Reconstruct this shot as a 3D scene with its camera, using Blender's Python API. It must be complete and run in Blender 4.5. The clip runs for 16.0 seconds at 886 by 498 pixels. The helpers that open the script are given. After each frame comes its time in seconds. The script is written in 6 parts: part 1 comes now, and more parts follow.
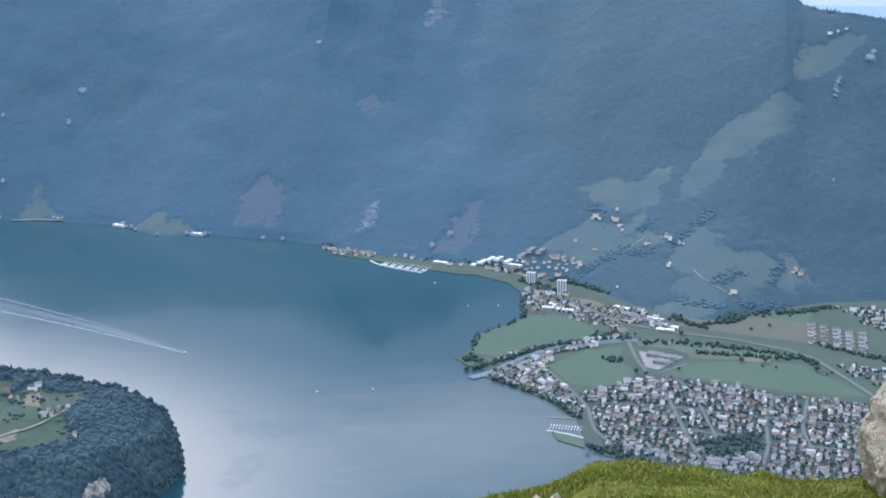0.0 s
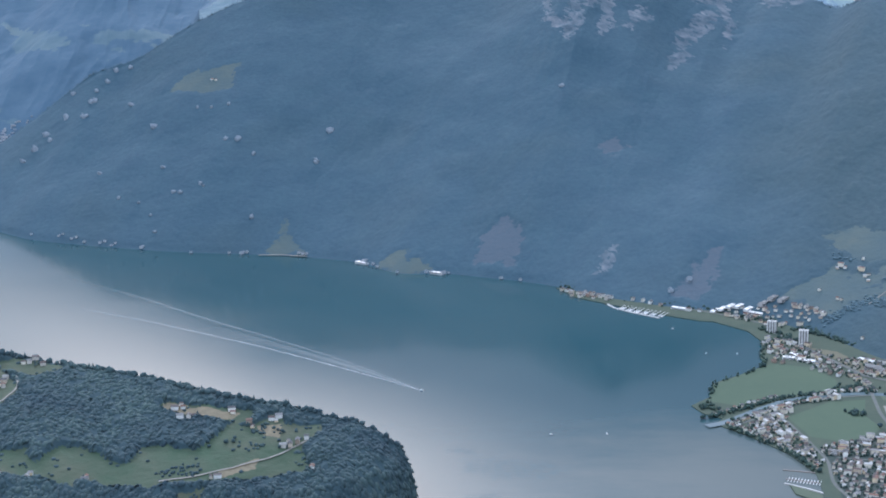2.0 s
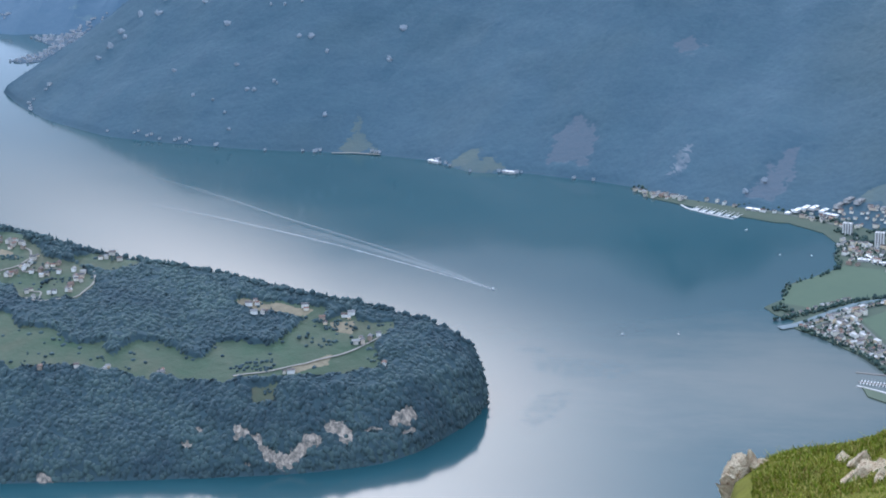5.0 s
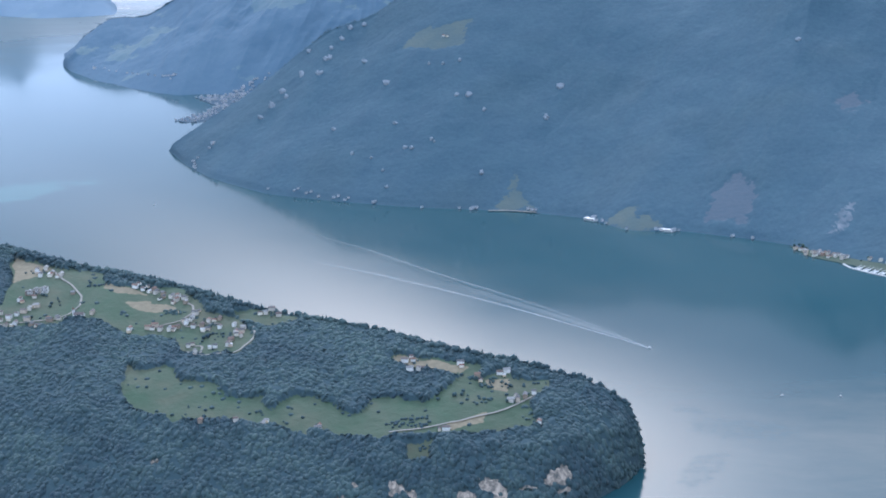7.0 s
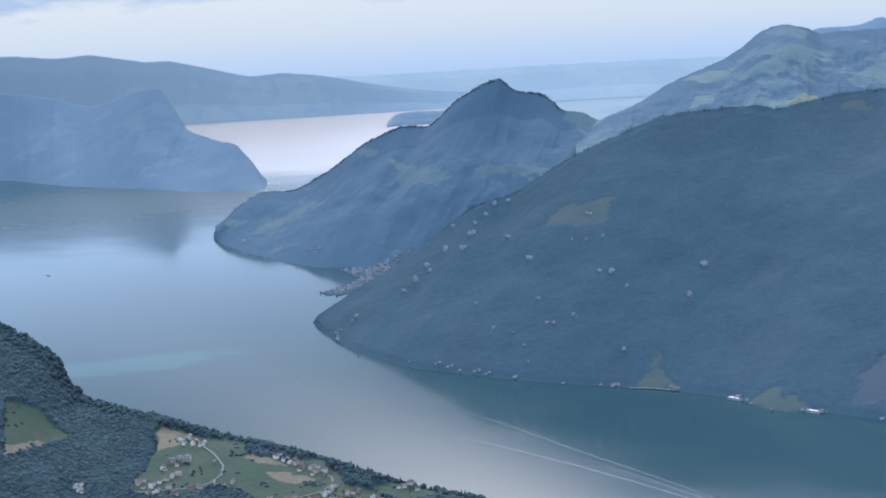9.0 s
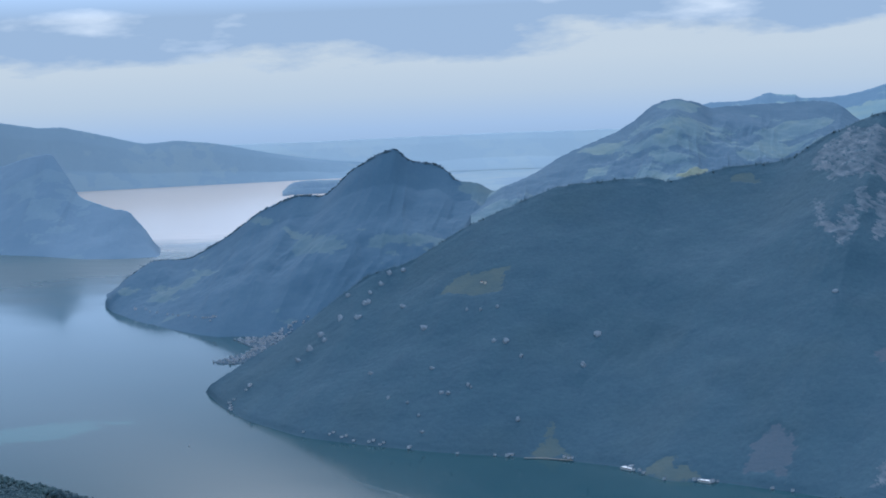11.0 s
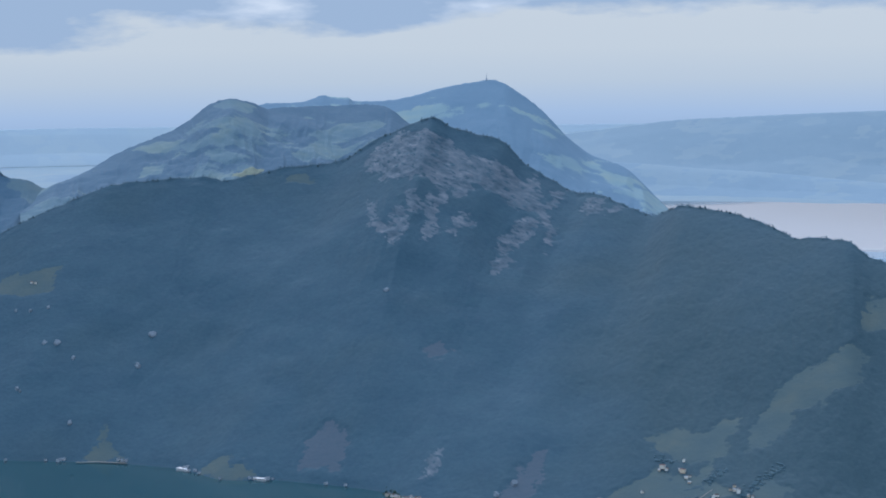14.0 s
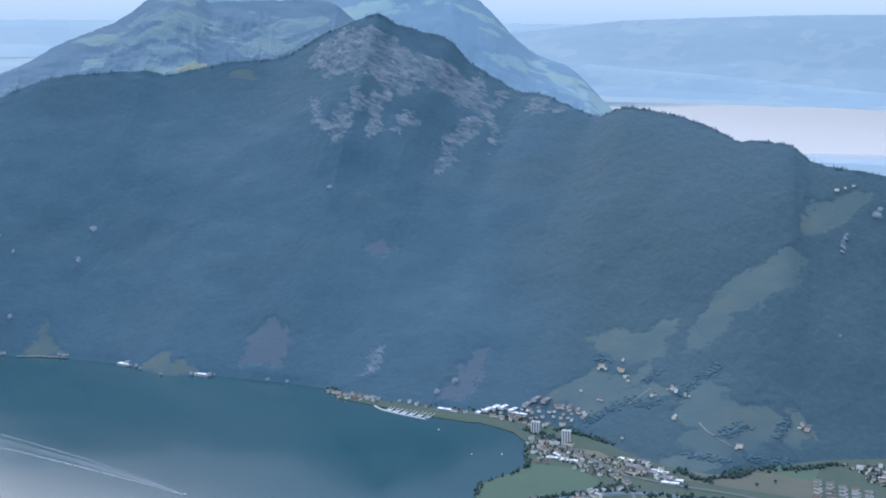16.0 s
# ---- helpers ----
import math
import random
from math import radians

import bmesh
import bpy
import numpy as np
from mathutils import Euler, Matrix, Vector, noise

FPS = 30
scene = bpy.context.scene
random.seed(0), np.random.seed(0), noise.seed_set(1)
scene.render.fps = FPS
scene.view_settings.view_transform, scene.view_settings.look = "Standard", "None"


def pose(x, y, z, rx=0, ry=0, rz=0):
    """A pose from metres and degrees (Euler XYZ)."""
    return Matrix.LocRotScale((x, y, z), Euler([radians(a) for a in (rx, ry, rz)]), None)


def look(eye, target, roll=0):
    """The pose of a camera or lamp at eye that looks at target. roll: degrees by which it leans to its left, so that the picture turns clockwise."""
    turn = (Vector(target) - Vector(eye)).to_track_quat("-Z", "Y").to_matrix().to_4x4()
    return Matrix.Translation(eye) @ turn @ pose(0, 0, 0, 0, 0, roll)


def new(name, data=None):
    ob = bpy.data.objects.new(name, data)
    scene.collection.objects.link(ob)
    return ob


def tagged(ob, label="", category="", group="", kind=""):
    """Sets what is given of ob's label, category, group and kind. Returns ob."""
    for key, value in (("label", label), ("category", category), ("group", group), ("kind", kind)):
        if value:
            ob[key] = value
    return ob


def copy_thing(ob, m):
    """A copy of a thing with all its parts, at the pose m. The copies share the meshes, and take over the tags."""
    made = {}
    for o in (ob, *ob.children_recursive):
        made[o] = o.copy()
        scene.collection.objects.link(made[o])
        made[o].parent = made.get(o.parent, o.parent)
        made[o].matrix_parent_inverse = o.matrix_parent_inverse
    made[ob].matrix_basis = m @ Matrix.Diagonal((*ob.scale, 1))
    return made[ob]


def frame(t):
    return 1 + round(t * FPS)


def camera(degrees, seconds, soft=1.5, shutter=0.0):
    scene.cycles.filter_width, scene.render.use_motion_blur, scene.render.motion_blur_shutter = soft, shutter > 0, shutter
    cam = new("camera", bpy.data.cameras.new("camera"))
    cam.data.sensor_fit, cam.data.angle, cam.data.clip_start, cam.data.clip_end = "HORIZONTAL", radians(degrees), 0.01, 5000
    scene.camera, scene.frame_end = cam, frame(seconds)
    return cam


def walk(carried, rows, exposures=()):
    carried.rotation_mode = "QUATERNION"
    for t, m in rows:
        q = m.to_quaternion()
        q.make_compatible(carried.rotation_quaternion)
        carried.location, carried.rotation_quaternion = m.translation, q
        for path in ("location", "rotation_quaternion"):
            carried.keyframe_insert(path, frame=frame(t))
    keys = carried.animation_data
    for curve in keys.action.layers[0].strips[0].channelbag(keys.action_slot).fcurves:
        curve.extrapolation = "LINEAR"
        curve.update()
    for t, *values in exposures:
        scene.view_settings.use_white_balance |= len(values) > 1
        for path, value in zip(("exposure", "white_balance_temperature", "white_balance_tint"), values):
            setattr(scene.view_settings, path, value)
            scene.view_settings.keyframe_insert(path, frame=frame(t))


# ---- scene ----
# The view reaches over 20 km, so the whole land is built at a little under one fifth of its size:
# land() turns metres on the map (x right, y ahead, z above the lake) into scene units.
K = 0.185
EYE_Z = 1487.0


def land(x, y, z=0.0):
    return Vector((x * K, y * K, z * K))


cam = camera(31.00, 16.0, soft=1.8)
# seconds, yaw, pitch, roll: the viewer stands on a summit and turns
ROWS = [
    (0.0, 0.0, -15.35, 0.9),
    (0.5, 0.985, -14.584, 1.244),
    (1.0, 3.354, -13.556, 1.653),
    (1.5, 6.676, -13.098, 1.884),
    (2.0, 8.758, -13.644, 1.618),
    (2.5, 10.027, -14.678, 1.644),
    (3.0, 10.867, -14.965, 1.834),
    (3.5, 11.273, -15.107, 1.985),
    (4.0, 11.312, -16.079, 1.892),
    (4.2, 11.334, -16.565, 1.858),
    (6.3, 13.688, -17.246, 2.811),
    (6.5, 14.701, -16.452, 2.992),
    (7.0, 17.278, -14.875, 3.177),
    (7.5, 19.26, -13.383, 3.237),
    (8.0, 20.935, -11.671, 3.259),
    (8.5, 21.971, -9.709, 3.355),
    (8.7, 22.143, -9.112, 3.374),
    (10.8, 19.632, -5.75, 2.58),
    (11.0, 18.179, -6.031, 2.411),
    (11.5, 14.383, -6.228, 1.607),
    (12.0, 11.245, -6.342, 1.308),
    (12.5, 7.825, -6.763, 1.143),
    (13.0, 6.301, -6.964, 1.019),
    (13.5, 3.365, -7.069, 0.693),
    (14.0, 2.265, -6.458, 0.561),
    (14.5, 0.954, -6.16, 0.427),
    (15.0, 0.635, -7.326, 0.217),
    (15.5, 0.46, -8.77, -0.193),
    (16.0, 0.214, -10.1, -0.448),
]


def gaze(yaw, pitch, roll):
    return pose(0, 0, EYE_Z * K, 0, 0, yaw) @ pose(0, 0, 0, pitch) @ pose(0, 0, 0, 0, roll) @ pose(0, 0, 0, 90)


walk(cam, [(t, gaze(yaw, pitch, roll)) for t, yaw, pitch, roll in ROWS],
     exposures=[(0.0, 1.0, 5070, 16), (1.0, 1.05, 4930, 16), (1.5, 0.92, 5010, 16), (2.0, 0.78, 5230, 16), (3.0, 0.85, 5320, 17), (4.0, 0.92, 5270, 16), (6.5, 0.94, 4950, 15), (7.5, 0.90, 5130, 16), (8.5, 0.68, 5130, 15), (10.8, 0.22, 4800, 10), (13.5, 0.22, 4900, 12), (14.5, 0.15, 4930, 12), (15.0, 0.30, 4750, 12), (15.5, 0.48, 4800, 13), (16.0, 0.65, 4950, 13)])


# ---- world and sun ----
THIN_AZ = -15.5                        # the middle of a bright gap in the cloud, added to light the lake
SUN_AZ, SUN_EL = -16.0, 36.0          # degrees right of straight ahead, above the horizon
sun_way = Vector((math.sin(radians(SUN_AZ)) * math.cos(radians(SUN_EL)),
                  math.cos(radians(SUN_AZ)) * math.cos(radians(SUN_EL)), math.sin(radians(SUN_EL))))
sun = new("sun", bpy.data.lights.new("sun", "SUN"))
sun.data.energy, sun.data.angle, sun.data.color = 0.8, radians(12.0), (1.0, 0.94, 0.85)
sun.matrix_world = look(sun_way * 100, (0, 0, 0))


def make_world():
    w = bpy.data.worlds.new("hazy_sky")
    scene.world = w
    w.use_nodes = True
    n, l = w.node_tree.nodes, w.node_tree.links
    n.clear()

    sky = n.new("ShaderNodeTexSky")
    sky.sky_type, sky.sun_disc = "NISHITA", False
    sky.sun_elevation, sky.sun_rotation = radians(SUN_EL), radians(SUN_AZ)
    sky.altitude, sky.dust_density = 1900, 4.0
    high = n.new("ShaderNodeVectorMath")
    high.operation = "SCALE"
    high.inputs[3].default_value = 0.20
    l.new(sky.outputs[0], high.inputs[0])
    tc = n.new("ShaderNodeTexCoord")
    sep = n.new("ShaderNodeSeparateXYZ")
    l.new(tc.outputs["Generated"], sep.inputs[0])
    # pale haze towards the horizon
    ramp = n.new("ShaderNodeValToRGB")
    mr = n.new("ShaderNodeMapRange")
    mr.inputs[1].default_value, mr.inputs[2].default_value = -0.05, 0.05
    l.new(sep.outputs[2], mr.inputs[0])
    l.new(mr.outputs[0], ramp.inputs[0])
    e = ramp.color_ramp.elements
    e[0].position, e[0].color = 0.0, (0.30, 0.36, 0.42, 1)
    e[1].position, e[1].color = 1.0, (0.60, 0.56, 0.465, 1)
    for p, c in ((0.22, (0.40, 0.445, 0.475, 1)), (0.42, (0.51, 0.505, 0.452, 1)), (0.62, (0.575, 0.545, 0.458, 1))):
        k = e.new(p)
        k.color = c
    # long flat banks of cloud with ragged bright rims
    mp = n.new("ShaderNodeMapping")
    mp.inputs["Scale"].default_value = (1.5, 1.5, 5.5)
    mp.inputs["Location"].default_value = (0.4, 0.2, 0.0)
    l.new(tc.outputs["Generated"], mp.inputs[0])
    noi = n.new("ShaderNodeTexNoise")
    noi.inputs["Scale"].default_value, noi.inputs["Detail"].default_value, noi.inputs["Roughness"].default_value = 6.0, 9, 0.58
    l.new(mp.outputs[0], noi.inputs[0])
    base = n.new("ShaderNodeMath")
    base.operation = "MULTIPLY_ADD"
    base.inputs[1].default_value, base.inputs[2].default_value = -0.030, -0.059
    l.new(sep.outputs[0], base.inputs[0])
    lift = n.new("ShaderNodeMath")
    l.new(sep.outputs[2], lift.inputs[0])
    l.new(base.outputs[0], lift.inputs[1])
    cov = n.new("ShaderNodeMath")
    cov.operation = "MULTIPLY_ADD"
    cov.inputs[1].default_value = 0.064
    l.new(noi.outputs[0], cov.inputs[0])
    l.new(lift.outputs[0], cov.inputs[2])
    mul = n.new("ShaderNodeMapRange")
    mul.inputs[1].default_value, mul.inputs[2].default_value = 0.0, 0.009
    l.new(cov.outputs[0], mul.inputs[0])
    puff = n.new("ShaderNodeTexNoise")
    puff.inputs["Scale"].default_value, puff.inputs["Detail"].default_value = 9.0, 8
    l.new(mp.outputs[0], puff.inputs[0])
    lit = n.new("ShaderNodeMapRange")
    lit.inputs[1].default_value, lit.inputs[2].default_value = 0.56, 0.74
    l.new(puff.outputs[0], lit.inputs[0])
    shade = n.new("ShaderNodeMix")
    shade.data_type = "RGBA"
    l.new(lit.outputs[0], shade.inputs[0])
    shade.inputs[6].default_value, shade.inputs[7].default_value = (0.365, 0.405, 0.425, 1), (0.66, 0.63, 0.56, 1)
    cloud = n.new("ShaderNodeMix")
    cloud.data_type = "RGBA"
    l.new(mul.outputs[0], cloud.inputs[0])
    l.new(ramp.outputs[0], cloud.inputs[6])
    l.new(shade.outputs[2], cloud.inputs[7])
    # brighter, bluer band just above the view, added for the far lake to mirror
    glare = n.new("ShaderNodeMapRange")
    glare.inputs[1].default_value, glare.inputs[2].default_value = 0.045, 0.085
    l.new(sep.outputs[2], glare.inputs[0])
    layer = n.new("ShaderNodeMix")
    layer.data_type = "RGBA"
    l.new(glare.outputs[0], layer.inputs[0])
    l.new(cloud.outputs[2], layer.inputs[6])
    layer.inputs[7].default_value = (0.70, 0.80, 0.89, 1)
    # the clear upper sky
    up = n.new("ShaderNodeMapRange")
    up.inputs[1].default_value, up.inputs[2].default_value = 0.15, 0.6
    up.inputs[4].default_value = 0.25
    l.new(sep.outputs[2], up.inputs[0])
    mix = n.new("ShaderNodeMix")
    mix.data_type = "RGBA"
    l.new(up.outputs[0], mix.inputs[0])
    hi = n.new("ShaderNodeMapRange")
    hi.inputs[1].default_value, hi.inputs[2].default_value = 0.13, 0.24
    l.new(sep.outputs[2], hi.inputs[0])
    pale = n.new("ShaderNodeMix")
    pale.data_type = "RGBA"
    l.new(hi.outputs[0], pale.inputs[0])
    l.new(layer.outputs[2], pale.inputs[6])
    # an overcast sky brightens towards the zenith; boosted here to fill the land
    zen = n.new("ShaderNodeMapRange")
    zen.inputs[1].default_value, zen.inputs[2].default_value = 0.30, 0.90
    zen.inputs[3].default_value, zen.inputs[4].default_value = 1.0, 3.3
    l.new(sep.outputs[2], zen.inputs[0])
    veiled = n.new("ShaderNodeVectorMath")
    veiled.operation = "SCALE"
    veiled.inputs[0].default_value = (0.285, 0.296, 0.292)
    # and the unseen sky behind the viewer is doubled to brighten facing walls
    back = n.new("ShaderNodeMapRange")
    back.inputs[1].default_value, back.inputs[2].default_value = 0.35, -0.9
    back.inputs[3].default_value, back.inputs[4].default_value = 1.0, 2.0
    l.new(sep.outputs[1], back.inputs[0])
    both = n.new("ShaderNodeMath")
    both.operation = "MULTIPLY"
    l.new(zen.outputs[0], both.inputs[0])
    l.new(back.outputs[0], both.inputs[1])
    # added dark deck above the view; its slanting rim fits the lake's reflection
    rims = []
    for steep, low in ((-0.5, 0.425), (-0.2, 0.35)):
        line = n.new("ShaderNodeMath")
        line.operation = "MULTIPLY_ADD"
        line.inputs[1].default_value = steep
        l.new(sep.outputs[0], line.inputs[0])
        l.new(sep.outputs[2], line.inputs[2])
        drop = n.new("ShaderNodeMath")
        drop.operation = "SUBTRACT"
        drop.inputs[1].default_value = low
        l.new(line.outputs[0], drop.inputs[0])
        rims.append(drop)
    slant = n.new("ShaderNodeMath")
    slant.operation = "MAXIMUM"
    l.new(rims[0].outputs[0], slant.inputs[0])
    l.new(rims[1].outputs[0], slant.inputs[1])
    thick = n.new("ShaderNodeMapRange")
    thick.inputs[1].default_value, thick.inputs[2].default_value = -0.035, 0.04
    thick.inputs[3].default_value, thick.inputs[4].default_value = 0.4, 1.0
    l.new(slant.outputs[0], thick.inputs[0])
    deck = n.new("ShaderNodeMath")
    deck.operation = "MULTIPLY"
    l.new(both.outputs[0], deck.inputs[0])
    l.new(thick.outputs[0], deck.inputs[1])
    l.new(deck.outputs[0], veiled.inputs[3])
    l.new(veiled.outputs[0], pale.inputs[7])
    l.new(pale.outputs[2], mix.inputs[6])
    l.new(high.outputs[0], mix.inputs[7])
    # veiled sunlight in the cloud round the sun
    dot = n.new("ShaderNodeVectorMath")
    dot.operation = "DOT_PRODUCT"
    dot.inputs[1].default_value = sun_way
    l.new(tc.outputs["Generated"], dot.inputs[0])
    near = n.new("ShaderNodeMath")
    near.operation = "MAXIMUM"
    near.inputs[1].default_value = 0.0
    l.new(dot.outputs["Value"], near.inputs[0])
    lobe = n.new("ShaderNodeMath")
    lobe.operation = "POWER"
    lobe.inputs[1].default_value = 60.0
    l.new(near.outputs[0], lobe.inputs[0])
    veil = n.new("ShaderNodeMix")
    veil.data_type, veil.blend_type = "RGBA", "ADD"
    l.new(lobe.outputs[0], veil.inputs[0])
    l.new(mix.outputs[2], veil.inputs[6])
    veil.inputs[7].default_value = (2.0, 1.74, 1.38, 1)
    # bright gap below the sun, added out of view for the lake's sheen
    flat = n.new("ShaderNodeVectorMath")
    flat.operation = "MULTIPLY"
    flat.inputs[1].default_value = (1, 1, 0)
    l.new(tc.outputs["Generated"], flat.inputs[0])
    unit = n.new("ShaderNodeVectorMath")
    unit.operation = "NORMALIZE"
    l.new(flat.outputs[0], unit.inputs[0])
    side = n.new("ShaderNodeVectorMath")
    side.operation = "DOT_PRODUCT"
    side.inputs[1].default_value = (math.sin(radians(THIN_AZ)), math.cos(radians(THIN_AZ)), 0)
    l.new(unit.outputs[0], side.inputs[0])
    pos = n.new("ShaderNodeMath")
    pos.operation = "MAXIMUM"
    pos.inputs[1].default_value = 0.0
    l.new(side.outputs["Value"], pos.inputs[0])
    beam = n.new("ShaderNodeMath")
    beam.operation = "POWER"
    beam.inputs[1].default_value = 72.0
    l.new(pos.outputs[0], beam.inputs[0])
    rise = n.new("ShaderNodeMapRange")
    rise.inputs[1].default_value, rise.inputs[2].default_value = 0.0, 0.06
    l.new(slant.outputs[0], rise.inputs[0])
    fall = n.new("ShaderNodeMapRange")
    fall.inputs[1].default_value, fall.inputs[2].default_value = 0.85, 0.45
    l.new(sep.outputs[2], fall.inputs[0])
    shape = n.new("ShaderNodeMath")
    shape.operation = "MULTIPLY"
    l.new(rise.outputs[0], shape.inputs[0])
    l.new(fall.outputs[0], shape.inputs[1])
    amount = n.new("ShaderNodeMath")
    amount.operation = "MULTIPLY"
    l.new(beam.outputs[0], amount.inputs[0])
    l.new(shape.outputs[0], amount.inputs[1])
    thin = n.new("ShaderNodeMix")
    thin.data_type, thin.blend_type = "RGBA", "ADD"
    l.new(amount.outputs[0], thin.inputs[0])
    l.new(veil.outputs[2], thin.inputs[6])
    thin.inputs[7].default_value = (2.75, 2.15, 1.52, 1)
    bg = n.new("ShaderNodeBackground")
    out = n.new("ShaderNodeOutputWorld")
    l.new(thin.outputs[2], bg.inputs[0])
    l.new(bg.outputs[0], out.inputs[0])


make_world()


# ---- materials ----
def material(name):
    m = bpy.data.materials.new(name)
    m.use_nodes = True
    nt = m.node_tree
    return m, nt, nt.nodes["Principled BSDF"]


def noise_node(nt, scale, detail=4, rough=0.6, coords="Object", stretch=None, dip=0.0):
    tc = nt.nodes.new("ShaderNodeTexCoord")
    n = nt.nodes.new("ShaderNodeTexNoise")
    n.inputs["Scale"].default_value, n.inputs["Detail"].default_value, n.inputs["Roughness"].default_value = scale, detail, rough
    src = tc.outputs[coords]
    if stretch:
        mp = nt.nodes.new("ShaderNodeMapping")
        if dip:                                   # layers that dip to one side
            mp.vector_type = "TEXTURE"
            mp.inputs["Rotation"].default_value = (0, radians(dip), 0)
        mp.inputs["Scale"].default_value = stretch
        nt.links.new(src, mp.inputs[0])
        src = mp.outputs[0]
    nt.links.new(src, n.inputs[0])
    return n


def ramp_node(nt, src, stops):
    r = nt.nodes.new("ShaderNodeValToRGB")
    e = r.color_ramp.elements
    e[0].position, e[0].color = stops[0][0], (*stops[0][1], 1)
    e[1].position, e[1].color = stops[-1][0], (*stops[-1][1], 1)
    for p, c in stops[1:-1]:
        e.new(p).color = (*c, 1)
    nt.links.new(src, r.inputs[0])
    return r


def mix_node(nt, fac, a, b, blend="MIX"):
    m = nt.nodes.new("ShaderNodeMix")
    m.data_type, m.blend_type = "RGBA", blend
    for i, v in ((0, fac), (6, a), (7, b)):
        if isinstance(v, (int, float)):
            m.inputs[i].default_value = v
        elif isinstance(v, tuple):
            m.inputs[i].default_value = (*v, 1)
        else:
            nt.links.new(v, m.inputs[i])
    return m.outputs[2]


def add_bump(nt, b, src, strength, distance):
    u = nt.nodes.new("ShaderNodeBump")
    u.inputs["Strength"].default_value, u.inputs["Distance"].default_value = strength, distance
    nt.links.new(src, u.inputs["Height"])
    nt.links.new(u.outputs[0], b.inputs["Normal"])


def plain(name, lo, hi, scale=1.0, rough=0.8, metal=0.0, bump=0.0, bump_at=0.02):
    """A surface whose colour wanders between two tones at two scales."""
    m, nt, b = material(name)
    n1, n2 = noise_node(nt, scale), noise_node(nt, scale * 9, 3)
    r = ramp_node(nt, n1.outputs[0], [(0.3, lo), (0.7, hi)])
    c = mix_node(nt, 0.35, r.outputs[0], ramp_node(nt, n2.outputs[0], [(0.3, lo), (0.7, hi)]).outputs[0])
    nt.links.new(c, b.inputs["Base Color"])
    b.inputs["Roughness"].default_value, b.inputs["Metallic"].default_value = rough, metal
    b.inputs["Specular IOR Level"].default_value = 0.12 if rough > 0.88 else 0.4
    if bump:
        add_bump(nt, b, n2.outputs[0], bump, bump_at)
    return m


def varied(name, tones, rough=0.8, island=False, fuzz=0.0, wander=1.2):
    """One tone a piece, out of several."""
    m, nt, b = material(name)
    o = nt.nodes.new("ShaderNodeNewGeometry" if island else "ShaderNodeObjectInfo")
    r = ramp_node(nt, o.outputs["Random Per Island" if island else "Random"], [(i / (len(tones) - 1), t) for i, t in enumerate(tones)])
    r.color_ramp.interpolation = "CONSTANT" if len(tones) > 3 else "LINEAR"
    n = noise_node(nt, wander)
    d = ramp_node(nt, n.outputs[0], [(0.2, (0.75, 0.75, 0.75)), (0.8, (1.1, 1.1, 1.1))] if wander > 1 else [(0.36, (0.72, 0.74, 0.80)), (0.64, (1.22, 1.18, 1.05))])
    nt.links.new(mix_node(nt, 1.0, r.outputs[0], d.outputs[0], "MULTIPLY"), b.inputs["Base Color"])
    b.inputs["Roughness"].default_value = rough
    b.inputs["Specular IOR Level"].default_value = 0.12
    if fuzz:                                     # soft leafy sheen
        b.inputs["Sheen Weight"].default_value, b.inputs["Sheen Roughness"].default_value = fuzz, 0.6
    return m


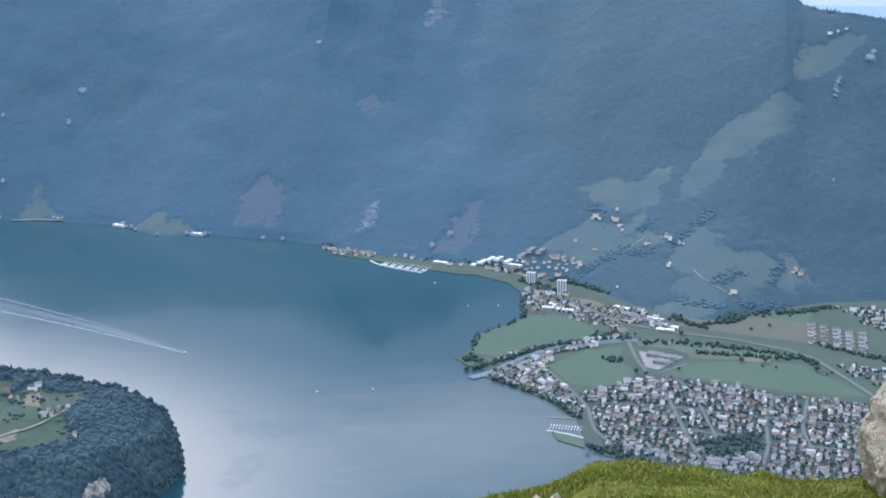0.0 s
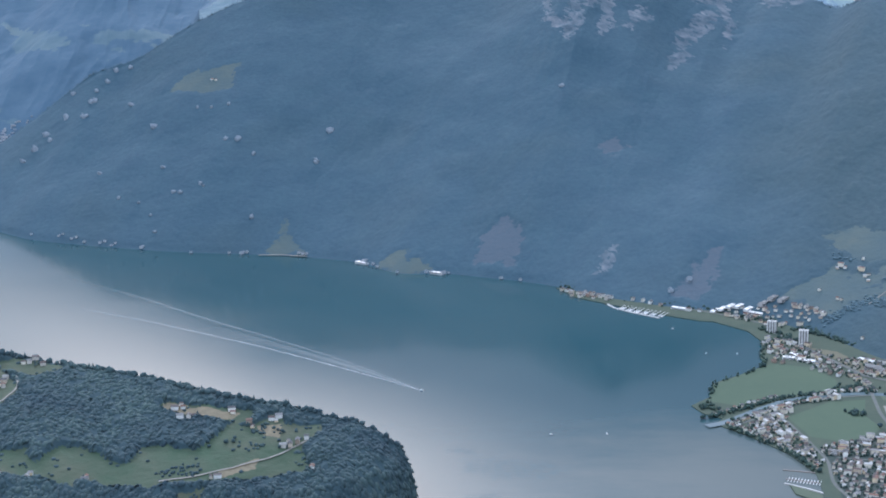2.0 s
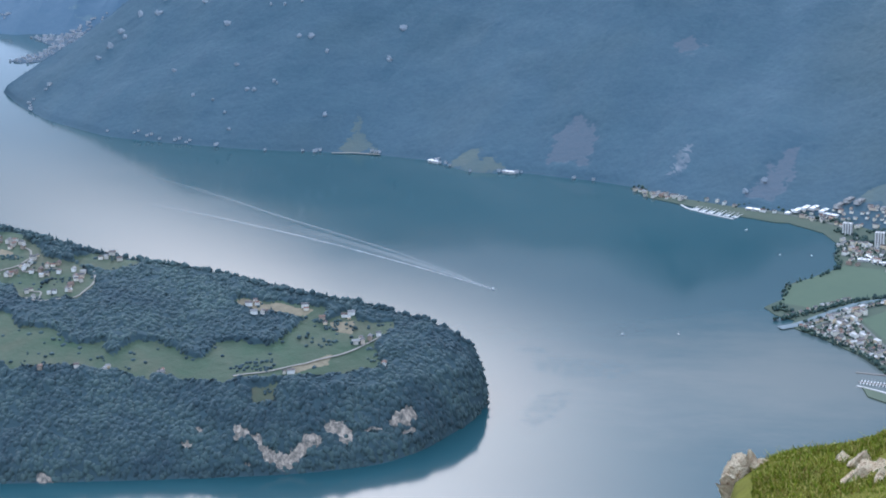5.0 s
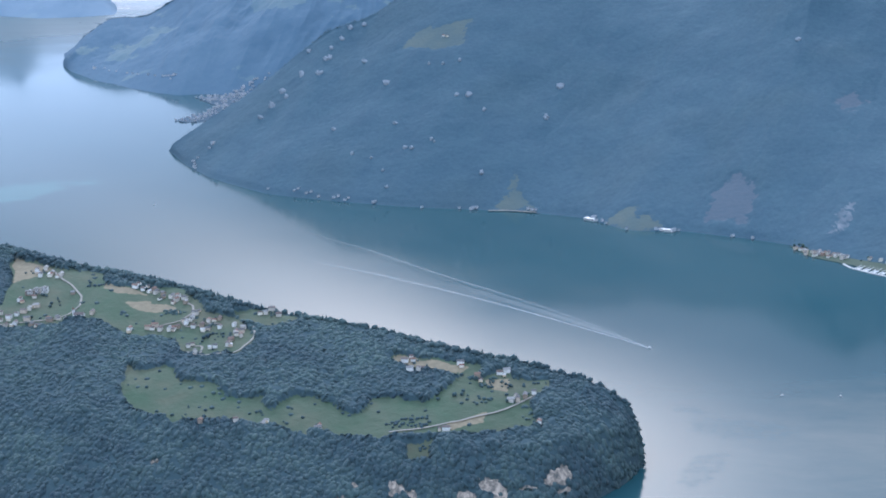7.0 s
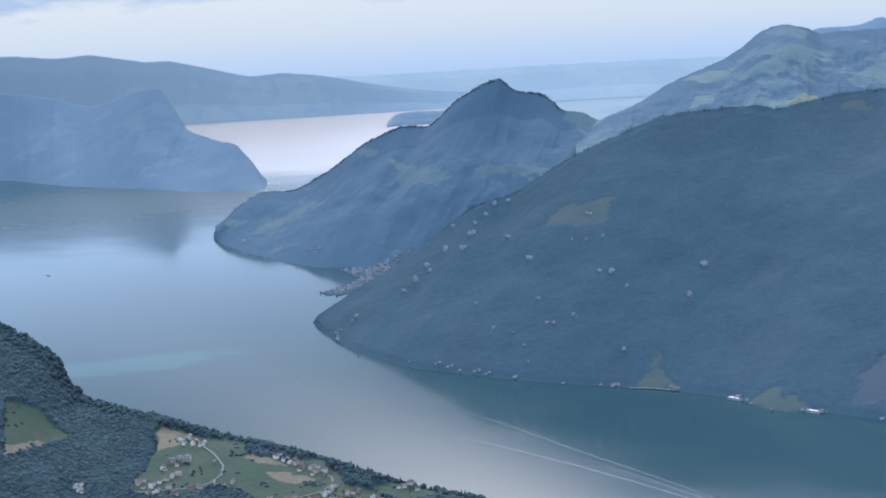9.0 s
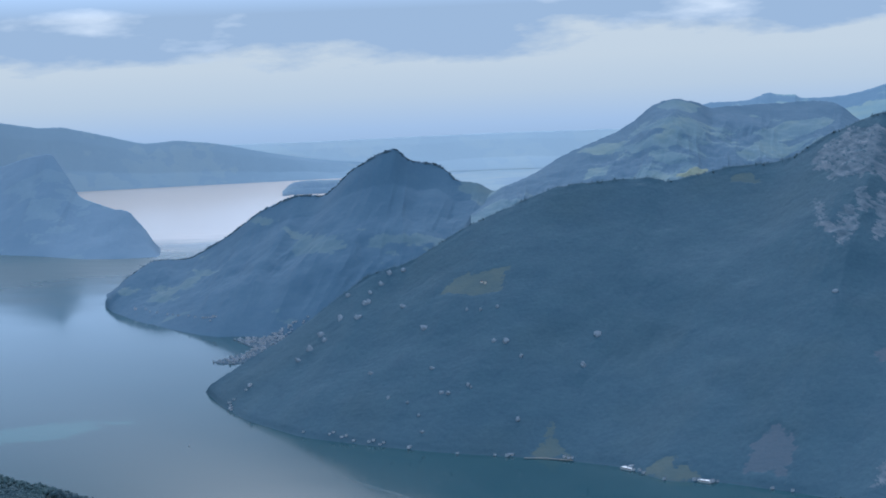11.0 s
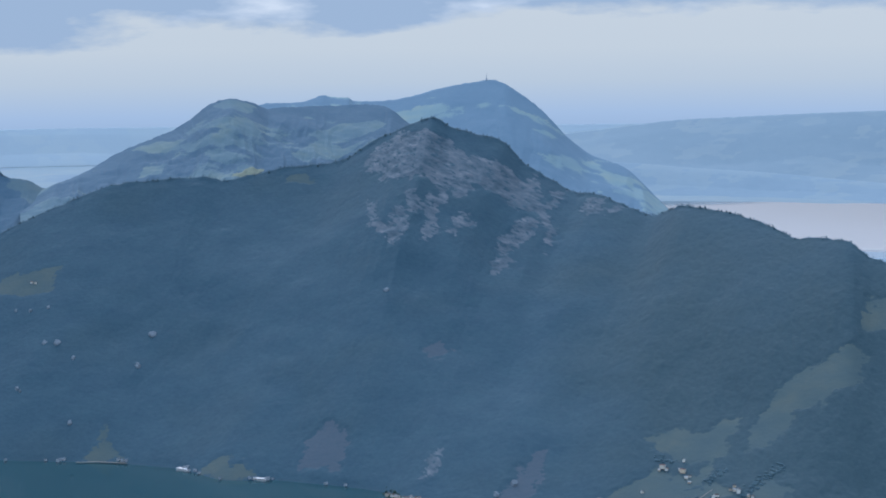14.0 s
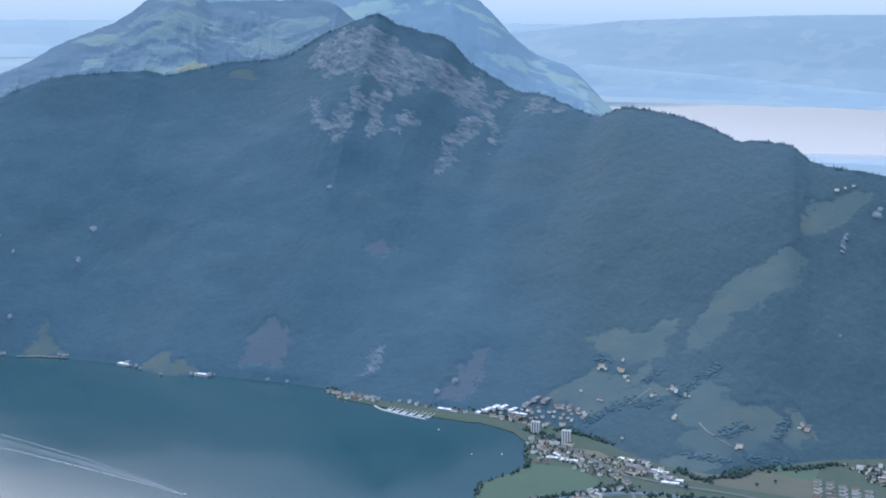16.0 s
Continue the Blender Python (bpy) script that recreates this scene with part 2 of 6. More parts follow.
def land_cover(name, forest, meadow, rock, grain=0.05, rock_scale=0.02, bare=((0.070, 0.098, 0.124), (0.082, 0.104, 0.128)), relief=0.16, streak=(1, 1, 2.5), rag=0.9, less_haze=None, dip=0.0, fine=5):
    """Hillside: forest, with meadows and bare rock where the surface attributes say so."""
    m, nt, b = material(name)
    f1, f2 = noise_node(nt, grain), noise_node(nt, grain * 6, 5)
    fc = mix_node(nt, 0.5, ramp_node(nt, f1.outputs[0], [(0.3, forest[0]), (0.7, forest[1])]).outputs[0],
                  ramp_node(nt, f2.outputs[0], [(0.3, forest[0]), (0.7, forest[1])]).outputs[0])
    if less_haze:                                     # darker tone for the nearer woods, where the painted haze is thinner
        at = nt.nodes.new("ShaderNodeAttribute")
        at.attribute_name = "less_haze"
        fc = mix_node(nt, at.outputs["Fac"], fc, ramp_node(nt, f2.outputs[0], [(0.3, less_haze[0]), (0.7, less_haze[1])]).outputs[0])
    g1 = noise_node(nt, grain * 0.7, 3)
    mc = ramp_node(nt, g1.outputs[0], [(0.3, meadow[0]), (0.5, meadow[1]), (0.7, meadow[2])]).outputs[0]
    k1 = noise_node(nt, rock_scale * 6, 8, 0.7, stretch=streak, dip=dip)
    kc = ramp_node(nt, k1.outputs[0], [(0.35, rock[0]), (0.5, rock[1]), (0.65, rock[2])]).outputs[0]

    def mask(attr, rag, scale, streak=None, dip=0.0):
        a = nt.nodes.new("ShaderNodeAttribute")
        a.attribute_name = attr
        n = noise_node(nt, scale, 5, 0.65, stretch=streak, dip=dip)
        ad = nt.nodes.new("ShaderNodeMath")
        ad.operation = "MULTIPLY_ADD"
        nt.links.new(n.outputs[0], ad.inputs[0])
        ad.inputs[1].default_value = rag
        nt.links.new(a.outputs["Fac"], ad.inputs[2])
        mr = nt.nodes.new("ShaderNodeMapRange")
        mr.inputs[1].default_value, mr.inputs[2].default_value = 0.5 + rag * 0.5 - 0.06, 0.5 + rag * 0.5 + 0.06
        nt.links.new(ad.outputs[0], mr.inputs[0])
        return mr.outputs[0]

    c = mix_node(nt, mask("meadow", rag, grain * fine), fc, mc)
    c = mix_node(nt, mask("bare", 1.2, grain * 6), c, ramp_node(nt, f2.outputs[0], [(0.3, bare[0]), (0.7, bare[1])]).outputs[0])
    c = mix_node(nt, mask("rock", 1.9, rock_scale * (14 if dip else 7), streak if dip else None, dip), c, kc)
    nt.links.new(c, b.inputs["Base Color"])
    b.inputs["Roughness"].default_value = 0.9
    b.inputs["Specular IOR Level"].default_value = 0.1
    b.inputs["Sheen Weight"].default_value, b.inputs["Sheen Roughness"].default_value = 0.05, 0.6
    add_bump(nt, b, f2.outputs[0], relief, 2.0)
    return m


# mountain forest and rock colours with the blue of the haze painted in
HAZED_FOREST = ((0.038, 0.074, 0.104), (0.059, 0.104, 0.130))
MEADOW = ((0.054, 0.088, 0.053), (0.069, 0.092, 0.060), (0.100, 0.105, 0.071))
HAZED_ROCK = ((0.060, 0.092, 0.116), (0.104, 0.131, 0.155), (0.172, 0.188, 0.206))
# its meadows and bare patches carry the same painted haze
m_hill = land_cover("wooded_hillside_hazed", HAZED_FOREST, ((0.065, 0.098, 0.107), (0.076, 0.107, 0.109), (0.094, 0.118, 0.109)), HAZED_ROCK, relief=0.24, rag=1.4, streak=(2.4, 2.0, 0.75), dip=28.0, less_haze=((0.040, 0.070, 0.086), (0.054, 0.088, 0.100)))
# some blue haze is left in the plateau's forest colour
m_near = land_cover("wooded_plateau", ((0.036, 0.062, 0.073), (0.044, 0.072, 0.081)), MEADOW, ((0.06, 0.068, 0.066), (0.22, 0.19, 0.155), (0.46, 0.39, 0.31)), 0.06, 0.05, ((0.160, 0.138, 0.094), (0.230, 0.197, 0.130)), 0.3, (1.6, 1.6, 0.5))
# farther mountains: the same land painted paler and bluer to stand for haze
m_far = land_cover("west_hillside_hazed", ((0.062, 0.110, 0.160), (0.079, 0.130, 0.175)), ((0.086, 0.138, 0.172), (0.102, 0.152, 0.177), (0.128, 0.172, 0.182)), HAZED_ROCK, 0.03, rag=1.1)
m_alp = land_cover("alpine_hillside_hazed", ((0.078, 0.128, 0.178), (0.094, 0.146, 0.192)), ((0.112, 0.170, 0.206), (0.130, 0.188, 0.212), (0.166, 0.216, 0.208)), HAZED_ROCK, 0.03, rag=1.3, fine=11, bare=((0.20, 0.225, 0.165), (0.25, 0.265, 0.19)))
m_hazy = land_cover("summit_hillside_hazed", ((0.140, 0.212, 0.280), (0.162, 0.236, 0.300)), ((0.195, 0.275, 0.315), (0.22, 0.30, 0.315), (0.265, 0.325, 0.30)), HAZED_ROCK, 0.02, rag=1.3, fine=12)
# bluff, ridges and lowlands: base colours that are mostly painted haze
m_bluff = land_cover("bluff_hillside_hazed", ((0.135, 0.195, 0.255), (0.145, 0.205, 0.262)), ((0.152, 0.213, 0.266), (0.158, 0.220, 0.270), (0.170, 0.232, 0.274)), HAZED_ROCK, 0.02, rag=1.7)
m_remote = land_cover("remote_hills_hazed", ((0.46, 0.53, 0.57), (0.475, 0.545, 0.58)), ((0.475, 0.545, 0.58), (0.49, 0.555, 0.58), (0.50, 0.56, 0.575)), HAZED_ROCK, 0.015)
m_east = land_cover("east_hillside_hazed", ((0.235, 0.30, 0.345), (0.25, 0.315, 0.355)), ((0.25, 0.315, 0.355), (0.265, 0.325, 0.36), (0.28, 0.335, 0.36)), HAZED_ROCK, 0.015)
m_ridge = land_cover("ridge_hillside_hazed", ((0.25, 0.32, 0.375), (0.265, 0.335, 0.385)), ((0.265, 0.335, 0.385), (0.28, 0.345, 0.385), (0.29, 0.35, 0.38)), HAZED_ROCK, 0.015)
m_lowland_hazed = land_cover("lowland", ((0.235, 0.30, 0.35), (0.255, 0.32, 0.365)), ((0.26, 0.325, 0.36), (0.275, 0.335, 0.36), (0.30, 0.345, 0.355)), HAZED_ROCK, 0.015)


def water():
    m, nt, b = material("lake_water")
    tc = nt.nodes.new("ShaderNodeTexCoord")

    def spot(x, y, rx, ry, deg, wobble, scale, soft=0.28):
        """A ragged oval on the lake, 1 inside and 0 outside; metres on the map."""
        mp = nt.nodes.new("ShaderNodeMapping")
        mp.vector_type = "TEXTURE"
        mp.inputs["Location"].default_value = (x * K, y * K, 0)
        mp.inputs["Rotation"].default_value = (0, 0, radians(deg))
        mp.inputs["Scale"].default_value = (rx * K, ry * K, 1)
        nt.links.new(tc.outputs["Object"], mp.inputs[0])
        ln = nt.nodes.new("ShaderNodeVectorMath")
        ln.operation = "LENGTH"
        nt.links.new(mp.outputs[0], ln.inputs[0])
        n = noise_node(nt, scale, 6, 0.65, stretch=(1, 2.2, 1))
        ad = nt.nodes.new("ShaderNodeMath")
        ad.operation = "MULTIPLY_ADD"
        nt.links.new(n.outputs[0], ad.inputs[0])
        ad.inputs[1].default_value = wobble
        nt.links.new(ln.outputs["Value"], ad.inputs[2])
        mr = nt.nodes.new("ShaderNodeMapRange")
        mr.interpolation_type = "SMOOTHSTEP"
        mr.inputs[1].default_value, mr.inputs[2].default_value = 1.0 + wobble * 0.5, 1.0 - soft + wobble * 0.5
        nt.links.new(ad.outputs[0], mr.inputs[0])
        return mr.outputs[0]

    n = noise_node(nt, 0.004, 4)
    c = ramp_node(nt, n.outputs[0], [(0.3, (0.018, 0.057, 0.069)), (0.7, (0.024, 0.068, 0.080))]).outputs[0]
    c = mix_node(nt, spot(-4000, 6030, 470, 210, 35, 2.2, 0.02), c, (0.040, 0.110, 0.112))      # cloudy inflow
    c = mix_node(nt, spot(150, 3720, 640, 620, 10, 0.7, 0.02, 0.95), c, (0.105, 0.122, 0.112))           # paler water off the river mouth
    slick = [spot(-551, 3856, 60, 30, -10, 1.6, 0.06), spot(-430, 3750, 150, 80, -8, 2.0, 0.07), spot(-480, 3480, 50, 130, -8, 2.0, 0.07)]
    streaks = ramp_node(nt, noise_node(nt, 0.10, 6, 0.7, stretch=(1, 2.6, 1)).outputs[0], [(0.42, (0, 0, 0)), (0.50, (1, 1, 1)), (0.58, (0, 0, 0))]).outputs[0]
    slick = [mix_node(nt, 1.0, s, streaks, "MULTIPLY") for s in slick]
    for s in slick:
        c = mix_node(nt, s, c, (0.040, 0.085, 0.100))
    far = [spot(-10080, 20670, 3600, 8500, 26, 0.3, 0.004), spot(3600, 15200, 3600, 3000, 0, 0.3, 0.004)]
    for s in far:                                  # sheen of the low sky, painted in as pale base colour
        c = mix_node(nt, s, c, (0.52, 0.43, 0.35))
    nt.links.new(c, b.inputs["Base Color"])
    b.inputs["IOR"].default_value = 1.34
    r = noise_node(nt, 0.012, 5, 0.6, stretch=(1, 1.8, 1))
    rr = nt.nodes.new("ShaderNodeMapRange")
    rr.inputs[1].default_value, rr.inputs[2].default_value = 0.3, 0.7
    rr.inputs[3].default_value, rr.inputs[4].default_value = 0.07, 0.10
    nt.links.new(r.outputs[0], rr.inputs[0])
    rough = rr.outputs[0]
    shine = 0.5
    for s in slick:                                # dull patches that mirror less of the sky
        k = nt.nodes.new("ShaderNodeMix")
        nt.links.new(s, k.inputs[0])
        if isinstance(shine, float):
            k.inputs[2].default_value = shine
        else:
            nt.links.new(shine, k.inputs[2])
        k.inputs[3].default_value = 0.22
        shine = k.outputs[0]
    nt.links.new(shine, b.inputs["Specular IOR Level"])
    for s, q in ((far[0], 0.22), (far[1], 0.22), (spot(-8000, 11900, 4200, 3800, 20, 0.6, 0.006, 0.95), 0.33)):     # rougher far water, which blurs the mirrored ridges
        k = nt.nodes.new("ShaderNodeMix")
        nt.links.new(s, k.inputs[0])
        nt.links.new(rough, k.inputs[2])
        k.inputs[3].default_value = q
        rough = k.outputs[0]
    nt.links.new(rough, b.inputs["Roughness"])
    rip = noise_node(nt, 0.5, 4, 0.6, stretch=(1, 2.0, 1))
    add_bump(nt, b, rip.outputs[0], 0.012, 0.6)
    return m


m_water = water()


# the valley, the town and small things
m_ground = plain("valley_turf", (0.060, 0.084, 0.064), (0.090, 0.106, 0.078), 0.05, 0.95)
m_field = [plain("field_lush", (0.080, 0.112, 0.078), (0.094, 0.126, 0.084), 0.03, 0.95),
           plain("field_mown", (0.094, 0.120, 0.086), (0.115, 0.134, 0.094), 0.03, 0.95),
           plain("field_dry", (0.125, 0.125, 0.090), (0.165, 0.155, 0.108), 0.03, 0.95),
           plain("field_ploughed", (0.10, 0.105, 0.08), (0.13, 0.125, 0.095), 0.05, 0.95)]
m_road = plain("asphalt_worn", (0.115, 0.125, 0.115), (0.155, 0.16, 0.145), 0.2, 0.9)
m_yard = plain("gravel_yard", (0.20, 0.19, 0.165), (0.30, 0.28, 0.245), 0.3, 0.9)
m_town = plain("town_gardens", (0.036, 0.056, 0.050), (0.080, 0.090, 0.080), 0.25, 0.95)
m_river = plain("river_water", (0.10, 0.14, 0.15), (0.14, 0.18, 0.19), 0.05, 0.2)
m_wall = varied("house_plaster", [(0.72, 0.69, 0.61), (0.60, 0.56, 0.49), (0.78, 0.77, 0.72), (0.58, 0.50, 0.40), (0.34, 0.28, 0.22), (0.80, 0.79, 0.75), (0.66, 0.62, 0.55), (0.30, 0.25, 0.20)], 0.85)
# far walls and roofs: haze painted in as a bluer, greyer tone
m_walls_far = varied("far_plaster_hazed", [(0.42, 0.46, 0.50), (0.52, 0.53, 0.55), (0.62, 0.61, 0.61)], 0.85, True)
m_roofs_far = varied("far_tiles_hazed", [(0.14, 0.17, 0.20), (0.20, 0.23, 0.26), (0.17, 0.19, 0.21)], 0.8, True)
m_roof = varied("house_tiles", [(0.142, 0.115, 0.103), (0.172, 0.169, 0.167), (0.200, 0.138, 0.110), (0.119, 0.119, 0.119), (0.230, 0.230, 0.226), (0.163, 0.142, 0.131), (0.298, 0.292, 0.277), (0.186, 0.131, 0.107)], 0.8)
m_walls_all = varied("house_plaster_rows", [(0.83, 0.78, 0.66), (0.74, 0.67, 0.55), (0.85, 0.82, 0.73), (0.78, 0.65, 0.46), (0.60, 0.50, 0.39), (0.86, 0.84, 0.77), (0.80, 0.74, 0.62), (0.70, 0.54, 0.40)], 0.85, True)
m_roofs_all = varied("house_tiles_rows", [(0.12, 0.095, 0.085), (0.15, 0.145, 0.14), (0.20, 0.125, 0.10), (0.095, 0.095, 0.095), (0.24, 0.235, 0.23), (0.14, 0.115, 0.105), (0.46, 0.45, 0.43), (0.17, 0.11, 0.085)], 0.8, True)
m_glass = plain("window_glass", (0.03, 0.035, 0.04), (0.06, 0.065, 0.07), 1.0, 0.15)
m_white = plain("white_paint", (0.62, 0.61, 0.58), (0.75, 0.74, 0.72), 1.0, 0.5)
m_concrete = plain("pale_concrete", (0.34, 0.33, 0.31), (0.46, 0.45, 0.43), 0.6, 0.85)
m_flat_roof = plain("gravel_roof", (0.15, 0.15, 0.145), (0.22, 0.22, 0.21), 0.8, 0.95)
m_wood = plain("weathered_wood", (0.14, 0.125, 0.11), (0.22, 0.20, 0.18), 3.0, 0.8)
# hedges and crest trees: lightened against backlight and blued with painted haze
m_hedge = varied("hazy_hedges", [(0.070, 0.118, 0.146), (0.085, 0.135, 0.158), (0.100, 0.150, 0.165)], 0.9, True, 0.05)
m_trees = varied("forest_crowns_hazed", [(0.062, 0.098, 0.122), (0.075, 0.113, 0.132), (0.090, 0.128, 0.142)], 0.9, True, 0.05)
# plateau crowns keep some of the haze blue of their ground
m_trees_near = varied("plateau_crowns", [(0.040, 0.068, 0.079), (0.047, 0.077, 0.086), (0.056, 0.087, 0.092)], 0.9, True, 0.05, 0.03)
m_trees_far = varied("far_crowns_hazed", [(0.075, 0.112, 0.138), (0.088, 0.125, 0.148), (0.098, 0.138, 0.158)], 0.9, True, 0.05)
m_garden = varied("garden_crowns", [(0.035, 0.060, 0.057), (0.050, 0.080, 0.070), (0.070, 0.103, 0.077)], 0.9, True)
# delta and crags: painted haze makes them bluer than gardens and limestone
m_delta = plain("delta_gardens_hazed", (0.050, 0.082, 0.112), (0.072, 0.104, 0.132), 0.2, 0.95)
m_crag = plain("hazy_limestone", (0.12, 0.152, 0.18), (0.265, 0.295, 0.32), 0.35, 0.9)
m_bark = plain("bark", (0.06, 0.045, 0.03), (0.11, 0.085, 0.06), 4.0, 0.9)


def foam():
    m, nt, b = material("wake_foam")
    b.inputs["Base Color"].default_value = (0.55, 0.57, 0.58, 1)
    b.inputs["Roughness"].default_value = 0.6
    n = noise_node(nt, 0.35, 5, 0.7)
    at = nt.nodes.new("ShaderNodeAttribute")
    at.attribute_name = "thick"
    mu = nt.nodes.new("ShaderNodeMath")
    mu.operation = "MULTIPLY"
    mr = nt.nodes.new("ShaderNodeMapRange")
    mr.inputs[1].default_value, mr.inputs[2].default_value = 0.15, 0.5
    nt.links.new(n.outputs[0], mr.inputs[0])
    nt.links.new(mr.outputs[0], mu.inputs[0])
    nt.links.new(at.outputs["Fac"], mu.inputs[1])
    nt.links.new(mu.outputs[0], b.inputs["Alpha"])
    return m


m_foam = foam()


# ---- mesh tools ----
def lattice(p, seed):
    """Smooth value noise in -1..1 at the points p (n x 3)."""
    i = np.floor(p).astype(np.int64)
    f = p - i
    f = f * f * (3 - 2 * f)
    out = np.zeros(len(p))
    for dx in (0, 1):
        for dy in (0, 1):
            for dz in (0, 1):
                h = ((i[:, 0] + dx) * 73856093) ^ ((i[:, 1] + dy) * 19349663) ^ ((i[:, 2] + dz) * 83492791) ^ (seed * 2654435761)
                h = (h ^ (h >> 13)) * 1274126177 & 0x7FFFFFFF
                v = (h % 65536) / 32767.5 - 1
                w = (f[:, 0] if dx else 1 - f[:, 0]) * (f[:, 1] if dy else 1 - f[:, 1]) * (f[:, 2] if dz else 1 - f[:, 2])
                out += v * w
    return out


def fbm(x, y, size, octaves=5, seed=1, ridged=False):
    out, amp, tot = np.zeros(x.size), 1.0, 0.0
    p = np.stack([x.ravel() / size, y.ravel() / size, np.zeros(x.size)], 1)
    for k in range(octaves):
        v = lattice(p, seed + k)
        out += amp * ((1 - 2 * np.abs(v)) if ridged else v)
        tot += amp
        amp *= 0.5
        p = p * 2.03 + 17.1
    return (out / tot).reshape(x.shape)


def mesh_np(name, verts, faces, mat=None, smooth=True, attrs=None):
    """A mesh out of arrays: verts n x 3, faces n x 3 or n x 4."""
    me = bpy.data.meshes.new(name)
    k = faces.shape[1]
    me.vertices.add(len(verts))
    me.vertices.foreach_set("co", np.ascontiguousarray(verts, dtype=np.float32).ravel())
    me.loops.add(faces.size)
    me.loops.foreach_set("vertex_index", np.ascontiguousarray(faces, dtype=np.int32).ravel())
    me.polygons.add(len(faces))
    me.polygons.foreach_set("loop_start", np.arange(0, faces.size, k, dtype=np.int32))
    me.polygons.foreach_set("use_smooth", np.full(len(faces), smooth))
    for key, val in (attrs or {}).items():
        me.attributes.new(key, "FLOAT", "POINT").data.foreach_set("value", np.ascontiguousarray(val, dtype=np.float32).ravel())
    me.update(calc_edges=True)
    me.validate()
    if mat:
        me.materials.append(mat)
    return me


def grid_faces(nu, nv):
    a = (np.arange(nu - 1)[:, None] * nv + np.arange(nv - 1)[None, :]).ravel()
    return np.stack([a, a + nv, a + nv + 1, a + 1], 1)


def by_angle(rows):
    """Ridge points on the map out of degrees to the right, degrees up and kilometres away."""
    return np.array([(r * 1000 * math.sin(radians(a)), r * 1000 * math.cos(radians(a)), EYE_Z + r * 1000 * math.tan(radians(e))) for a, e, r in rows])


def along(pts, n):
    """n points evenly along the rows of pts, rounded a little."""
    pts = np.asarray(pts, float)
    t = np.linspace(0, len(pts) - 1, n)
    out = np.stack([np.interp(t, np.arange(len(pts)), pts[:, k]) for k in range(pts.shape[1])], 1)
    w = max(1, n // len(pts) // 4)
    if w > 1:
        pad = np.pad(out, ((w, w), (0, 0)), mode="edge")
        ker = np.ones(2 * w + 1) / (2 * w + 1)
        out = np.stack([np.convolve(pad[:, k], ker, "valid") for k in range(pts.shape[1])], 1)
    return out


class Slope:
    """A mountainside between its foot, its crest and its far foot. at(u, v): v is 0 at the foot, 1 on the crest, 2 behind."""

    def __init__(self, foot, crest, back, profile, rough, gully, size, seed, nu=500, nv=200, far=0.25, octaves=6):
        self.nu, self.nv = nu, nv
        F, C, B = along(foot, nu), along(crest, nu), along(back, nu)
        nb = int(nv * far)
        v = np.concatenate([np.linspace(0, 1, nv), 1 + np.linspace(0, 1, nb + 1)[1:]])
        self.v, self.nall = v, len(v)
        front = np.minimum(v, 1)[None, :]
        behind = np.maximum(v - 1, 0)[None, :]
        h = np.interp(front[0], [p[0] for p in profile], [p[1] for p in profile])[None, :]
        X = F[:, :1] + (C[:, :1] - F[:, :1]) * front + (B[:, :1] - C[:, :1]) * behind
        Y = F[:, 1:2] + (C[:, 1:2] - F[:, 1:2]) * front + (B[:, 1:2] - C[:, 1:2]) * behind
        Z = F[:, 2:] + (C[:, 2:] - F[:, 2:]) * h + (B[:, 2:] - C[:, 2:]) * behind
        env = np.clip(np.sin(np.pi * np.clip(front, 0, 1)) ** 0.7, 0, 1) + 0.6 * np.sin(np.pi * np.clip(behind, 0, 1))
        body = rough * fbm(X, Y, size, octaves, seed) * env
        # gullies run down the slope
        du = np.cumsum(np.r_[0, np.hypot(*np.diff(F[:, :2] * 0.5 + C[:, :2] * 0.5, axis=0).T)])[:, None] + 0 * front
        run = (front + behind) * np.hypot(C[:, 0] - F[:, 0], C[:, 1] - F[:, 1])[:, None]
        bend = du + 120 * fbm(X, Y, size * 1.3, 3, seed + 9)
        body += gully * fbm(bend, run * 0.22, size * 0.45, 5, seed + 20, True) * env
        self.X, self.Y, self.Z = X, Y, Z + body
        crest_grain = 7 * fbm(X, Y, 40, 3, seed + 40) * np.exp(-((v[None, :] - 1) / 0.02) ** 2)
        self.Z = self.Z + crest_grain

    def mask(self, patches, edge=0.3, wobble=0.65):
        """How far each point lies inside the slanting oval patches (middle x, y and two half axes on the map): 1 in the middle, 0 outside."""
        out = np.zeros(self.X.shape)
        wob = wobble * (fbm(self.X, self.Y, 140, 5, 77) + 0.7 * fbm(self.X, self.Y, 38, 3, 79))
        for x, y, ax, ay, bx, by in patches:
            det = ax * by - ay * bx
            dx, dy = self.X - x, self.Y - y
            q = np.hypot((dx * by - dy * bx) / det, (dy * ax - dx * ay) / det) + wob
            out = np.maximum(out, np.clip((1 + edge - q) / (2 * edge), 0, 1))
        return out

    def fill(self, outlines, edge=14.0, wobble=16.0, most=1.0):
        """How far each point lies inside the outlines on the map, with an uneven rim: 1 inside, 0 outside."""
        out = np.zeros(self.X.shape)
        wob = wobble * (fbm(self.X, self.Y, 90, 4, 77) + 0.6 * fbm(self.X, self.Y, 30, 2, 79))
        for pts in outlines:
            q = np.array(pts, float)
            lo, hi = q.min(0) - 80, q.max(0) + 80
            sel = (self.X > lo[0]) & (self.X < hi[0]) & (self.Y > lo[1]) & (self.Y < hi[1]) & (self.v[None, :] <= 1.02)
            x, y = self.X[sel], self.Y[sel]
            near, odd = np.full(x.shape, 1e9), np.zeros(x.shape, bool)
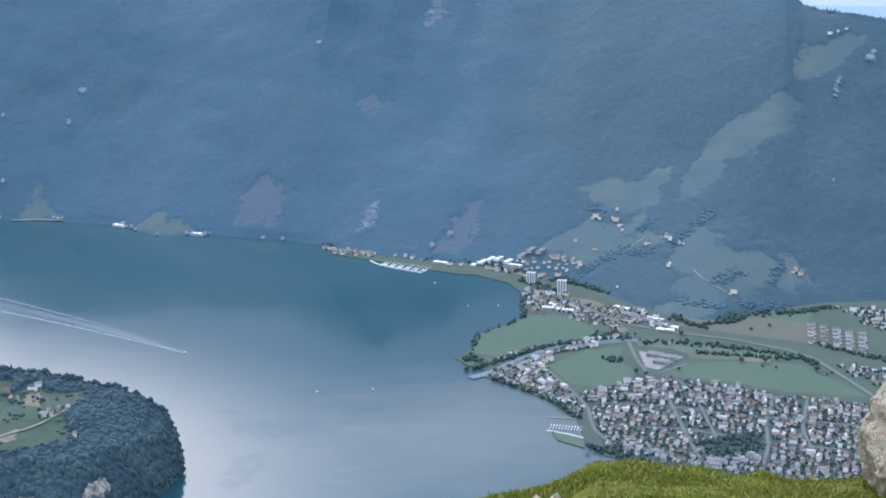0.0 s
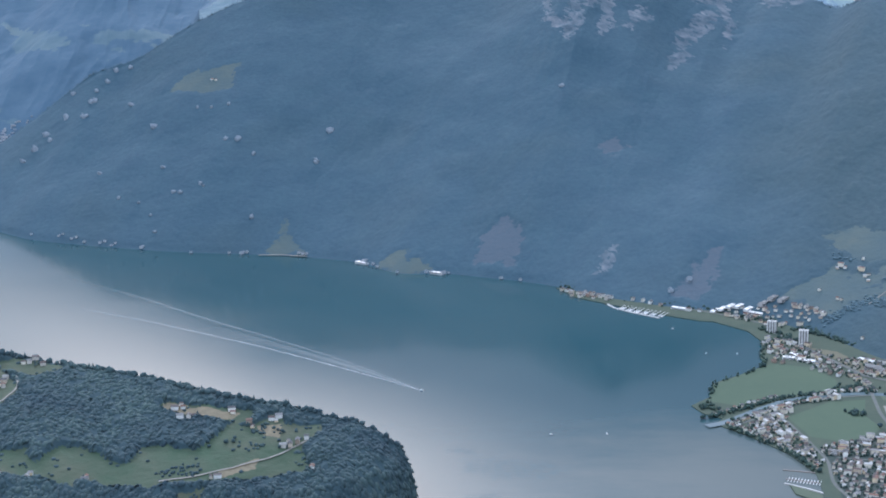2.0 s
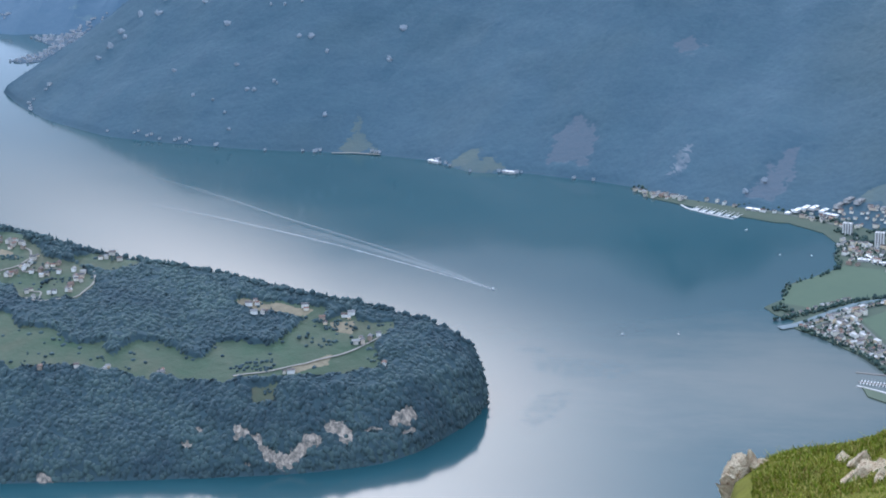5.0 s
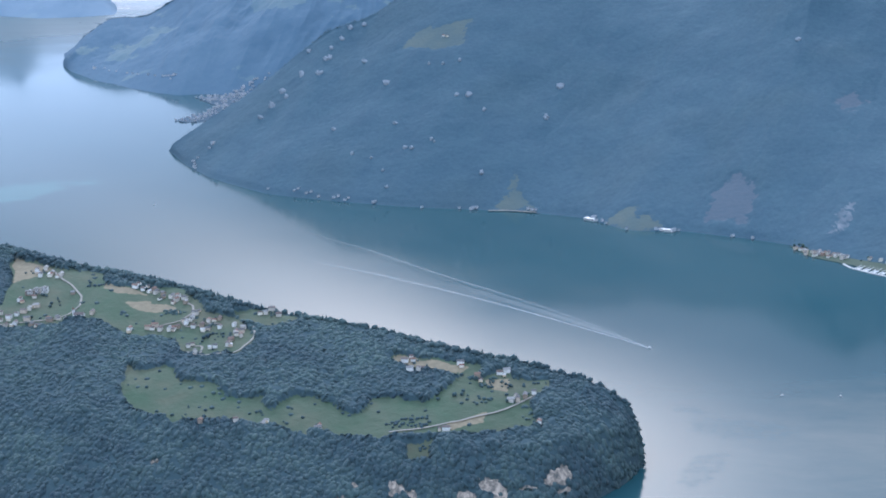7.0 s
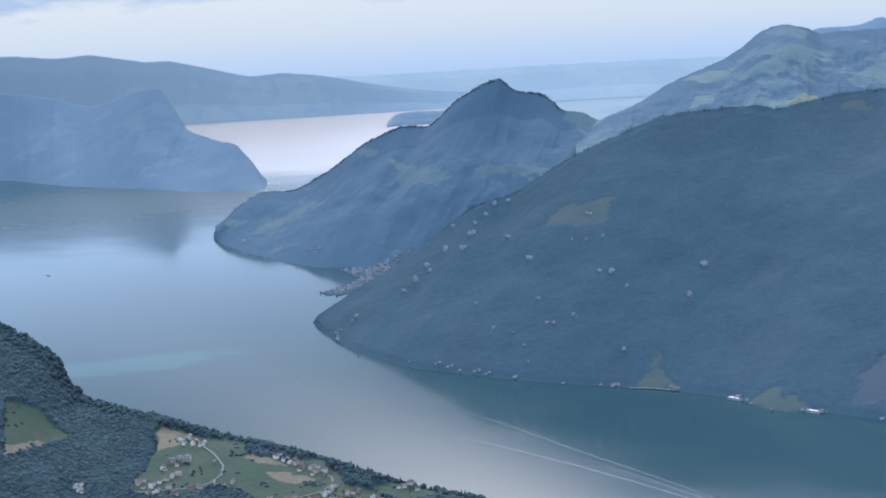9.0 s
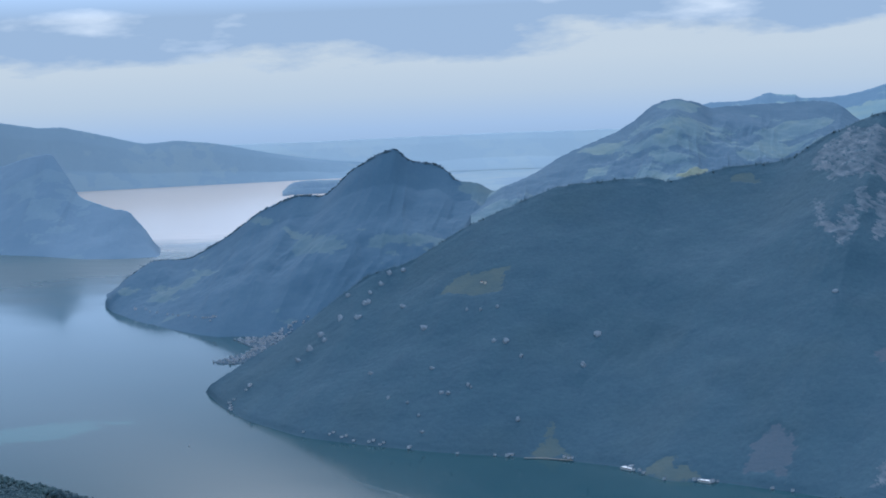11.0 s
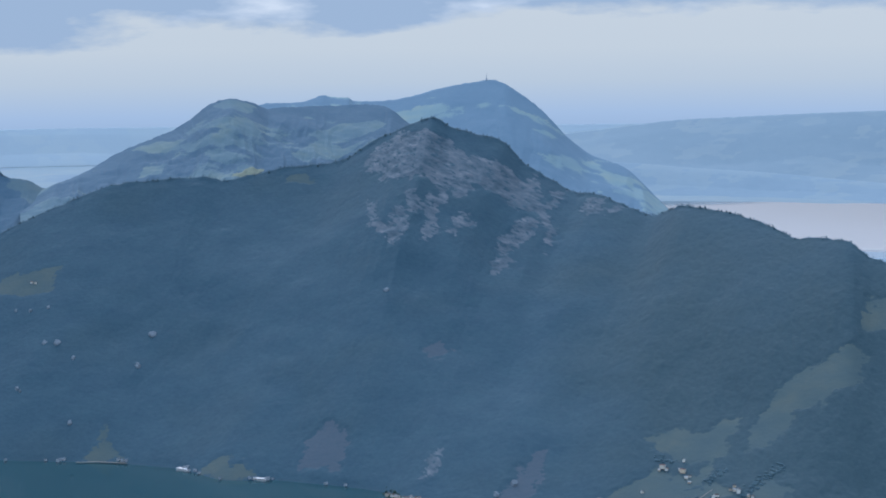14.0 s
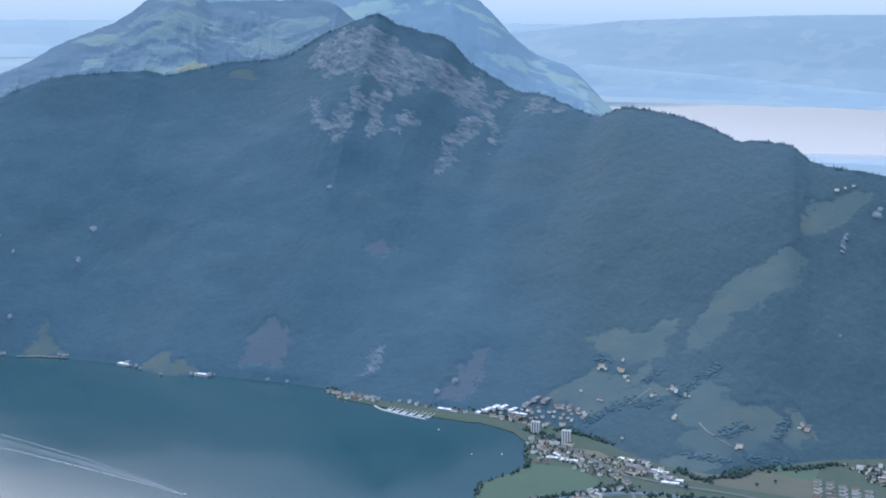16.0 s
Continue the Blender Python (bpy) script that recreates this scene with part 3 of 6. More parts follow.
            for (x1, y1), (x2, y2) in zip(q, np.roll(q, -1, 0)):
                t = np.clip(((x - x1) * (x2 - x1) + (y - y1) * (y2 - y1)) / ((x2 - x1) ** 2 + (y2 - y1) ** 2 + 1e-9), 0, 1)
                near = np.minimum(near, np.hypot(x - x1 - t * (x2 - x1), y - y1 - t * (y2 - y1)))
                if y1 != y2:
                    odd ^= ((y1 > y) != (y2 > y)) & (x < (x2 - x1) * (y - y1) / (y2 - y1) + x1)
            d = np.where(odd, near, -near) + wob[sel]
            out[sel] = np.maximum(out[sel], np.clip(0.5 + d / (2 * edge), 0, most))
        return out

    def spot(self, x, y):
        """The ground's height on the map at x, y (front side)."""
        d = ((self.X - x) ** 2 + (self.Y - y) ** 2).ravel()
        k = np.argpartition(d, 4)[:4]
        w = 1 / (d[k] + 1.0)
        return float((self.Z.ravel()[k] * w).sum() / w.sum())

    def build(self, name, mat, label, meadow=(), rock=(), bare=(), category="mountain", alps=0.0, canopy=0.0, crag=14.0, less_haze=None, rim=(14.0, 16.0), broken=1.0):
        """alps: the share of the slope that is broken up into meadows. canopy: the height of the closed woods on it."""
        self.meadow, self.rock, self.bare = (np.maximum(self.mask([p for p in rows if isinstance(p, tuple)], 0.3, 1.0), self.fill([p for p in rows if isinstance(p, list)], *rim, most))
                                             for rows, most in ((meadow, 1.0), (rock, broken), (bare, 1.0)))
        self.Z = self.Z + crag * self.rock * fbm(self.X, self.Y, 75 if crag > 8 else 30, 4, 83, True) * (self.v[None, :] < 0.97)
        if canopy:
            wood = np.clip((0.5 - np.maximum(self.meadow, np.maximum(self.rock, self.bare))) * 3, 0, 1) * np.clip((self.Z - 6) / 12, 0, 1) * np.clip((0.985 - self.v[None, :]) * 40, 0, 1)
            billow = np.abs(fbm(self.X * 1.2, self.Y * 0.7, 44, 2, 57)) + 0.6 * np.abs(fbm(self.X * 1.2, self.Y * 0.7, 22, 2, 58))
            self.Z = self.Z + wood * canopy * (0.55 + 0.9 * billow + 0.5 * fbm(self.X, self.Y, 160, 3, 59))
        if alps:
            n = fbm(self.X * 0.8, self.Y + self.Z * 0.6, 520, 4, 91) + 0.6 * fbm(self.X * 0.8, self.Y + self.Z * 0.5, 150, 4, 95)
            self.meadow = np.maximum(self.meadow, np.clip((n - np.quantile(n, 1 - alps)) * 2.2 + 0.5, 0, 1))
        self.less_haze = np.zeros(self.X.shape) if less_haze is None else np.clip(less_haze(self.X, self.Y, self.Z) + 0.5 * fbm(self.X, self.Y, 300, 4, 98), 0, 1)
        if less_haze is not None:
            self.Z = self.Z + self.less_haze * (1 - self.meadow) * 6 * (np.abs(fbm(self.X * 1.5, self.Y * 0.8, 62, 3, 57)) - 0.2) * (self.v[None, :] < 0.9) * np.clip(self.v[None, :] * 12, 0, 1)
        V = np.stack([self.X, self.Y, self.Z], 2).reshape(-1, 3) * K
        return tagged(new(name, mesh_np(name, V, grid_faces(self.nu, self.nall), mat, attrs={"meadow": self.meadow, "rock": self.rock, "bare": self.bare, "less_haze": self.less_haze})),
                      label, category, kind="structure")


# ---- the land ----
# the lake: one sheet of water to the far shores
def lake_sheet():
    s = 30000 * K
    n = 60
    g = np.linspace(-s, s, n)
    X, Y = np.meshgrid(g, g, indexing="ij")
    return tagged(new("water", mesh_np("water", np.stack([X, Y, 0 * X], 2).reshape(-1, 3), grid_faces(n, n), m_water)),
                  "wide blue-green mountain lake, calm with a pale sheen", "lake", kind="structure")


lake_sheet()

main_crest = by_angle([
    (-27.0, -10.72, 7.90), (-26.75, -10.40, 7.86), (-25.77, -9.85, 7.80), (-23.63, -8.67, 7.80), (-20.86, -6.75, 7.80), (-19.41, -6.42, 7.80), (-17.33, -5.18, 7.85),
    (-14.0, -3.84, 7.9), (-10.85, -3.64, 7.95), (-9.9, -3.83, 7.95), (-7.94, -3.37, 8.0), (-5.91, -3.21, 8.0), (-4.48, -2.36, 8.0),
    (-3.26, -1.84, 8.0), (-2.56, -1.60, 8.0), (-1.86, -2.06, 8.0), (-0.06, -2.49, 8.0), (0.74, -3.40, 7.95), (2.53, -4.42, 7.8), (3.32, -4.42, 7.7),
    (5.29, -5.25, 7.5), (6.30, -4.80, 7.3), (8.1, -5.11, 7.1), (9.32, -5.5, 6.9), (10.33, -6.0, 6.7), (10.72, -5.88, 6.7),
    (12.09, -6.0, 6.5), (12.9, -6.65, 6.4), (15.4, -7.0, 6.2), (20.0, -7.6, 6.0), (26.0, -8.5, 6.0)])
main_crest[:, 2] -= np.interp(np.arange(len(main_crest)), [0, 4, 6], [0, 6, 11])
main_foot = np.array([
    (-3585, 7040, -8), (-3540, 6980, -8), (-3342, 6709, -8), (-3100, 6440, -8), (-2700, 6145, -8), (-2560, 6095, -8), (-2340, 6025, -8),
    (-1990, 5950, -8), (-1560, 5910, -8), (-1446, 5885, -8), (-1240, 5820, -8), (-1040, 5640, -8), (-840, 5650, -8),
    (-700, 5600, -8), (-600, 5568, -8), (-520, 5530, -8), (-430, 5480, -8), (-330, 5370, -8), (-180, 5290, -8), (-60, 5230, -8),
    (110, 5180, -8), (300, 5080, 0), (440, 4950, 0), (560, 4750, 0), (680, 4600, 0), (800, 4540, 0),
    (1000, 4640, 0), (1150, 4700, 0), (1360, 4720, 0), (1800, 4700, 0), (2300, 4600, 0)])
grow = np.r_[0.003, 0.012, 0.04, 0.08, np.full(len(main_crest) - 4, 0.16)][:, None]
main_back = np.concatenate([main_crest[:, :2] * (1 + grow), np.where(grow < 0.1, -10.0, 60.0)], 1)
hill = Slope(main_foot, main_crest, main_back, [(0, 0), (0.12, 0.108), (0.45, 0.43), (0.8, 0.785), (0.93, 0.923), (1, 1)], 72, 13, 900, 3, 860, 320, octaves=4)

west_foot = [(-5790, 9905, -8), (-5560, 9600, -8), (-5343, 9373, -8), (-5080, 9120, -8), (-4802, 8930, -8), (-4500, 8720, -8), (-4293, 8630, -8), (-4162, 8665, -8),
             (-3950, 8640, -8), (-3700, 8700, -8), (-3500, 8800, 30), (-3300, 8900, 100), (-3150, 9000, 200), (-3000, 9100, 250), (-2850, 9100, 300), (-2700, 9100, 350), (-2400, 9100, 400)]
west_crest = by_angle([
    (-30.26, -7.3, 11.5), (-29.6, -6.5, 11.6), (-28.52, -5.86, 11.8), (-27.3, -5.9, 11.8), (-26.05, -5.28, 11.6), (-24.57, -4.27, 11.5), (-23.3, -3.8, 11.4),
    (-22.3, -3.9, 11.4), (-21.25, -2.96, 11.3), (-20.2, -2.40, 11.2), (-19.71, -2.29, 11.2), (-19.23, -2.76, 11.2), (-18.2, -2.93, 11.2), (-17.55, -3.57, 11.0),
    (-16.86, -3.64, 11.0), (-16.3, -3.97, 11.0), (-13.5, -4.3, 10.8)])
west_crest[:, 2] -= 10
west = Slope(west_foot, west_crest, west_crest * [1.07, 1.07, 0] - [0, 0, 20], [(0, 0), (0.5, 0.45), (0.85, 0.78), (1, 1)], 70, 46, 700, 5, 400, 170)

alp_crest = by_angle([
    (-17.2, -4.5, 11.0), (-16.0, -3.93, 11.0), (-15.0, -3.57, 11.3), (-13.8, -2.86, 11.5), (-12.41, -2.32, 11.7), (-11.71, -2.04, 11.8), (-11.1, -1.66, 11.9), (-10.5, -1.16, 12.0),
    (-9.79, -0.97, 12.0), (-9.0, -1.14, 12.1), (-8.5, -1.38, 12.2), (-7.8, -1.32, 12.3), (-7.0, -1.30, 12.4), (-6.2, -1.30, 12.5), (-4.99, -1.25, 12.5), (-4.4, -1.30, 12.4), (-4.08, -1.42, 12.3), (-3.48, -1.93, 12.2), (-2.0, -2.6, 12.0), (0.5, -4.0, 12.0)])
alp_foot = np.stack([alp_crest[:, 0] * 0.80, alp_crest[:, 1] * 0.80, np.full(len(alp_crest), 380.0)], 1)
alp = Slope(alp_foot, alp_crest, alp_crest * [1.1, 1.1, 0] + [0, 0, 300], [(0, 0), (0.5, 0.55), (0.8, 0.82), (0.92, 0.93), (1, 1)], 110, 48, 600, 8, 460, 200)

peak_crest = by_angle([
    (-10.0, -1.9, 13.9), (-9.2, -1.4, 14.0), (-8.6, -1.18, 14.1), (-7.2, -1.16, 14.2), (-6.85, -1.02, 14.2), (-6.49, -0.90, 14.3), (-6.19, -0.98, 14.3), (-5.6, -1.01, 14.3), (-5.39, -1.16, 14.3),
    (-4.18, -1.13, 14.4), (-3.37, -1.0, 14.4), (-2.36, -0.71, 14.4), (-1.35, -0.53, 14.4), (-0.45, -0.40, 14.4), (0.05, -0.58, 14.3), (0.85, -1.13, 14.2), (1.45, -1.65, 14.1), (2.25, -2.53, 14.0),
    (3.06, -3.14, 14.0), (4.25, -3.53, 13.9), (5.05, -4.28, 13.7), (5.85, -5.1, 13.6), (6.6, -5.7, 13.4), (7.2, -6.2, 13.2)])
peak_foot = np.stack([peak_crest[:, 0] * 0.82, peak_crest[:, 1] * 0.82, np.full(len(peak_crest), 100.0)], 1)
peak = Slope(peak_foot, peak_crest, peak_crest * [1.08, 1.08, 0], [(0, 0), (0.5, 0.5), (0.85, 0.86), (1, 1)], 60, 30, 700, 11, 300, 120)

bluff_crest = by_angle([
    (-46.0, -1.9, 20.5), (-40.0, -1.7, 19.8), (-36.94, -1.86, 19.0), (-35.83, -2.04, 18.8), (-34.15, -2.54, 18.3), (-32.56, -2.06, 17.6), (-31.77, -1.95, 17.2), (-31.26, -2.84, 16.8), (-30.92, -3.55, 16.5),
    (-29.77, -4.03, 16.0), (-29.28, -4.10, 15.7), (-28.65, -4.91, 15.4), (-28.18, -5.78, 15.0)])
bluff_foot = [(-14500, 13600, -8), (-12200, 14050, -8), (-10608, 13980, -8), (-10100, 13700, -8), (-9458, 13340, -8), (-8900, 13150, -8), (-8500, 13050, -8), (-8249, 12975, -8), (-7950, 12850, -8),
              (-7600, 12700, -8), (-7350, 12720, -8), (-7100, 12780, -8), (-6890, 12830, -8)]
bluff = Slope(bluff_foot, bluff_crest, bluff_crest * [1.06, 1.06, 0] - [0, 0, 20], [(0, 0), (0.5, 0.48), (1, 1)], 45, 25, 700, 14, 220, 90)

# the plateau with its village, on the near shore
spur_rows = [(-622, 3520, -632, 3535, 40), (-617, 3490, -655, 3522, 135), (-636, 3371, -722, 3539, 175), (-715, 3202, -858, 3589, 200), (-787, 3118, -961, 3608, 215), (-937, 3054, -1072, 3595, 235),
             (-1150, 3000, -1401, 3694, 260), (-1400, 2950, -1740, 3759, 285), (-1650, 2900, -1945, 3852, 300), (-1900, 2850, -2214, 3916, 325), (-2050, 2830, -2279, 3911, 330),
             (-2200, 2800, -2528, 4015, 340), (-2350, 2750, -2699, 4067, 350), (-2500, 2700, -2860, 4067, 380), (-2650, 2700, -2910, 4031, 450), (-2800, 2700, -2971, 4071, 520), (-3000, 2700, -3176, 4102, 600), (-3500, 2600, -3800, 4200, 720)]
spur_foot = [(a, b, -8) for a, b, c, d, e in spur_rows]
spur_crest = [(c, d, e - 12 if e > 100 else e) for a, b, c, d, e in spur_rows]
spur_back = [(c + min(i, 4) * 8, d + (15, 50, 110, 200)[min(i, 3)] + 30 * min(i, 4), -30) for i, (a, b, c, d, e) in enumerate(spur_rows)]
spur = Slope(spur_foot, spur_crest, spur_back, [(0, 0), (0.10, 0.22), (0.30, 0.56), (0.42, 0.64), (0.75, 0.84), (0.93, 0.97), (1, 1)], 26, 14, 420, 17, 560, 260)

# meadows, rocks and bare ground on the slopes: middle and two half axes on the map
hill_meadow = [[(800, 5293), (853, 5431), (941, 5560), (1035, 5655), (1140, 5680), (1231, 5734), (1285, 5697), (1240, 5621), (1234, 5538), (1173, 5478), (1082, 5461), (992, 5449), (934, 5361), (859, 5275)],
    [(497, 5526), (590, 5559), (691, 5475), (756, 5520), (831, 5511), (798, 5458), (749, 5385), (737, 5295), (670, 5298), (604, 5312), (566, 5410), (512, 5465)]]
hill_meadow += [[(328, 5226), (420, 5303), (511, 5346), (533, 5270), (626, 5241), (717, 5288), (675, 5173), (578, 5154), (648, 5108), (649, 5037), (551, 5067), (457, 5064), (427, 5150)],
    [(575, 5038), (607, 5075), (672, 5150), (690, 5120), (641, 5049), (592, 5026)]]
hill_meadow += [[(726, 4927), (786, 5034), (849, 5082), (891, 4998), (932, 4916), (1015, 4927), (1063, 4890), (1070, 4837), (1020, 4785), (967, 4714), (851, 4646), (786, 4672), (729, 4754), (780, 4803)],
    [(1084, 4907), (1126, 4935), (1135, 4846), (1152, 4806), (1078, 4739), (1017, 4743)],
    [(1305, 5820), (1373, 5988), (1525, 5962), (1608, 5922), (1504, 5865), (1392, 5820)]]
hill_meadow += [[(-1626, 5942), (-1584, 6014), (-1581, 6129), (-1558, 6102), (-1535, 6011), (-1470, 5923)],
    [(-1154, 5762), (-1100, 5789), (-1047, 5808), (-1016, 5740), (-978, 5774), (-930, 5692), (-1001, 5664), (-1071, 5683)],
    [(-2342, 7009), (-2260, 7103), (-2123, 7109), (-2003, 7092), (-2003, 6990), (-2017, 6920), (-2159, 6947)],
    (-1010, 7830, 80, -10, 6, -40),
    (739, 4642, 66, -16, -7, -48),
    (682, 5081, 49, -32, -5, -33)]
peak_rock = [[(-640, 7905), (-520, 7960), (-368, 7852), (-272, 7889), (-186, 7775), (-50, 7790), (74, 7790), (155, 7747), (164, 7561), (110, 7468), (4, 7501), (-62, 7522), (-142, 7530), (-205, 7412), (-285, 7430), (-353, 7495), (-447, 7505), (-555, 7530), (-666, 7730), (-675, 7841)],
    [(73, 7763), (149, 7876), (181, 7703), (168, 7478), (71, 7516)]]
peak_rock += [[(137, 7545), (196, 7532), (233, 7365), (212, 7200), (175, 7148), (195, 7319), (155, 7396)],
    [(96, 7447), (155, 7396), (80, 7207), (-22, 7081), (-68, 7091)],
    [(48, 7077), (-59, 6920), (-55, 6996), (15, 7091)],
    [(-650, 7432), (-596, 7349), (-575, 7209), (-519, 7130), (-532, 7255), (-471, 7279), (-453, 7140), (-463, 7044), (-489, 6975), (-519, 7060), (-581, 7144), (-628, 7282)]]
peak_rock += [[(-468, 7403), (-407, 7352), (-387, 7256), (-437, 7228)],
    [(-385, 7317), (-279, 7417), (-326, 7266), (-296, 7159), (-368, 7044), (-349, 7209)],
    [(-258, 7237), (-164, 7313), (-156, 7248), (-224, 7121), (-260, 7139)],
    [(372, 7558), (400, 7660), (480, 7640), (454, 7508), (386, 7460)],
    [(486, 7479), (510, 7570), (560, 7560), (533, 7503)],
    [(186, 7591), (236, 7731), (302, 7802), (261, 7659), (204, 7532)]]
peak_rock += [[(-301, 5507), (-274, 5574), (-248, 5666), (-234, 5664), (-246, 5566), (-264, 5502)],
    (1574, 5813, 13, -8, -5, -23),
    (1434, 5729, 17, 35, 5, -6)]
hill_bare = [
    [(-760, 5705), (-737, 5855), (-688, 5940), (-602, 5889), (-583, 5806), (-627, 5668)],
    [(-27, 5324), (33, 5440), (96, 5591), (154, 5602), (130, 5476), (91, 5367), (41, 5285)],
    [(-336, 6346), (-273, 6379), (-215, 6341), (-248, 6279), (-315, 6279)]]
spur_meadow = [[(-1852, 3259), (-1898, 3405), (-1849, 3372), (-1801, 3418), (-1723, 3335), (-1656, 3354), (-1609, 3313), (-1511, 3327), (-1465, 3266), (-1385, 3301), (-1348, 3202), (-1471, 3228), (-1640, 3185), (-1769, 3193)],
    [(-1099, 3196), (-1051, 3215), (-1053, 3175), (-1090, 3163)]]
spur_meadow += [[(-1758, 3338), (-1632, 3356), (-1580, 3300), (-1511, 3320), (-1465, 3274), (-1423, 3350), (-1334, 3335), (-1263, 3308), (-1252, 3381), (-1109, 3371), (-1080, 3415), (-1057, 3484), (-1014, 3481), (-963, 3556), (-933, 3518), (-847, 3538), (-838, 3508), (-873, 3436), (-844, 3351), (-890, 3304), (-959, 3265), (-1158, 3218), (-1310, 3226), (-1390, 3222), (-1498, 3218), (-1686, 3178)]]
spur_meadow += [[(-1251, 3523), (-1247, 3559), (-1162, 3554), (-1023, 3543), (-1018, 3496), (-1144, 3492), (-1206, 3509)],
    [(-2548, 3954), (-2379, 3904), (-2207, 3879), (-2167, 3811), (-2039, 3794), (-1961, 3847), (-1868, 3759), (-1818, 3705), (-1721, 3690), (-1622, 3575), (-1638, 3496), (-1790, 3484), (-1837, 3565), (-1972, 3557), (-2046, 3573), (-2093, 3598), (-2146, 3600), (-2185, 3562), (-2363, 3535), (-2408, 3588), (-2422, 3684), (-2447, 3775)]]
spur_meadow += [[(-1754, 3708), (-1695, 3743), (-1592, 3728), (-1541, 3687), (-1580, 3659), (-1641, 3653), (-1713, 3671)],
    [(-2931, 3749), (-2871, 3823), (-2741, 3806), (-2778, 3708), (-2795, 3551)],
    (-2605, 3376, 49, 30, 18, -27)]
spur_dry = [[(-1248, 3528), (-1243, 3559), (-1160, 3549), (-1052, 3530), (-1060, 3504), (-1147, 3501)],
    [(-1001, 3492), (-943, 3520), (-938, 3461), (-971, 3462)],
    [(-1033, 3283), (-961, 3353), (-966, 3318), (-1025, 3267)],
    [(-2549, 3962), (-2456, 3914), (-2368, 3892), (-2410, 3836), (-2452, 3785), (-2491, 3869)],
    [(-2181, 3815), (-2111, 3802), (-2004, 3767), (-2042, 3765), (-2106, 3753), (-2164, 3778)]]
spur_dry += [[(-2058, 3715), (-2011, 3745), (-1980, 3728), (-1920, 3722), (-1890, 3690), (-1950, 3685), (-2026, 3687)],
    [(-2823, 3591), (-2803, 3664), (-2782, 3713), (-2778, 3601), (-2795, 3551)]]
spur_rock = [
    [(-1119, 3104), (-1075, 3108), (-1040, 3082), (-1004, 3079), (-981, 3090), (-947, 3132), (-925, 3121), (-966, 3079), (-998, 3055), (-1036, 3063), (-1069, 3086)],
    [(-933, 3154), (-893, 3176), (-860, 3159), (-874, 3148), (-917, 3141)],
    [(-797, 3206), (-773, 3244), (-753, 3273), (-734, 3256), (-751, 3231), (-779, 3207)],
    (-1105, 3090, 20, 2, 3, -11), (-874, 3146, 11, 5, 3, -15), (-744, 3222, 20, 16, 1, -6)]
spur_rock += [(-2518, 3327, 16, 12, 7, -11), (-2479, 3282, 26, 5, 5, -8), (-2426, 3318, 25, 4, 11, -18), (-2430, 3265, 15, 6, 8, -13), (-2384, 3264, 19, -1, 13, -19), (-2306, 3306, 16, 2, 14, -22), (-2256, 3121, 18, 2, 4, -8)]
spur_rock += [(-824, 3180, 23, 10, 1, -5), (-1214, 3059, 22, 2, 3, -10), (-1198, 3096, 10, -2, 2, -8), (-1074, 3044, 11, 0, 3, -9), (-1676, 3074, 8, 6, 2, -6), (-1500, 2945, 15, 1, 2, -7)]
west_meadow = [(-4033, 9676, 192, -122, 57, -147), (-4312, 9955, 90, -17, 24, -61), (-4724, 10320, 120, -71, 17, -43), (-4969, 9903, 200, -182, 30, -64), (-3098, 10336, 87, -30, 38, -135)]

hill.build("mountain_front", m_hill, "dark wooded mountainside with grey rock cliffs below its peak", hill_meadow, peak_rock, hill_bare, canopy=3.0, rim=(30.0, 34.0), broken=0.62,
           # lower slopes on the right get less of the painted haze
           less_haze=lambda x, y, z: np.clip((x - 50) / 700, 0, 1) * np.clip((950 - z) / 500, 0, 1) * 1.2)
west.build("mountain_west", m_far, "hazy blue-green wooded mountain with a rounded summit above the lake", west_meadow, alps=0.06)
alp.build("mountain_alp", m_alp, "hazy pale green alpine ridge of meadows and dark woods", [[(-2642, 11170), (-2488, 11301), (-2244, 11203), (-2320, 11073), (-2471, 11033)], [(-2154, 11739), (-2041, 11821), (-1848, 11928), (-1888, 11639), (-2042, 11575)], [(-2453, 10765), (-2293, 10748), (-2289, 10539), (-2440, 10527)], [(-2233, 11040), (-2036, 11062), (-2037, 10952), (-2195, 10944)], [(-1432, 11634), (-1261, 11988), (-971, 12081), (-877, 11959), (-1030, 11760), (-1262, 11579)], [(-1489, 11105), (-1350, 11637), (-1175, 11526), (-1020, 11644), (-1227, 11244), (-1360, 11008)]], bare=[[(-1817, 10401), (-1737, 10652), (-1626, 10808), (-1649, 10571)]], alps=0.26)
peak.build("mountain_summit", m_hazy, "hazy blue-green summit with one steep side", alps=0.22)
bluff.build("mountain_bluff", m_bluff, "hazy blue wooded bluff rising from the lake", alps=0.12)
spur.build("plateau", m_near, "wooded plateau with meadows above lake cliffs", spur_meadow, spur_rock, spur_dry, rim=(7.0, 13.0), category="plateau", canopy=11.0, crag=7.0)


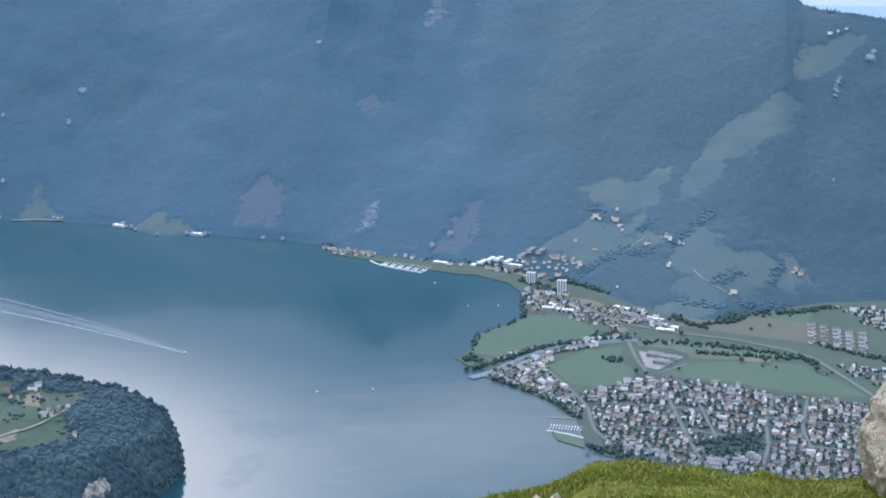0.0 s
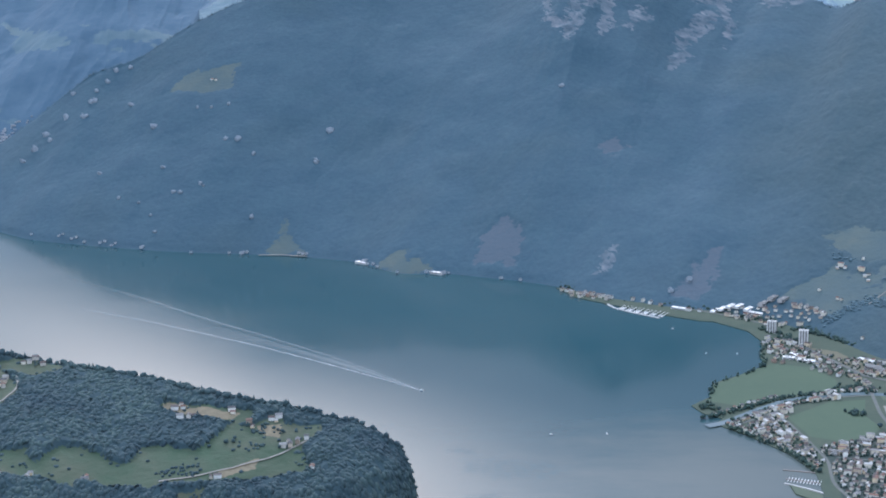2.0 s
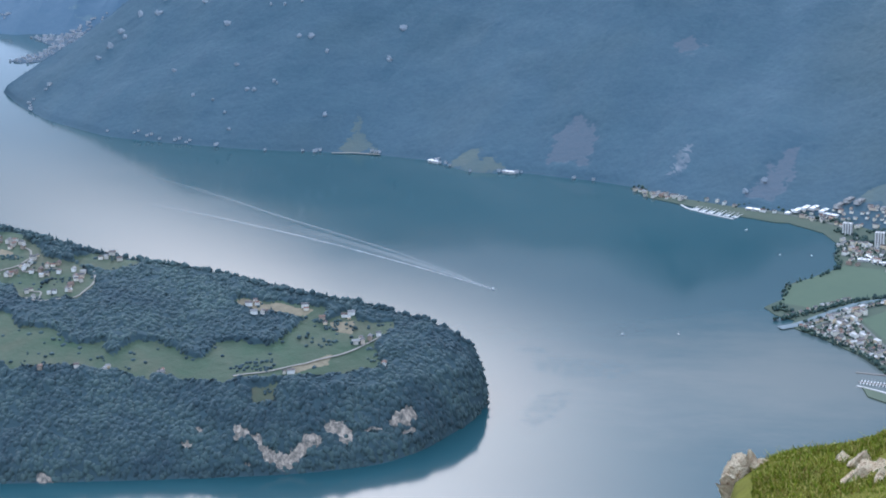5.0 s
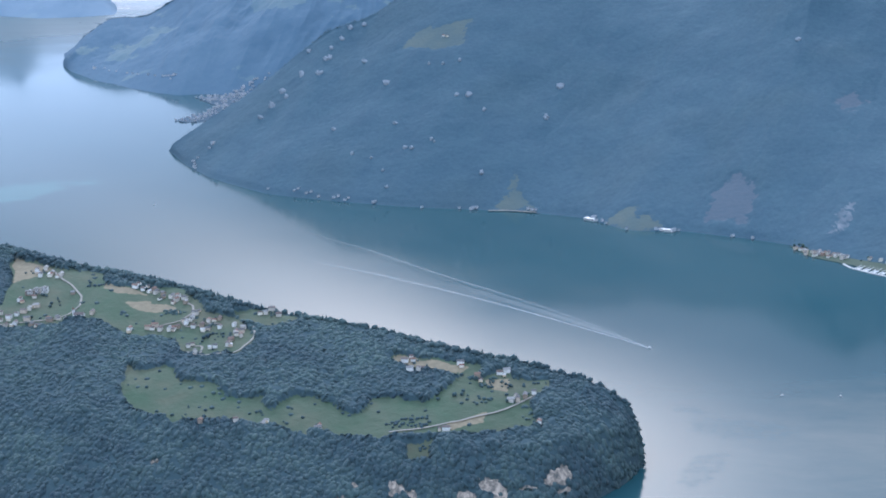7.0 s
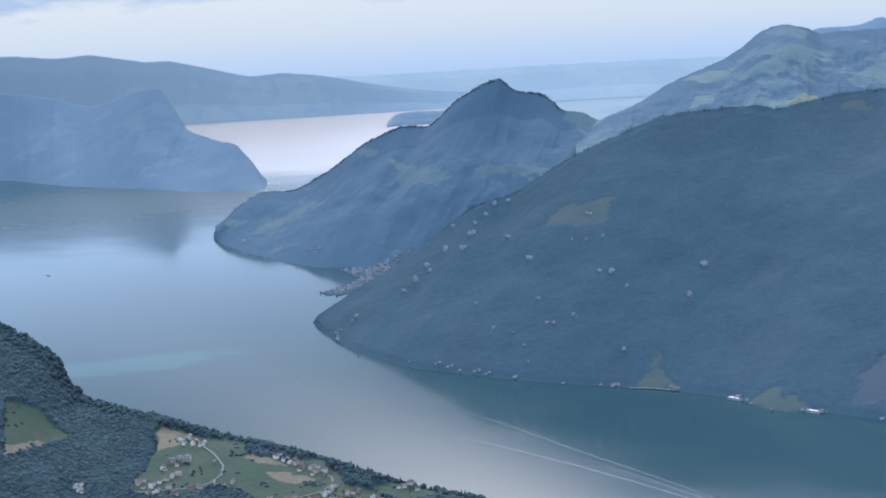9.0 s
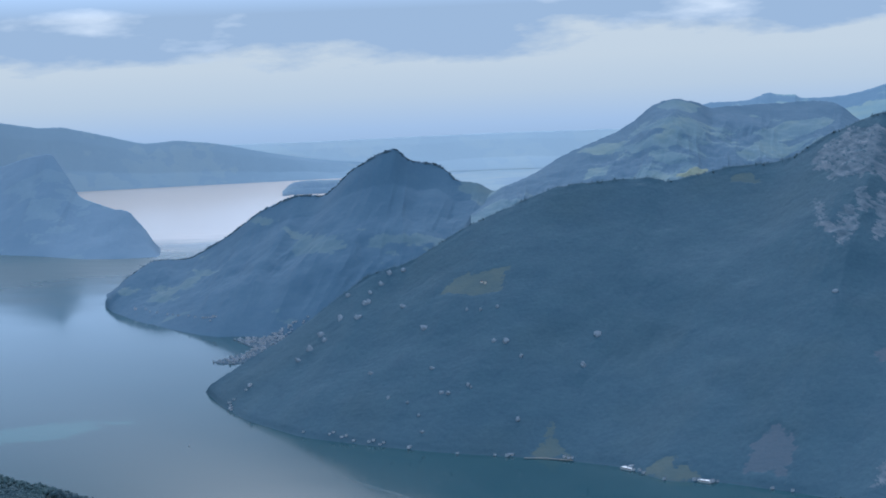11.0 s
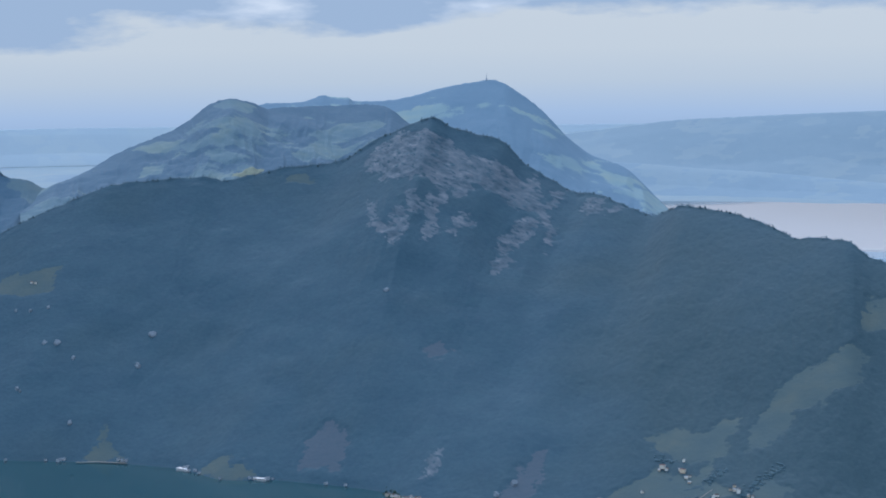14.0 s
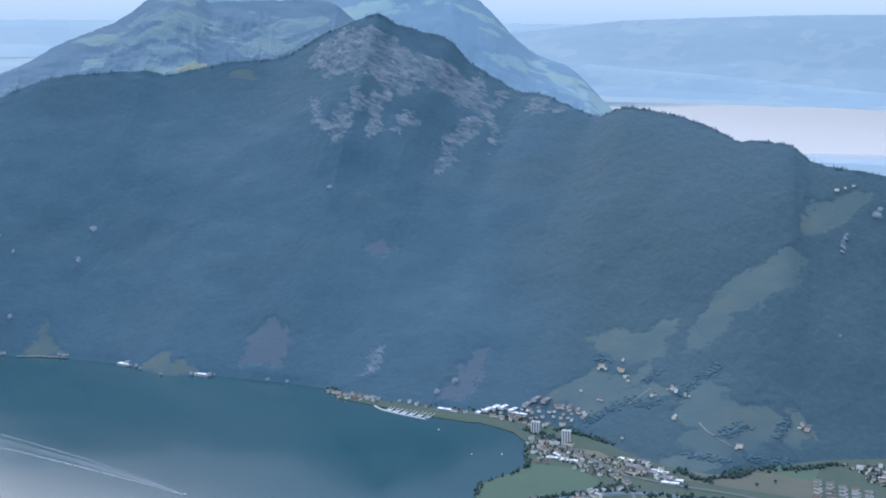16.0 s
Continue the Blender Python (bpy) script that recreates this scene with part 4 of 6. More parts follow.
# the lowlands and ridges beyond the mountains
def lowland(name, az0, az1, r0, r1, lift, seed, label, mat):
    na, nr = 90, 60
    a = np.radians(np.linspace(az0, az1, na))[:, None]
    r = np.linspace(r0, r1, nr)[None, :] * 1000
    X, Y = r * np.sin(a), r * np.cos(a)
    bay = 1 + 0.035 * fbm(X / r * 20000, Y / r * 20000, 2600, 4, seed + 5)      # an uneven shore
    X, Y = X * bay, Y * bay
    ring = np.minimum(1, np.minimum((r - r0 * 1000) / 1200, (r1 * 1000 - r) / 800 + 0 * r))
    Z = -6 + 9 * np.clip(ring * 6, 0, 1) + lift * np.clip(fbm(X, Y, 3500, 4, seed) + 0.35, 0, 2) * np.clip(ring, 0, 1) + 0 * a
    V = np.stack([X, Y, Z], 2).reshape(-1, 3) * K
    m = np.clip(fbm(X, Y, 900, 4, seed + 3) * 2 + 0.4, 0, 1)
    return tagged(new(name, mesh_np(name, V, grid_faces(na, nr), mat, attrs={"meadow": m, "rock": 0 * m, "bare": 0 * m})), label, "lowland", kind="structure")


def ridge(name, rows, thick, seed, label, mat, foot=0.0):
    crest = by_angle(rows)
    k = 1 - thick / np.hypot(crest[:, 0], crest[:, 1])[:, None]
    front = np.concatenate([crest[:, :2] * k, np.full((len(crest), 1), foot)], 1)
    back = np.concatenate([crest[:, :2] * (2 - k), np.full((len(crest), 1), -20.0)], 1)
    s = Slope(front, crest, back, [(0, 0), (0.4, 0.3), (0.8, 0.8), (1, 1)], 50, 25, 1200, seed, 200, 50)
    return s.build(name, mat, label, alps=0.3, category="ridge")


lowland("lowland_north", -21.0, 5.0, 15.2, 26.0, 110, 31, "hazy lowland with woods and fields", m_lowland_hazed)
lowland("lowland_east", 4.5, 34.0, 17.7, 24.3, 60, 33, "hazy lowland beyond the second lake", m_lowland_hazed)
lowland("lowland_shore", 12.2, 34.0, 9.0, 12.9, 20, 35, "hazy flat shore of the second lake", m_lowland_hazed)
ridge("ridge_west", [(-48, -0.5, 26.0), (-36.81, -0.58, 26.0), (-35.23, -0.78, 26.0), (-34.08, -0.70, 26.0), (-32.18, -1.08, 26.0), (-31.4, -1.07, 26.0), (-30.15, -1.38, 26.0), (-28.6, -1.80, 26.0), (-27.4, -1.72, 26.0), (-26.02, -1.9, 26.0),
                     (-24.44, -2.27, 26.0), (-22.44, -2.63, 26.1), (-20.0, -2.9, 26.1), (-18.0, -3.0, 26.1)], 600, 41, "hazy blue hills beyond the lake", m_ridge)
ridge("ridge_island", [(-23.85, -3.72, 22.4), (-23.5, -3.43, 22.6), (-22.89, -3.36, 22.6), (-22.0, -3.38, 22.6), (-21.2, -3.40, 22.7), (-19, -3.4, 22.8)], 500, 43, "low hazy wooded headland in the far lake", m_bluff)
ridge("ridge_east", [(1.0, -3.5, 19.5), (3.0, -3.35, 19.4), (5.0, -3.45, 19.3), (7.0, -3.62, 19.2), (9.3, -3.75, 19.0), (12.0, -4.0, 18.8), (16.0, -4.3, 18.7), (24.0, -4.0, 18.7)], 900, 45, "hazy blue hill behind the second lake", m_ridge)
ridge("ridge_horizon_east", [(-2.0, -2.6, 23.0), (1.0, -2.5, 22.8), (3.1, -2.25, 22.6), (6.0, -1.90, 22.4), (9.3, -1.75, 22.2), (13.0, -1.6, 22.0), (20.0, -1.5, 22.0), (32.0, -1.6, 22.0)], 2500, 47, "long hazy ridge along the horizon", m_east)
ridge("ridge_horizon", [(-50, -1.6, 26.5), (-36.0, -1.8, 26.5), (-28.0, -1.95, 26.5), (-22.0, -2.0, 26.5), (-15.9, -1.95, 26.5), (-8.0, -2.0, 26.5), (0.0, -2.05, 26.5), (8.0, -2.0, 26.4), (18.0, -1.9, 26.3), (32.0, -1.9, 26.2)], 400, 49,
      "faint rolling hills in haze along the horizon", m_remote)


# ---- the valley floor ----
def sheet(name, pts, z, mat, label, category, depth=0.0, kind="structure"):
    """A flat piece of land inside an outline on the map; depth: how far its edge goes down."""
    bm = bmesh.new()
    vs = [bm.verts.new(land(x, y, z)) for x, y in pts]
    f = bm.faces.new(vs)
    if f.normal.z < 0:
        f.normal_flip()
    f.normal_update()
    if f.normal.z < 0:
        bmesh.ops.reverse_faces(bm, faces=[f])
    if depth:
        low = [bm.verts.new(land(x, y, z - depth)) for x, y in pts]
        n = len(pts)
        for i in range(n):
            bm.faces.new((vs[i], vs[(i + 1) % n], low[(i + 1) % n], low[i]))
    bmesh.ops.triangulate(bm, faces=bm.faces[:])
    bmesh.ops.recalc_face_normals(bm, faces=bm.faces[:]) if depth else None
    me = bpy.data.meshes.new(name)
    bm.to_mesh(me)
    bm.free()
    me.materials.append(mat)
    return tagged(new(name, me), label, category, kind=kind)


def ribbon_mesh(name, pts, width, z, mat, steps=60, widths=None, attrs=False, ground=None):
    p = along(np.array(pts, float), steps)
    t = np.gradient(p, axis=0)
    t /= np.linalg.norm(t, axis=1)[:, None] + 1e-9
    nrm = np.stack([-t[:, 1], t[:, 0]], 1)
    w = np.full(steps, width / 2) if widths is None else np.interp(np.linspace(0, 1, steps), np.linspace(0, 1, len(widths)), widths) / 2
    cols = np.linspace(-1, 1, 5)
    P = p[:, None, :] + nrm[:, None, :] * (w[:, None] * cols[None, :])[:, :, None]
    Z = np.full(P.shape[:2], z, float) if ground is None else np.array([[ground.spot(a, b) + z for a, b in row] for row in P])
    if ground is not None:                     # graded: level across and smooth along
        zc = np.convolve(np.pad(Z.mean(1), 3, mode="edge"), np.ones(7) / 7, "valid")
        Z = np.maximum(Z * 0.35, 0) + (zc * 0.65)[:, None] + 0.6
    V = np.concatenate([P, Z[:, :, None]], 2).reshape(-1, 3) * K
    at = None
    if attrs:
        at = {"thick": (np.linspace(1, 0, steps)[:, None] ** 0.8 * (1 - cols[None, :] ** 2)) * attrs}
    return mesh_np(name, V, grid_faces(steps, 5)[:, ::-1], mat, attrs=at)


def road(name, pts, width, z, mat, label, category="road", ground=None):
    return tagged(new(name, ribbon_mesh(name, pts, width, z, mat, ground=ground)), label, category, kind="structure")


shore = [(-440, 5480), (-362, 5357), (-241, 5277), (-75, 5165), (60, 5090), (104, 5085), (211, 4981), (251, 4865), (235, 4716), (248, 4630), (193, 4549), (89, 4448), (78, 4321), (29, 4251),
         (60, 4190), (112, 4150), (95, 4110), (113, 4085), (170, 4030), (267, 3906), (304, 3830), (330, 3770), (335, 3700), (338, 3600), (380, 3530), (470, 3480), (560, 3300), (700, 3000), (900, 2600)]
sheet("ground", shore + [(3600, 2600), (3600, 5000), (2300, 4800), (1360, 4900), (800, 4750), (500, 5050), (250, 5250), (110, 5300), (-60, 5350), (-330, 5480)], 2.0, m_ground,
      "flat green valley floor between lake and mountain", "ground", 12.0)

F = [("field_shore", 0, [(88, 4426), (193, 4560), (266, 4645), (384, 4616), (442, 4504), (441, 4409), (281, 4346), (164, 4253), (77, 4291)], "lush green meadow on the lake shore"),
     ("field_middle", 0, [(285, 4172), (407, 4305), (507, 4330), (492, 4199), (525, 4104), (452, 3980), (336, 4025)], "lush green field beside the river"),
     ("field_long", 0, [(580, 4093), (668, 4167), (741, 4187), (984, 4152), (1100, 3892), (905, 3938), (758, 4020), (599, 4074)], "long green field behind the town"),
     ("field_strip", 1, [(546, 4393), (673, 4362), (966, 4225), (958, 4187), (729, 4207), (647, 4298), (555, 4332)], "narrow mown field beside the main road"),
     ]
F += [("field_foot", 3, [(702, 4660), (826, 4590), (1090, 4552), (1035, 4330), (843, 4425), (700, 4500)], "mown meadow at the foot of the mountain"),
     ("field_corner", 0, [(966, 4660), (1125, 4630), (1077, 4498), (961, 4580)], "green meadow at the foot of the mountain"),
     ("field_pale", 2, [(383, 4815), (470, 4775), (580, 4575), (525, 4550), (460, 4690)], "dry pale field between road and houses"),
     ("field_brown", 3, [(690, 4270), (760, 4240), (740, 4200), (680, 4222)], "brown ploughed strip of field"),
     ("field_straw", 2, [(830, 4215), (905, 4200), (900, 4170), (835, 4180)], "small straw-coloured field"),
     ("harbour_lawn", 1, [(262, 3690), (335, 3632), (334, 3580), (272, 3632)], "mown lawn on the harbour mole"),
     ("works_yard", 2, [(549, 4283), (669, 4229), (584, 4125), (552, 4150)], "pale gravel yard with halls")]
for i, (name, k, pts, label) in enumerate(F):
    sheet(name, pts, 2.1 + 0.05 * i if name != "harbour_lawn" else 3.0, m_yard if name == "works_yard" else m_field[k], label, "field", 4.0 if name == "harbour_lawn" else 0.0)

sheet("town_ground", [(345, 3931), (376, 3965), (523, 4062), (591, 4058), (754, 3992), (902, 3908), (1100, 3845), (1160, 3790), (1060, 3250), (700, 3150), (560, 3380), (430, 3520), (380, 3590), (372, 3776)], 2.65, m_town,
      "dark gardens and yards between the houses", "ground")
road("river", [(70, 4085), (109, 4110), (144, 4145), (210, 4225), (278, 4296), (345, 4337), (429, 4369), (512, 4385), (600, 4370), (760, 4320)], 26, 2.75, m_river, "straight grey-blue river between tree-lined banks", "river")
road("road_motorway", [(300, 4950), (381, 4803), (472, 4640), (529, 4537), (684, 4439), (837, 4369), (977, 4262), (1026, 4197), (1060, 4080), (1115, 3884), (1154, 3762), (1200, 3500)], 13, 3.6, m_road, "broad pale road curving round the fields")
for i, (pts, w) in enumerate([
        ([(525, 4526), (530, 4394), (534, 4221), (555, 4081), (580, 3928), (588, 3690), (599, 3494)], 10),
        ([(150, 4100), (245, 4200), (320, 4282), (428, 4345), (529, 4370)], 8),
        ([(278, 4150), (325, 4000), (366, 3855), (366, 3699), (419, 3553)], 9),
        ([(626, 4047), (653, 3925), (656, 3763), (660, 3600)], 8),
        ([(858, 3916), (801, 3738), (775, 3573), (738, 3455)], 9),
        ([(946, 3912), (879, 3678), (874, 3534)], 9),
        ([(380, 3880), (560, 3850), (800, 3760), (1040, 3690)], 7),
        ([(420, 3720), (590, 3690), (770, 3600), (960, 3540)], 7),
        ([(580, 4095), (670, 4170)], 9), ([(452, 3985), (535, 3995)], 6), ([(1051, 4343), (1180, 4240), (1290, 4180)], 8)]):
    road("street", pts, w, 2.9 + 0.05 * i, m_road, "worn grey asphalt street", "street")
road("shore_road", [(-440, 5487), (-250, 5385), (-60, 5270), (110, 5180), (260, 5070), (310, 4950)], 10, 3.0, m_road, "pale road along the lake shore")
for pts in ([(-1870, 3650), (-1842, 3622), (-1800, 3648), (-1760, 3650)], [(-1660, 3640), (-1638, 3600), (-1636, 3565), (-1646, 3515), (-1676, 3488), (-1725, 3466), (-1779, 3483)], [(-1742, 3475), (-1756, 3534), (-1803, 3537)],
            [(-2376, 3880), (-2330, 3835), (-2267, 3789), (-2203, 3728), (-2182, 3679), (-2189, 3627), (-2217, 3596), (-2298, 3580), (-2378, 3547)],
            [(-1908, 3751), (-1871, 3730), (-1855, 3695), (-1870, 3650), (-1902, 3630), (-1952, 3591)], [(-866, 3469), (-909, 3400), (-959, 3350), (-998, 3316), (-1036, 3286), (-1087, 3258), (-1165, 3232)], [(-2384, 3492), (-2409, 3465), (-2467, 3441), (-2526, 3419), (-2585, 3375), (-2656, 3346)]):
    road("lane", pts, 5.5, 1.2, m_yard, "narrow pale lane across the plateau", "lane", ground=spur)
for pts in ([(787, 4834), (805, 4780), (836, 4732), (871, 4700)], [(588, 5044), (628, 5076), (671, 5105)]):
    road("farm_track", pts, 4, 1.2, m_yard, "narrow pale farm track up the slope", "lane", ground=hill)
road("shore_lane", [(-1650, 5918), (-1560, 5925), (-1440, 5900)], 9, 4.0, m_yard, "pale strip of road along the shore", "lane")


# harbours
def slab(name, pts, width, mat, label, category, z=0.9, depth=4.0):
    p = np.array(pts, float)
    t = np.gradient(p, axis=0)
    t /= np.linalg.norm(t, axis=1)[:, None]
    nrm = np.stack([-t[:, 1], t[:, 0]], 1) * width / 2
    return sheet(name, [tuple(q) for q in np.concatenate([p + nrm, (p - nrm)[::-1]])], z, mat, label, category, depth, kind="")


slab("breakwater", [(-243, 5330), (-248, 5275), (-225, 5235), (-161, 5180), (-72, 5120)], 9, m_concrete, "pale curved stone breakwater round a marina", "breakwater", 1.6)
slab("breakwater", [(104, 5088), (40, 5180), (10, 5190)], 9, m_concrete, "straight pale stone breakwater on the shore", "breakwater", 1.6)
slab("breakwater", [(250, 3700), (300, 3672), (345, 3640)], 7, m_concrete, "stone mole beside the harbour lawn", "breakwater", 1.8)
slab("pier", [(252, 3789), (330, 3775)], 6, m_wood, "dark wooden landing pier", "pier", 1.5)
slab("pier", [(255, 3728), (345, 3705)], 5, m_wood, "long wooden boat pier", "pier", 1.5)
for i in range(6):
    slab("jetty", [(-205 + 27 * i, 5215 - 15 * i), (-182 + 27 * i, 5262 - 15 * i)], 4, m_white, "white floating jetty between moored boats", "jetty", 0.8, 1.5)


# ---- woods ----


def blob_template():
    bm = bmesh.new()
    bmesh.ops.create_icosphere(bm, subdivisions=1, radius=1.0)
    v = np.array([p.co[:] for p in bm.verts])
    f = np.array([[q.index for q in p.verts] for p in bm.faces])
    bm.free()
    return v, f


def cone_template():
    v, f = [], []
    for base, r, top in ((0.12, 1.0, 0.62), (0.42, 0.66, 1.0)):
        o = len(v)
        v += [(math.cos(i * math.tau / 6) * r, math.sin(i * math.tau / 6) * r, base + 0.05 * (i % 2)) for i in range(6)] + [(0, 0, top)]
        f += [(o + i, o + (i + 1) % 6, o + 6) for i in range(6)]
    return np.array(v), np.array(f)


BLOB, CONE = blob_template(), cone_template()


def dome_template():
    v, f = BLOB
    f = f[(v[f][:, :, 2] > -0.2).any(1)]
    k = np.unique(f)
    return v[k], np.searchsorted(k, f)


DOME = dome_template()


def crowns(name, places, mat, label, rng, wide, tall, firs=0.4, category="forest", sit=0.75, low=False):
    """Many crowns in one mesh: round ones, lobed at random, and pointed firs. places: n x 3 on the map, or n x 5 with the slope that they follow."""
    n = len(places)
    lean = places[:, 3:] if places.shape[1] == 5 else np.zeros((n, 2))
    fir = rng.random(n) < firs
    V, Fs, off = [], [], 0
    for which, (tv, tf) in ((~fir, DOME if low else BLOB), (fir, CONE)):
        p, g = places[which, :3], lean[which]
        k = len(p)
        if not k:
            continue
        s = rng.uniform(0.7, 1.35, k)
        a = rng.uniform(0, math.tau, k)
        jit = 1 + (rng.random((k, len(tv), 1)) - 0.5) * (0.25 if tf is CONE[1] else 0.45)
        q = tv[None] * jit
        c, sn = np.cos(a)[:, None], np.sin(a)[:, None]
        x, y = q[:, :, 0] * c - q[:, :, 1] * sn, q[:, :, 0] * sn + q[:, :, 1] * c
        if tf is not CONE[1]:
            w, h = wide * s, tall * 0.5 * s * rng.uniform(0.8, 1.2, k)
            z = q[:, :, 2] * h[:, None] + (h * sit)[:, None]
        else:
            w, h = wide * 0.62 * s, tall * 1.25 * s
            z = q[:, :, 2] * h[:, None]
        z = z + (x * g[:, :1] + y * g[:, 1:]) * w[:, None]
        P = np.stack([x * w[:, None] + p[:, :1], y * w[:, None] + p[:, 1:2], z + p[:, 2:]], 2)
        V.append(P.reshape(-1, 3))
        Fs.append((tf[None] + (np.arange(k) * len(tv))[:, None, None] + off).reshape(-1, 3))
        off += k * len(tv)
    return tagged(new(name, mesh_np(name, np.concatenate(V) * K, np.concatenate(Fs), mat, smooth=True)), label, category, kind="stuff")


def on_slope(s, n, rng, vmin=0.0, vmax=1.06, keep=None):
    """Random places on a mountainside, even by area, off its meadows, rocks and the water."""
    X, Y, Z = s.X, s.Y, s.Z
    area = np.abs((X[1:, :-1] - X[:-1, :-1]) * (Y[:-1, 1:] - Y[:-1, :-1]) - (X[:-1, 1:] - X[:-1, :-1]) * (Y[1:, :-1] - Y[:-1, :-1]))
    steep = np.abs(Z[:-1, 1:] - Z[:-1, :-1]) * np.hypot(X[1:, :-1] - X[:-1, :-1], Y[1:, :-1] - Y[:-1, :-1])
    w = area + 0.6 * steep
    v = s.v[None, :-1]
    bad = np.maximum(np.maximum(s.meadow, s.rock * 0.85), s.bare * 0.8)[:-1, :-1]
    w = w * ((v >= vmin) & (v <= vmax)) * (rng.random(w.shape) > np.clip((bad - 0.25) * 2.6, 0, 0.985)) * (Z[:-1, :-1] > 1.5)
    if keep is not None:
        w = w * keep(X[:-1, :-1], Y[:-1, :-1])
    k = rng.choice(w.size, n, p=(w / w.sum()).ravel())
    i, j = np.unravel_index(k, w.shape)
    a, b = rng.random(n), rng.random(n)

    def mixed(G):
        return G[i, j] * (1 - a) * (1 - b) + G[i + 1, j] * a * (1 - b) + G[i, j + 1] * (1 - a) * b + G[i + 1, j + 1] * a * b

    ux, uy, uz = (G[i + 1, j] - G[i, j] for G in (X, Y, Z))
    vx, vy, vz = (G[i, j + 1] - G[i, j] for G in (X, Y, Z))
    det = ux * vy - uy * vx
    det = np.where(np.abs(det) < 1, np.sign(det) + 1e-9, det)
    gx, gy = (uz * vy - vz * uy) / det, (ux * vz - vx * uz) / det
    return np.stack([mixed(X), mixed(Y), mixed(Z), np.clip(gx, -0.9, 0.9), np.clip(gy, -0.9, 0.9)], 1)


rng = np.random.default_rng(5)
crowns("forest_plateau", on_slope(spur, 38000, rng), m_trees_near, "dense dark mixed forest covering the plateau", rng, 6.0, 4.4, 0.015, sit=0.1, low=True)
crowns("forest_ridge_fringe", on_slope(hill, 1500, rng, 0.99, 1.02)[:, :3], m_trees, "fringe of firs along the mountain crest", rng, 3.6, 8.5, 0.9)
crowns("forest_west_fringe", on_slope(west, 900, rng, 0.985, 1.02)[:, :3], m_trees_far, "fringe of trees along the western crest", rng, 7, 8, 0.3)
crowns("forest_plateau_fringe", on_slope(spur, 1500, rng, 0.94, 1.02)[:, :3], m_trees_near, "row of trees along the plateau edge", rng, 7.0, 13, 0.06, sit=0.5)


def scatter_line(pts, n, spread, z=2.0):
    p = along(np.array(pts, float), n)
    return np.stack([p[:, 0] + rng.normal(0, spread, n), p[:, 1] + rng.normal(0, spread, n), np.full(n, z)], 1)


def inside(poly, x, y):
    c = False
    n = len(poly)
    for i in range(n):
        (x1, y1), (x2, y2) = poly[i], poly[(i + 1) % n]
        if (y1 > y) != (y2 > y) and x < (x2 - x1) * (y - y1) / (y2 - y1) + x1:
            c = not c
    return c


def scatter_in(poly, n, z=2.0):
    x0, x1 = min(p[0] for p in poly), max(p[0] for p in poly)
    y0, y1 = min(p[1] for p in poly), max(p[1] for p in poly)
    out = []
    while len(out) < n:
        x, y = rng.uniform(x0, x1), rng.uniform(y0, y1)
        if inside(poly, x, y):
            out.append((x, y, z))
    return np.array(out)


PARK = [(599, 3590), (700, 3640), (775, 3645), (760, 3560), (741, 3530), (628, 3510)]
plateau_trees = np.concatenate([scatter_in(q, n) for q, n in zip(spur_meadow[:6], (12, 4, 12, 4, 9, 3))] + [scatter_line(q, n, sp) for q, n, sp in (
    ([(-1150, 3262), (-1090, 3290)], 40, 14), ([(-1010, 3400), (-960, 3420)], 14, 12), ([(-860, 3372), (-800, 3400)], 36, 12), ([(-1010, 3480), (-900, 3500)], 20, 16), ([(-1520, 3260), (-1480, 3270)], 6, 8),
    ([(-2165, 3590), (-2120, 3560), (-2060, 3545)], 44, 12), ([(-1925, 3690), (-1885, 3690)], 26, 9), ([(-2215, 3790), (-2165, 3800)], 12, 7), ([(-1780, 3600), (-1690, 3590)], 16, 10), ([(-2440, 3850), (-2400, 3860)], 6, 6))])
plateau_trees[:, 2] = [spur.spot(x, y) - 1 for x, y, _ in plateau_trees]
crowns("plateau_trees", plateau_trees, m_trees_near, "single trees and clumps on the plateau meadows", rng, 4.4, 7, 0.06, "trees", sit=0.4)
valley_woods = [
    scatter_line([(60, 4150), (120, 4185), (190, 4245), (262, 4315), (340, 4357), (425, 4388)], 110, 5), scatter_line([(140, 4125), (215, 4205), (290, 4282), (350, 4315)], 45, 4),
    scatter_line([(80, 4260), (60, 4230), (110, 4210)], 25, 8), scatter_line([(430, 4400), (500, 4440), (540, 4400)], 60, 14),
    scatter_line([(560, 4360), (700, 4340), (820, 4300), (960, 4225), (1030, 4150)], 150, 8), scatter_line([(700, 4255), (830, 4235), (960, 4190)], 60, 7),
    scatter_line([(690, 4600), (720, 4530), (770, 4470)], 60, 9), scatter_in([(762, 4500), (867, 4526), (933, 4600), (900, 4640), (840, 4590)], 140),
    scatter_line([(933, 4600), (1080, 4620), (1180, 4660)], 90, 10), scatter_in([(330, 5000), (440, 4930), (520, 4830), (600, 4780), (560, 4900), (450, 5060)], 260),
]
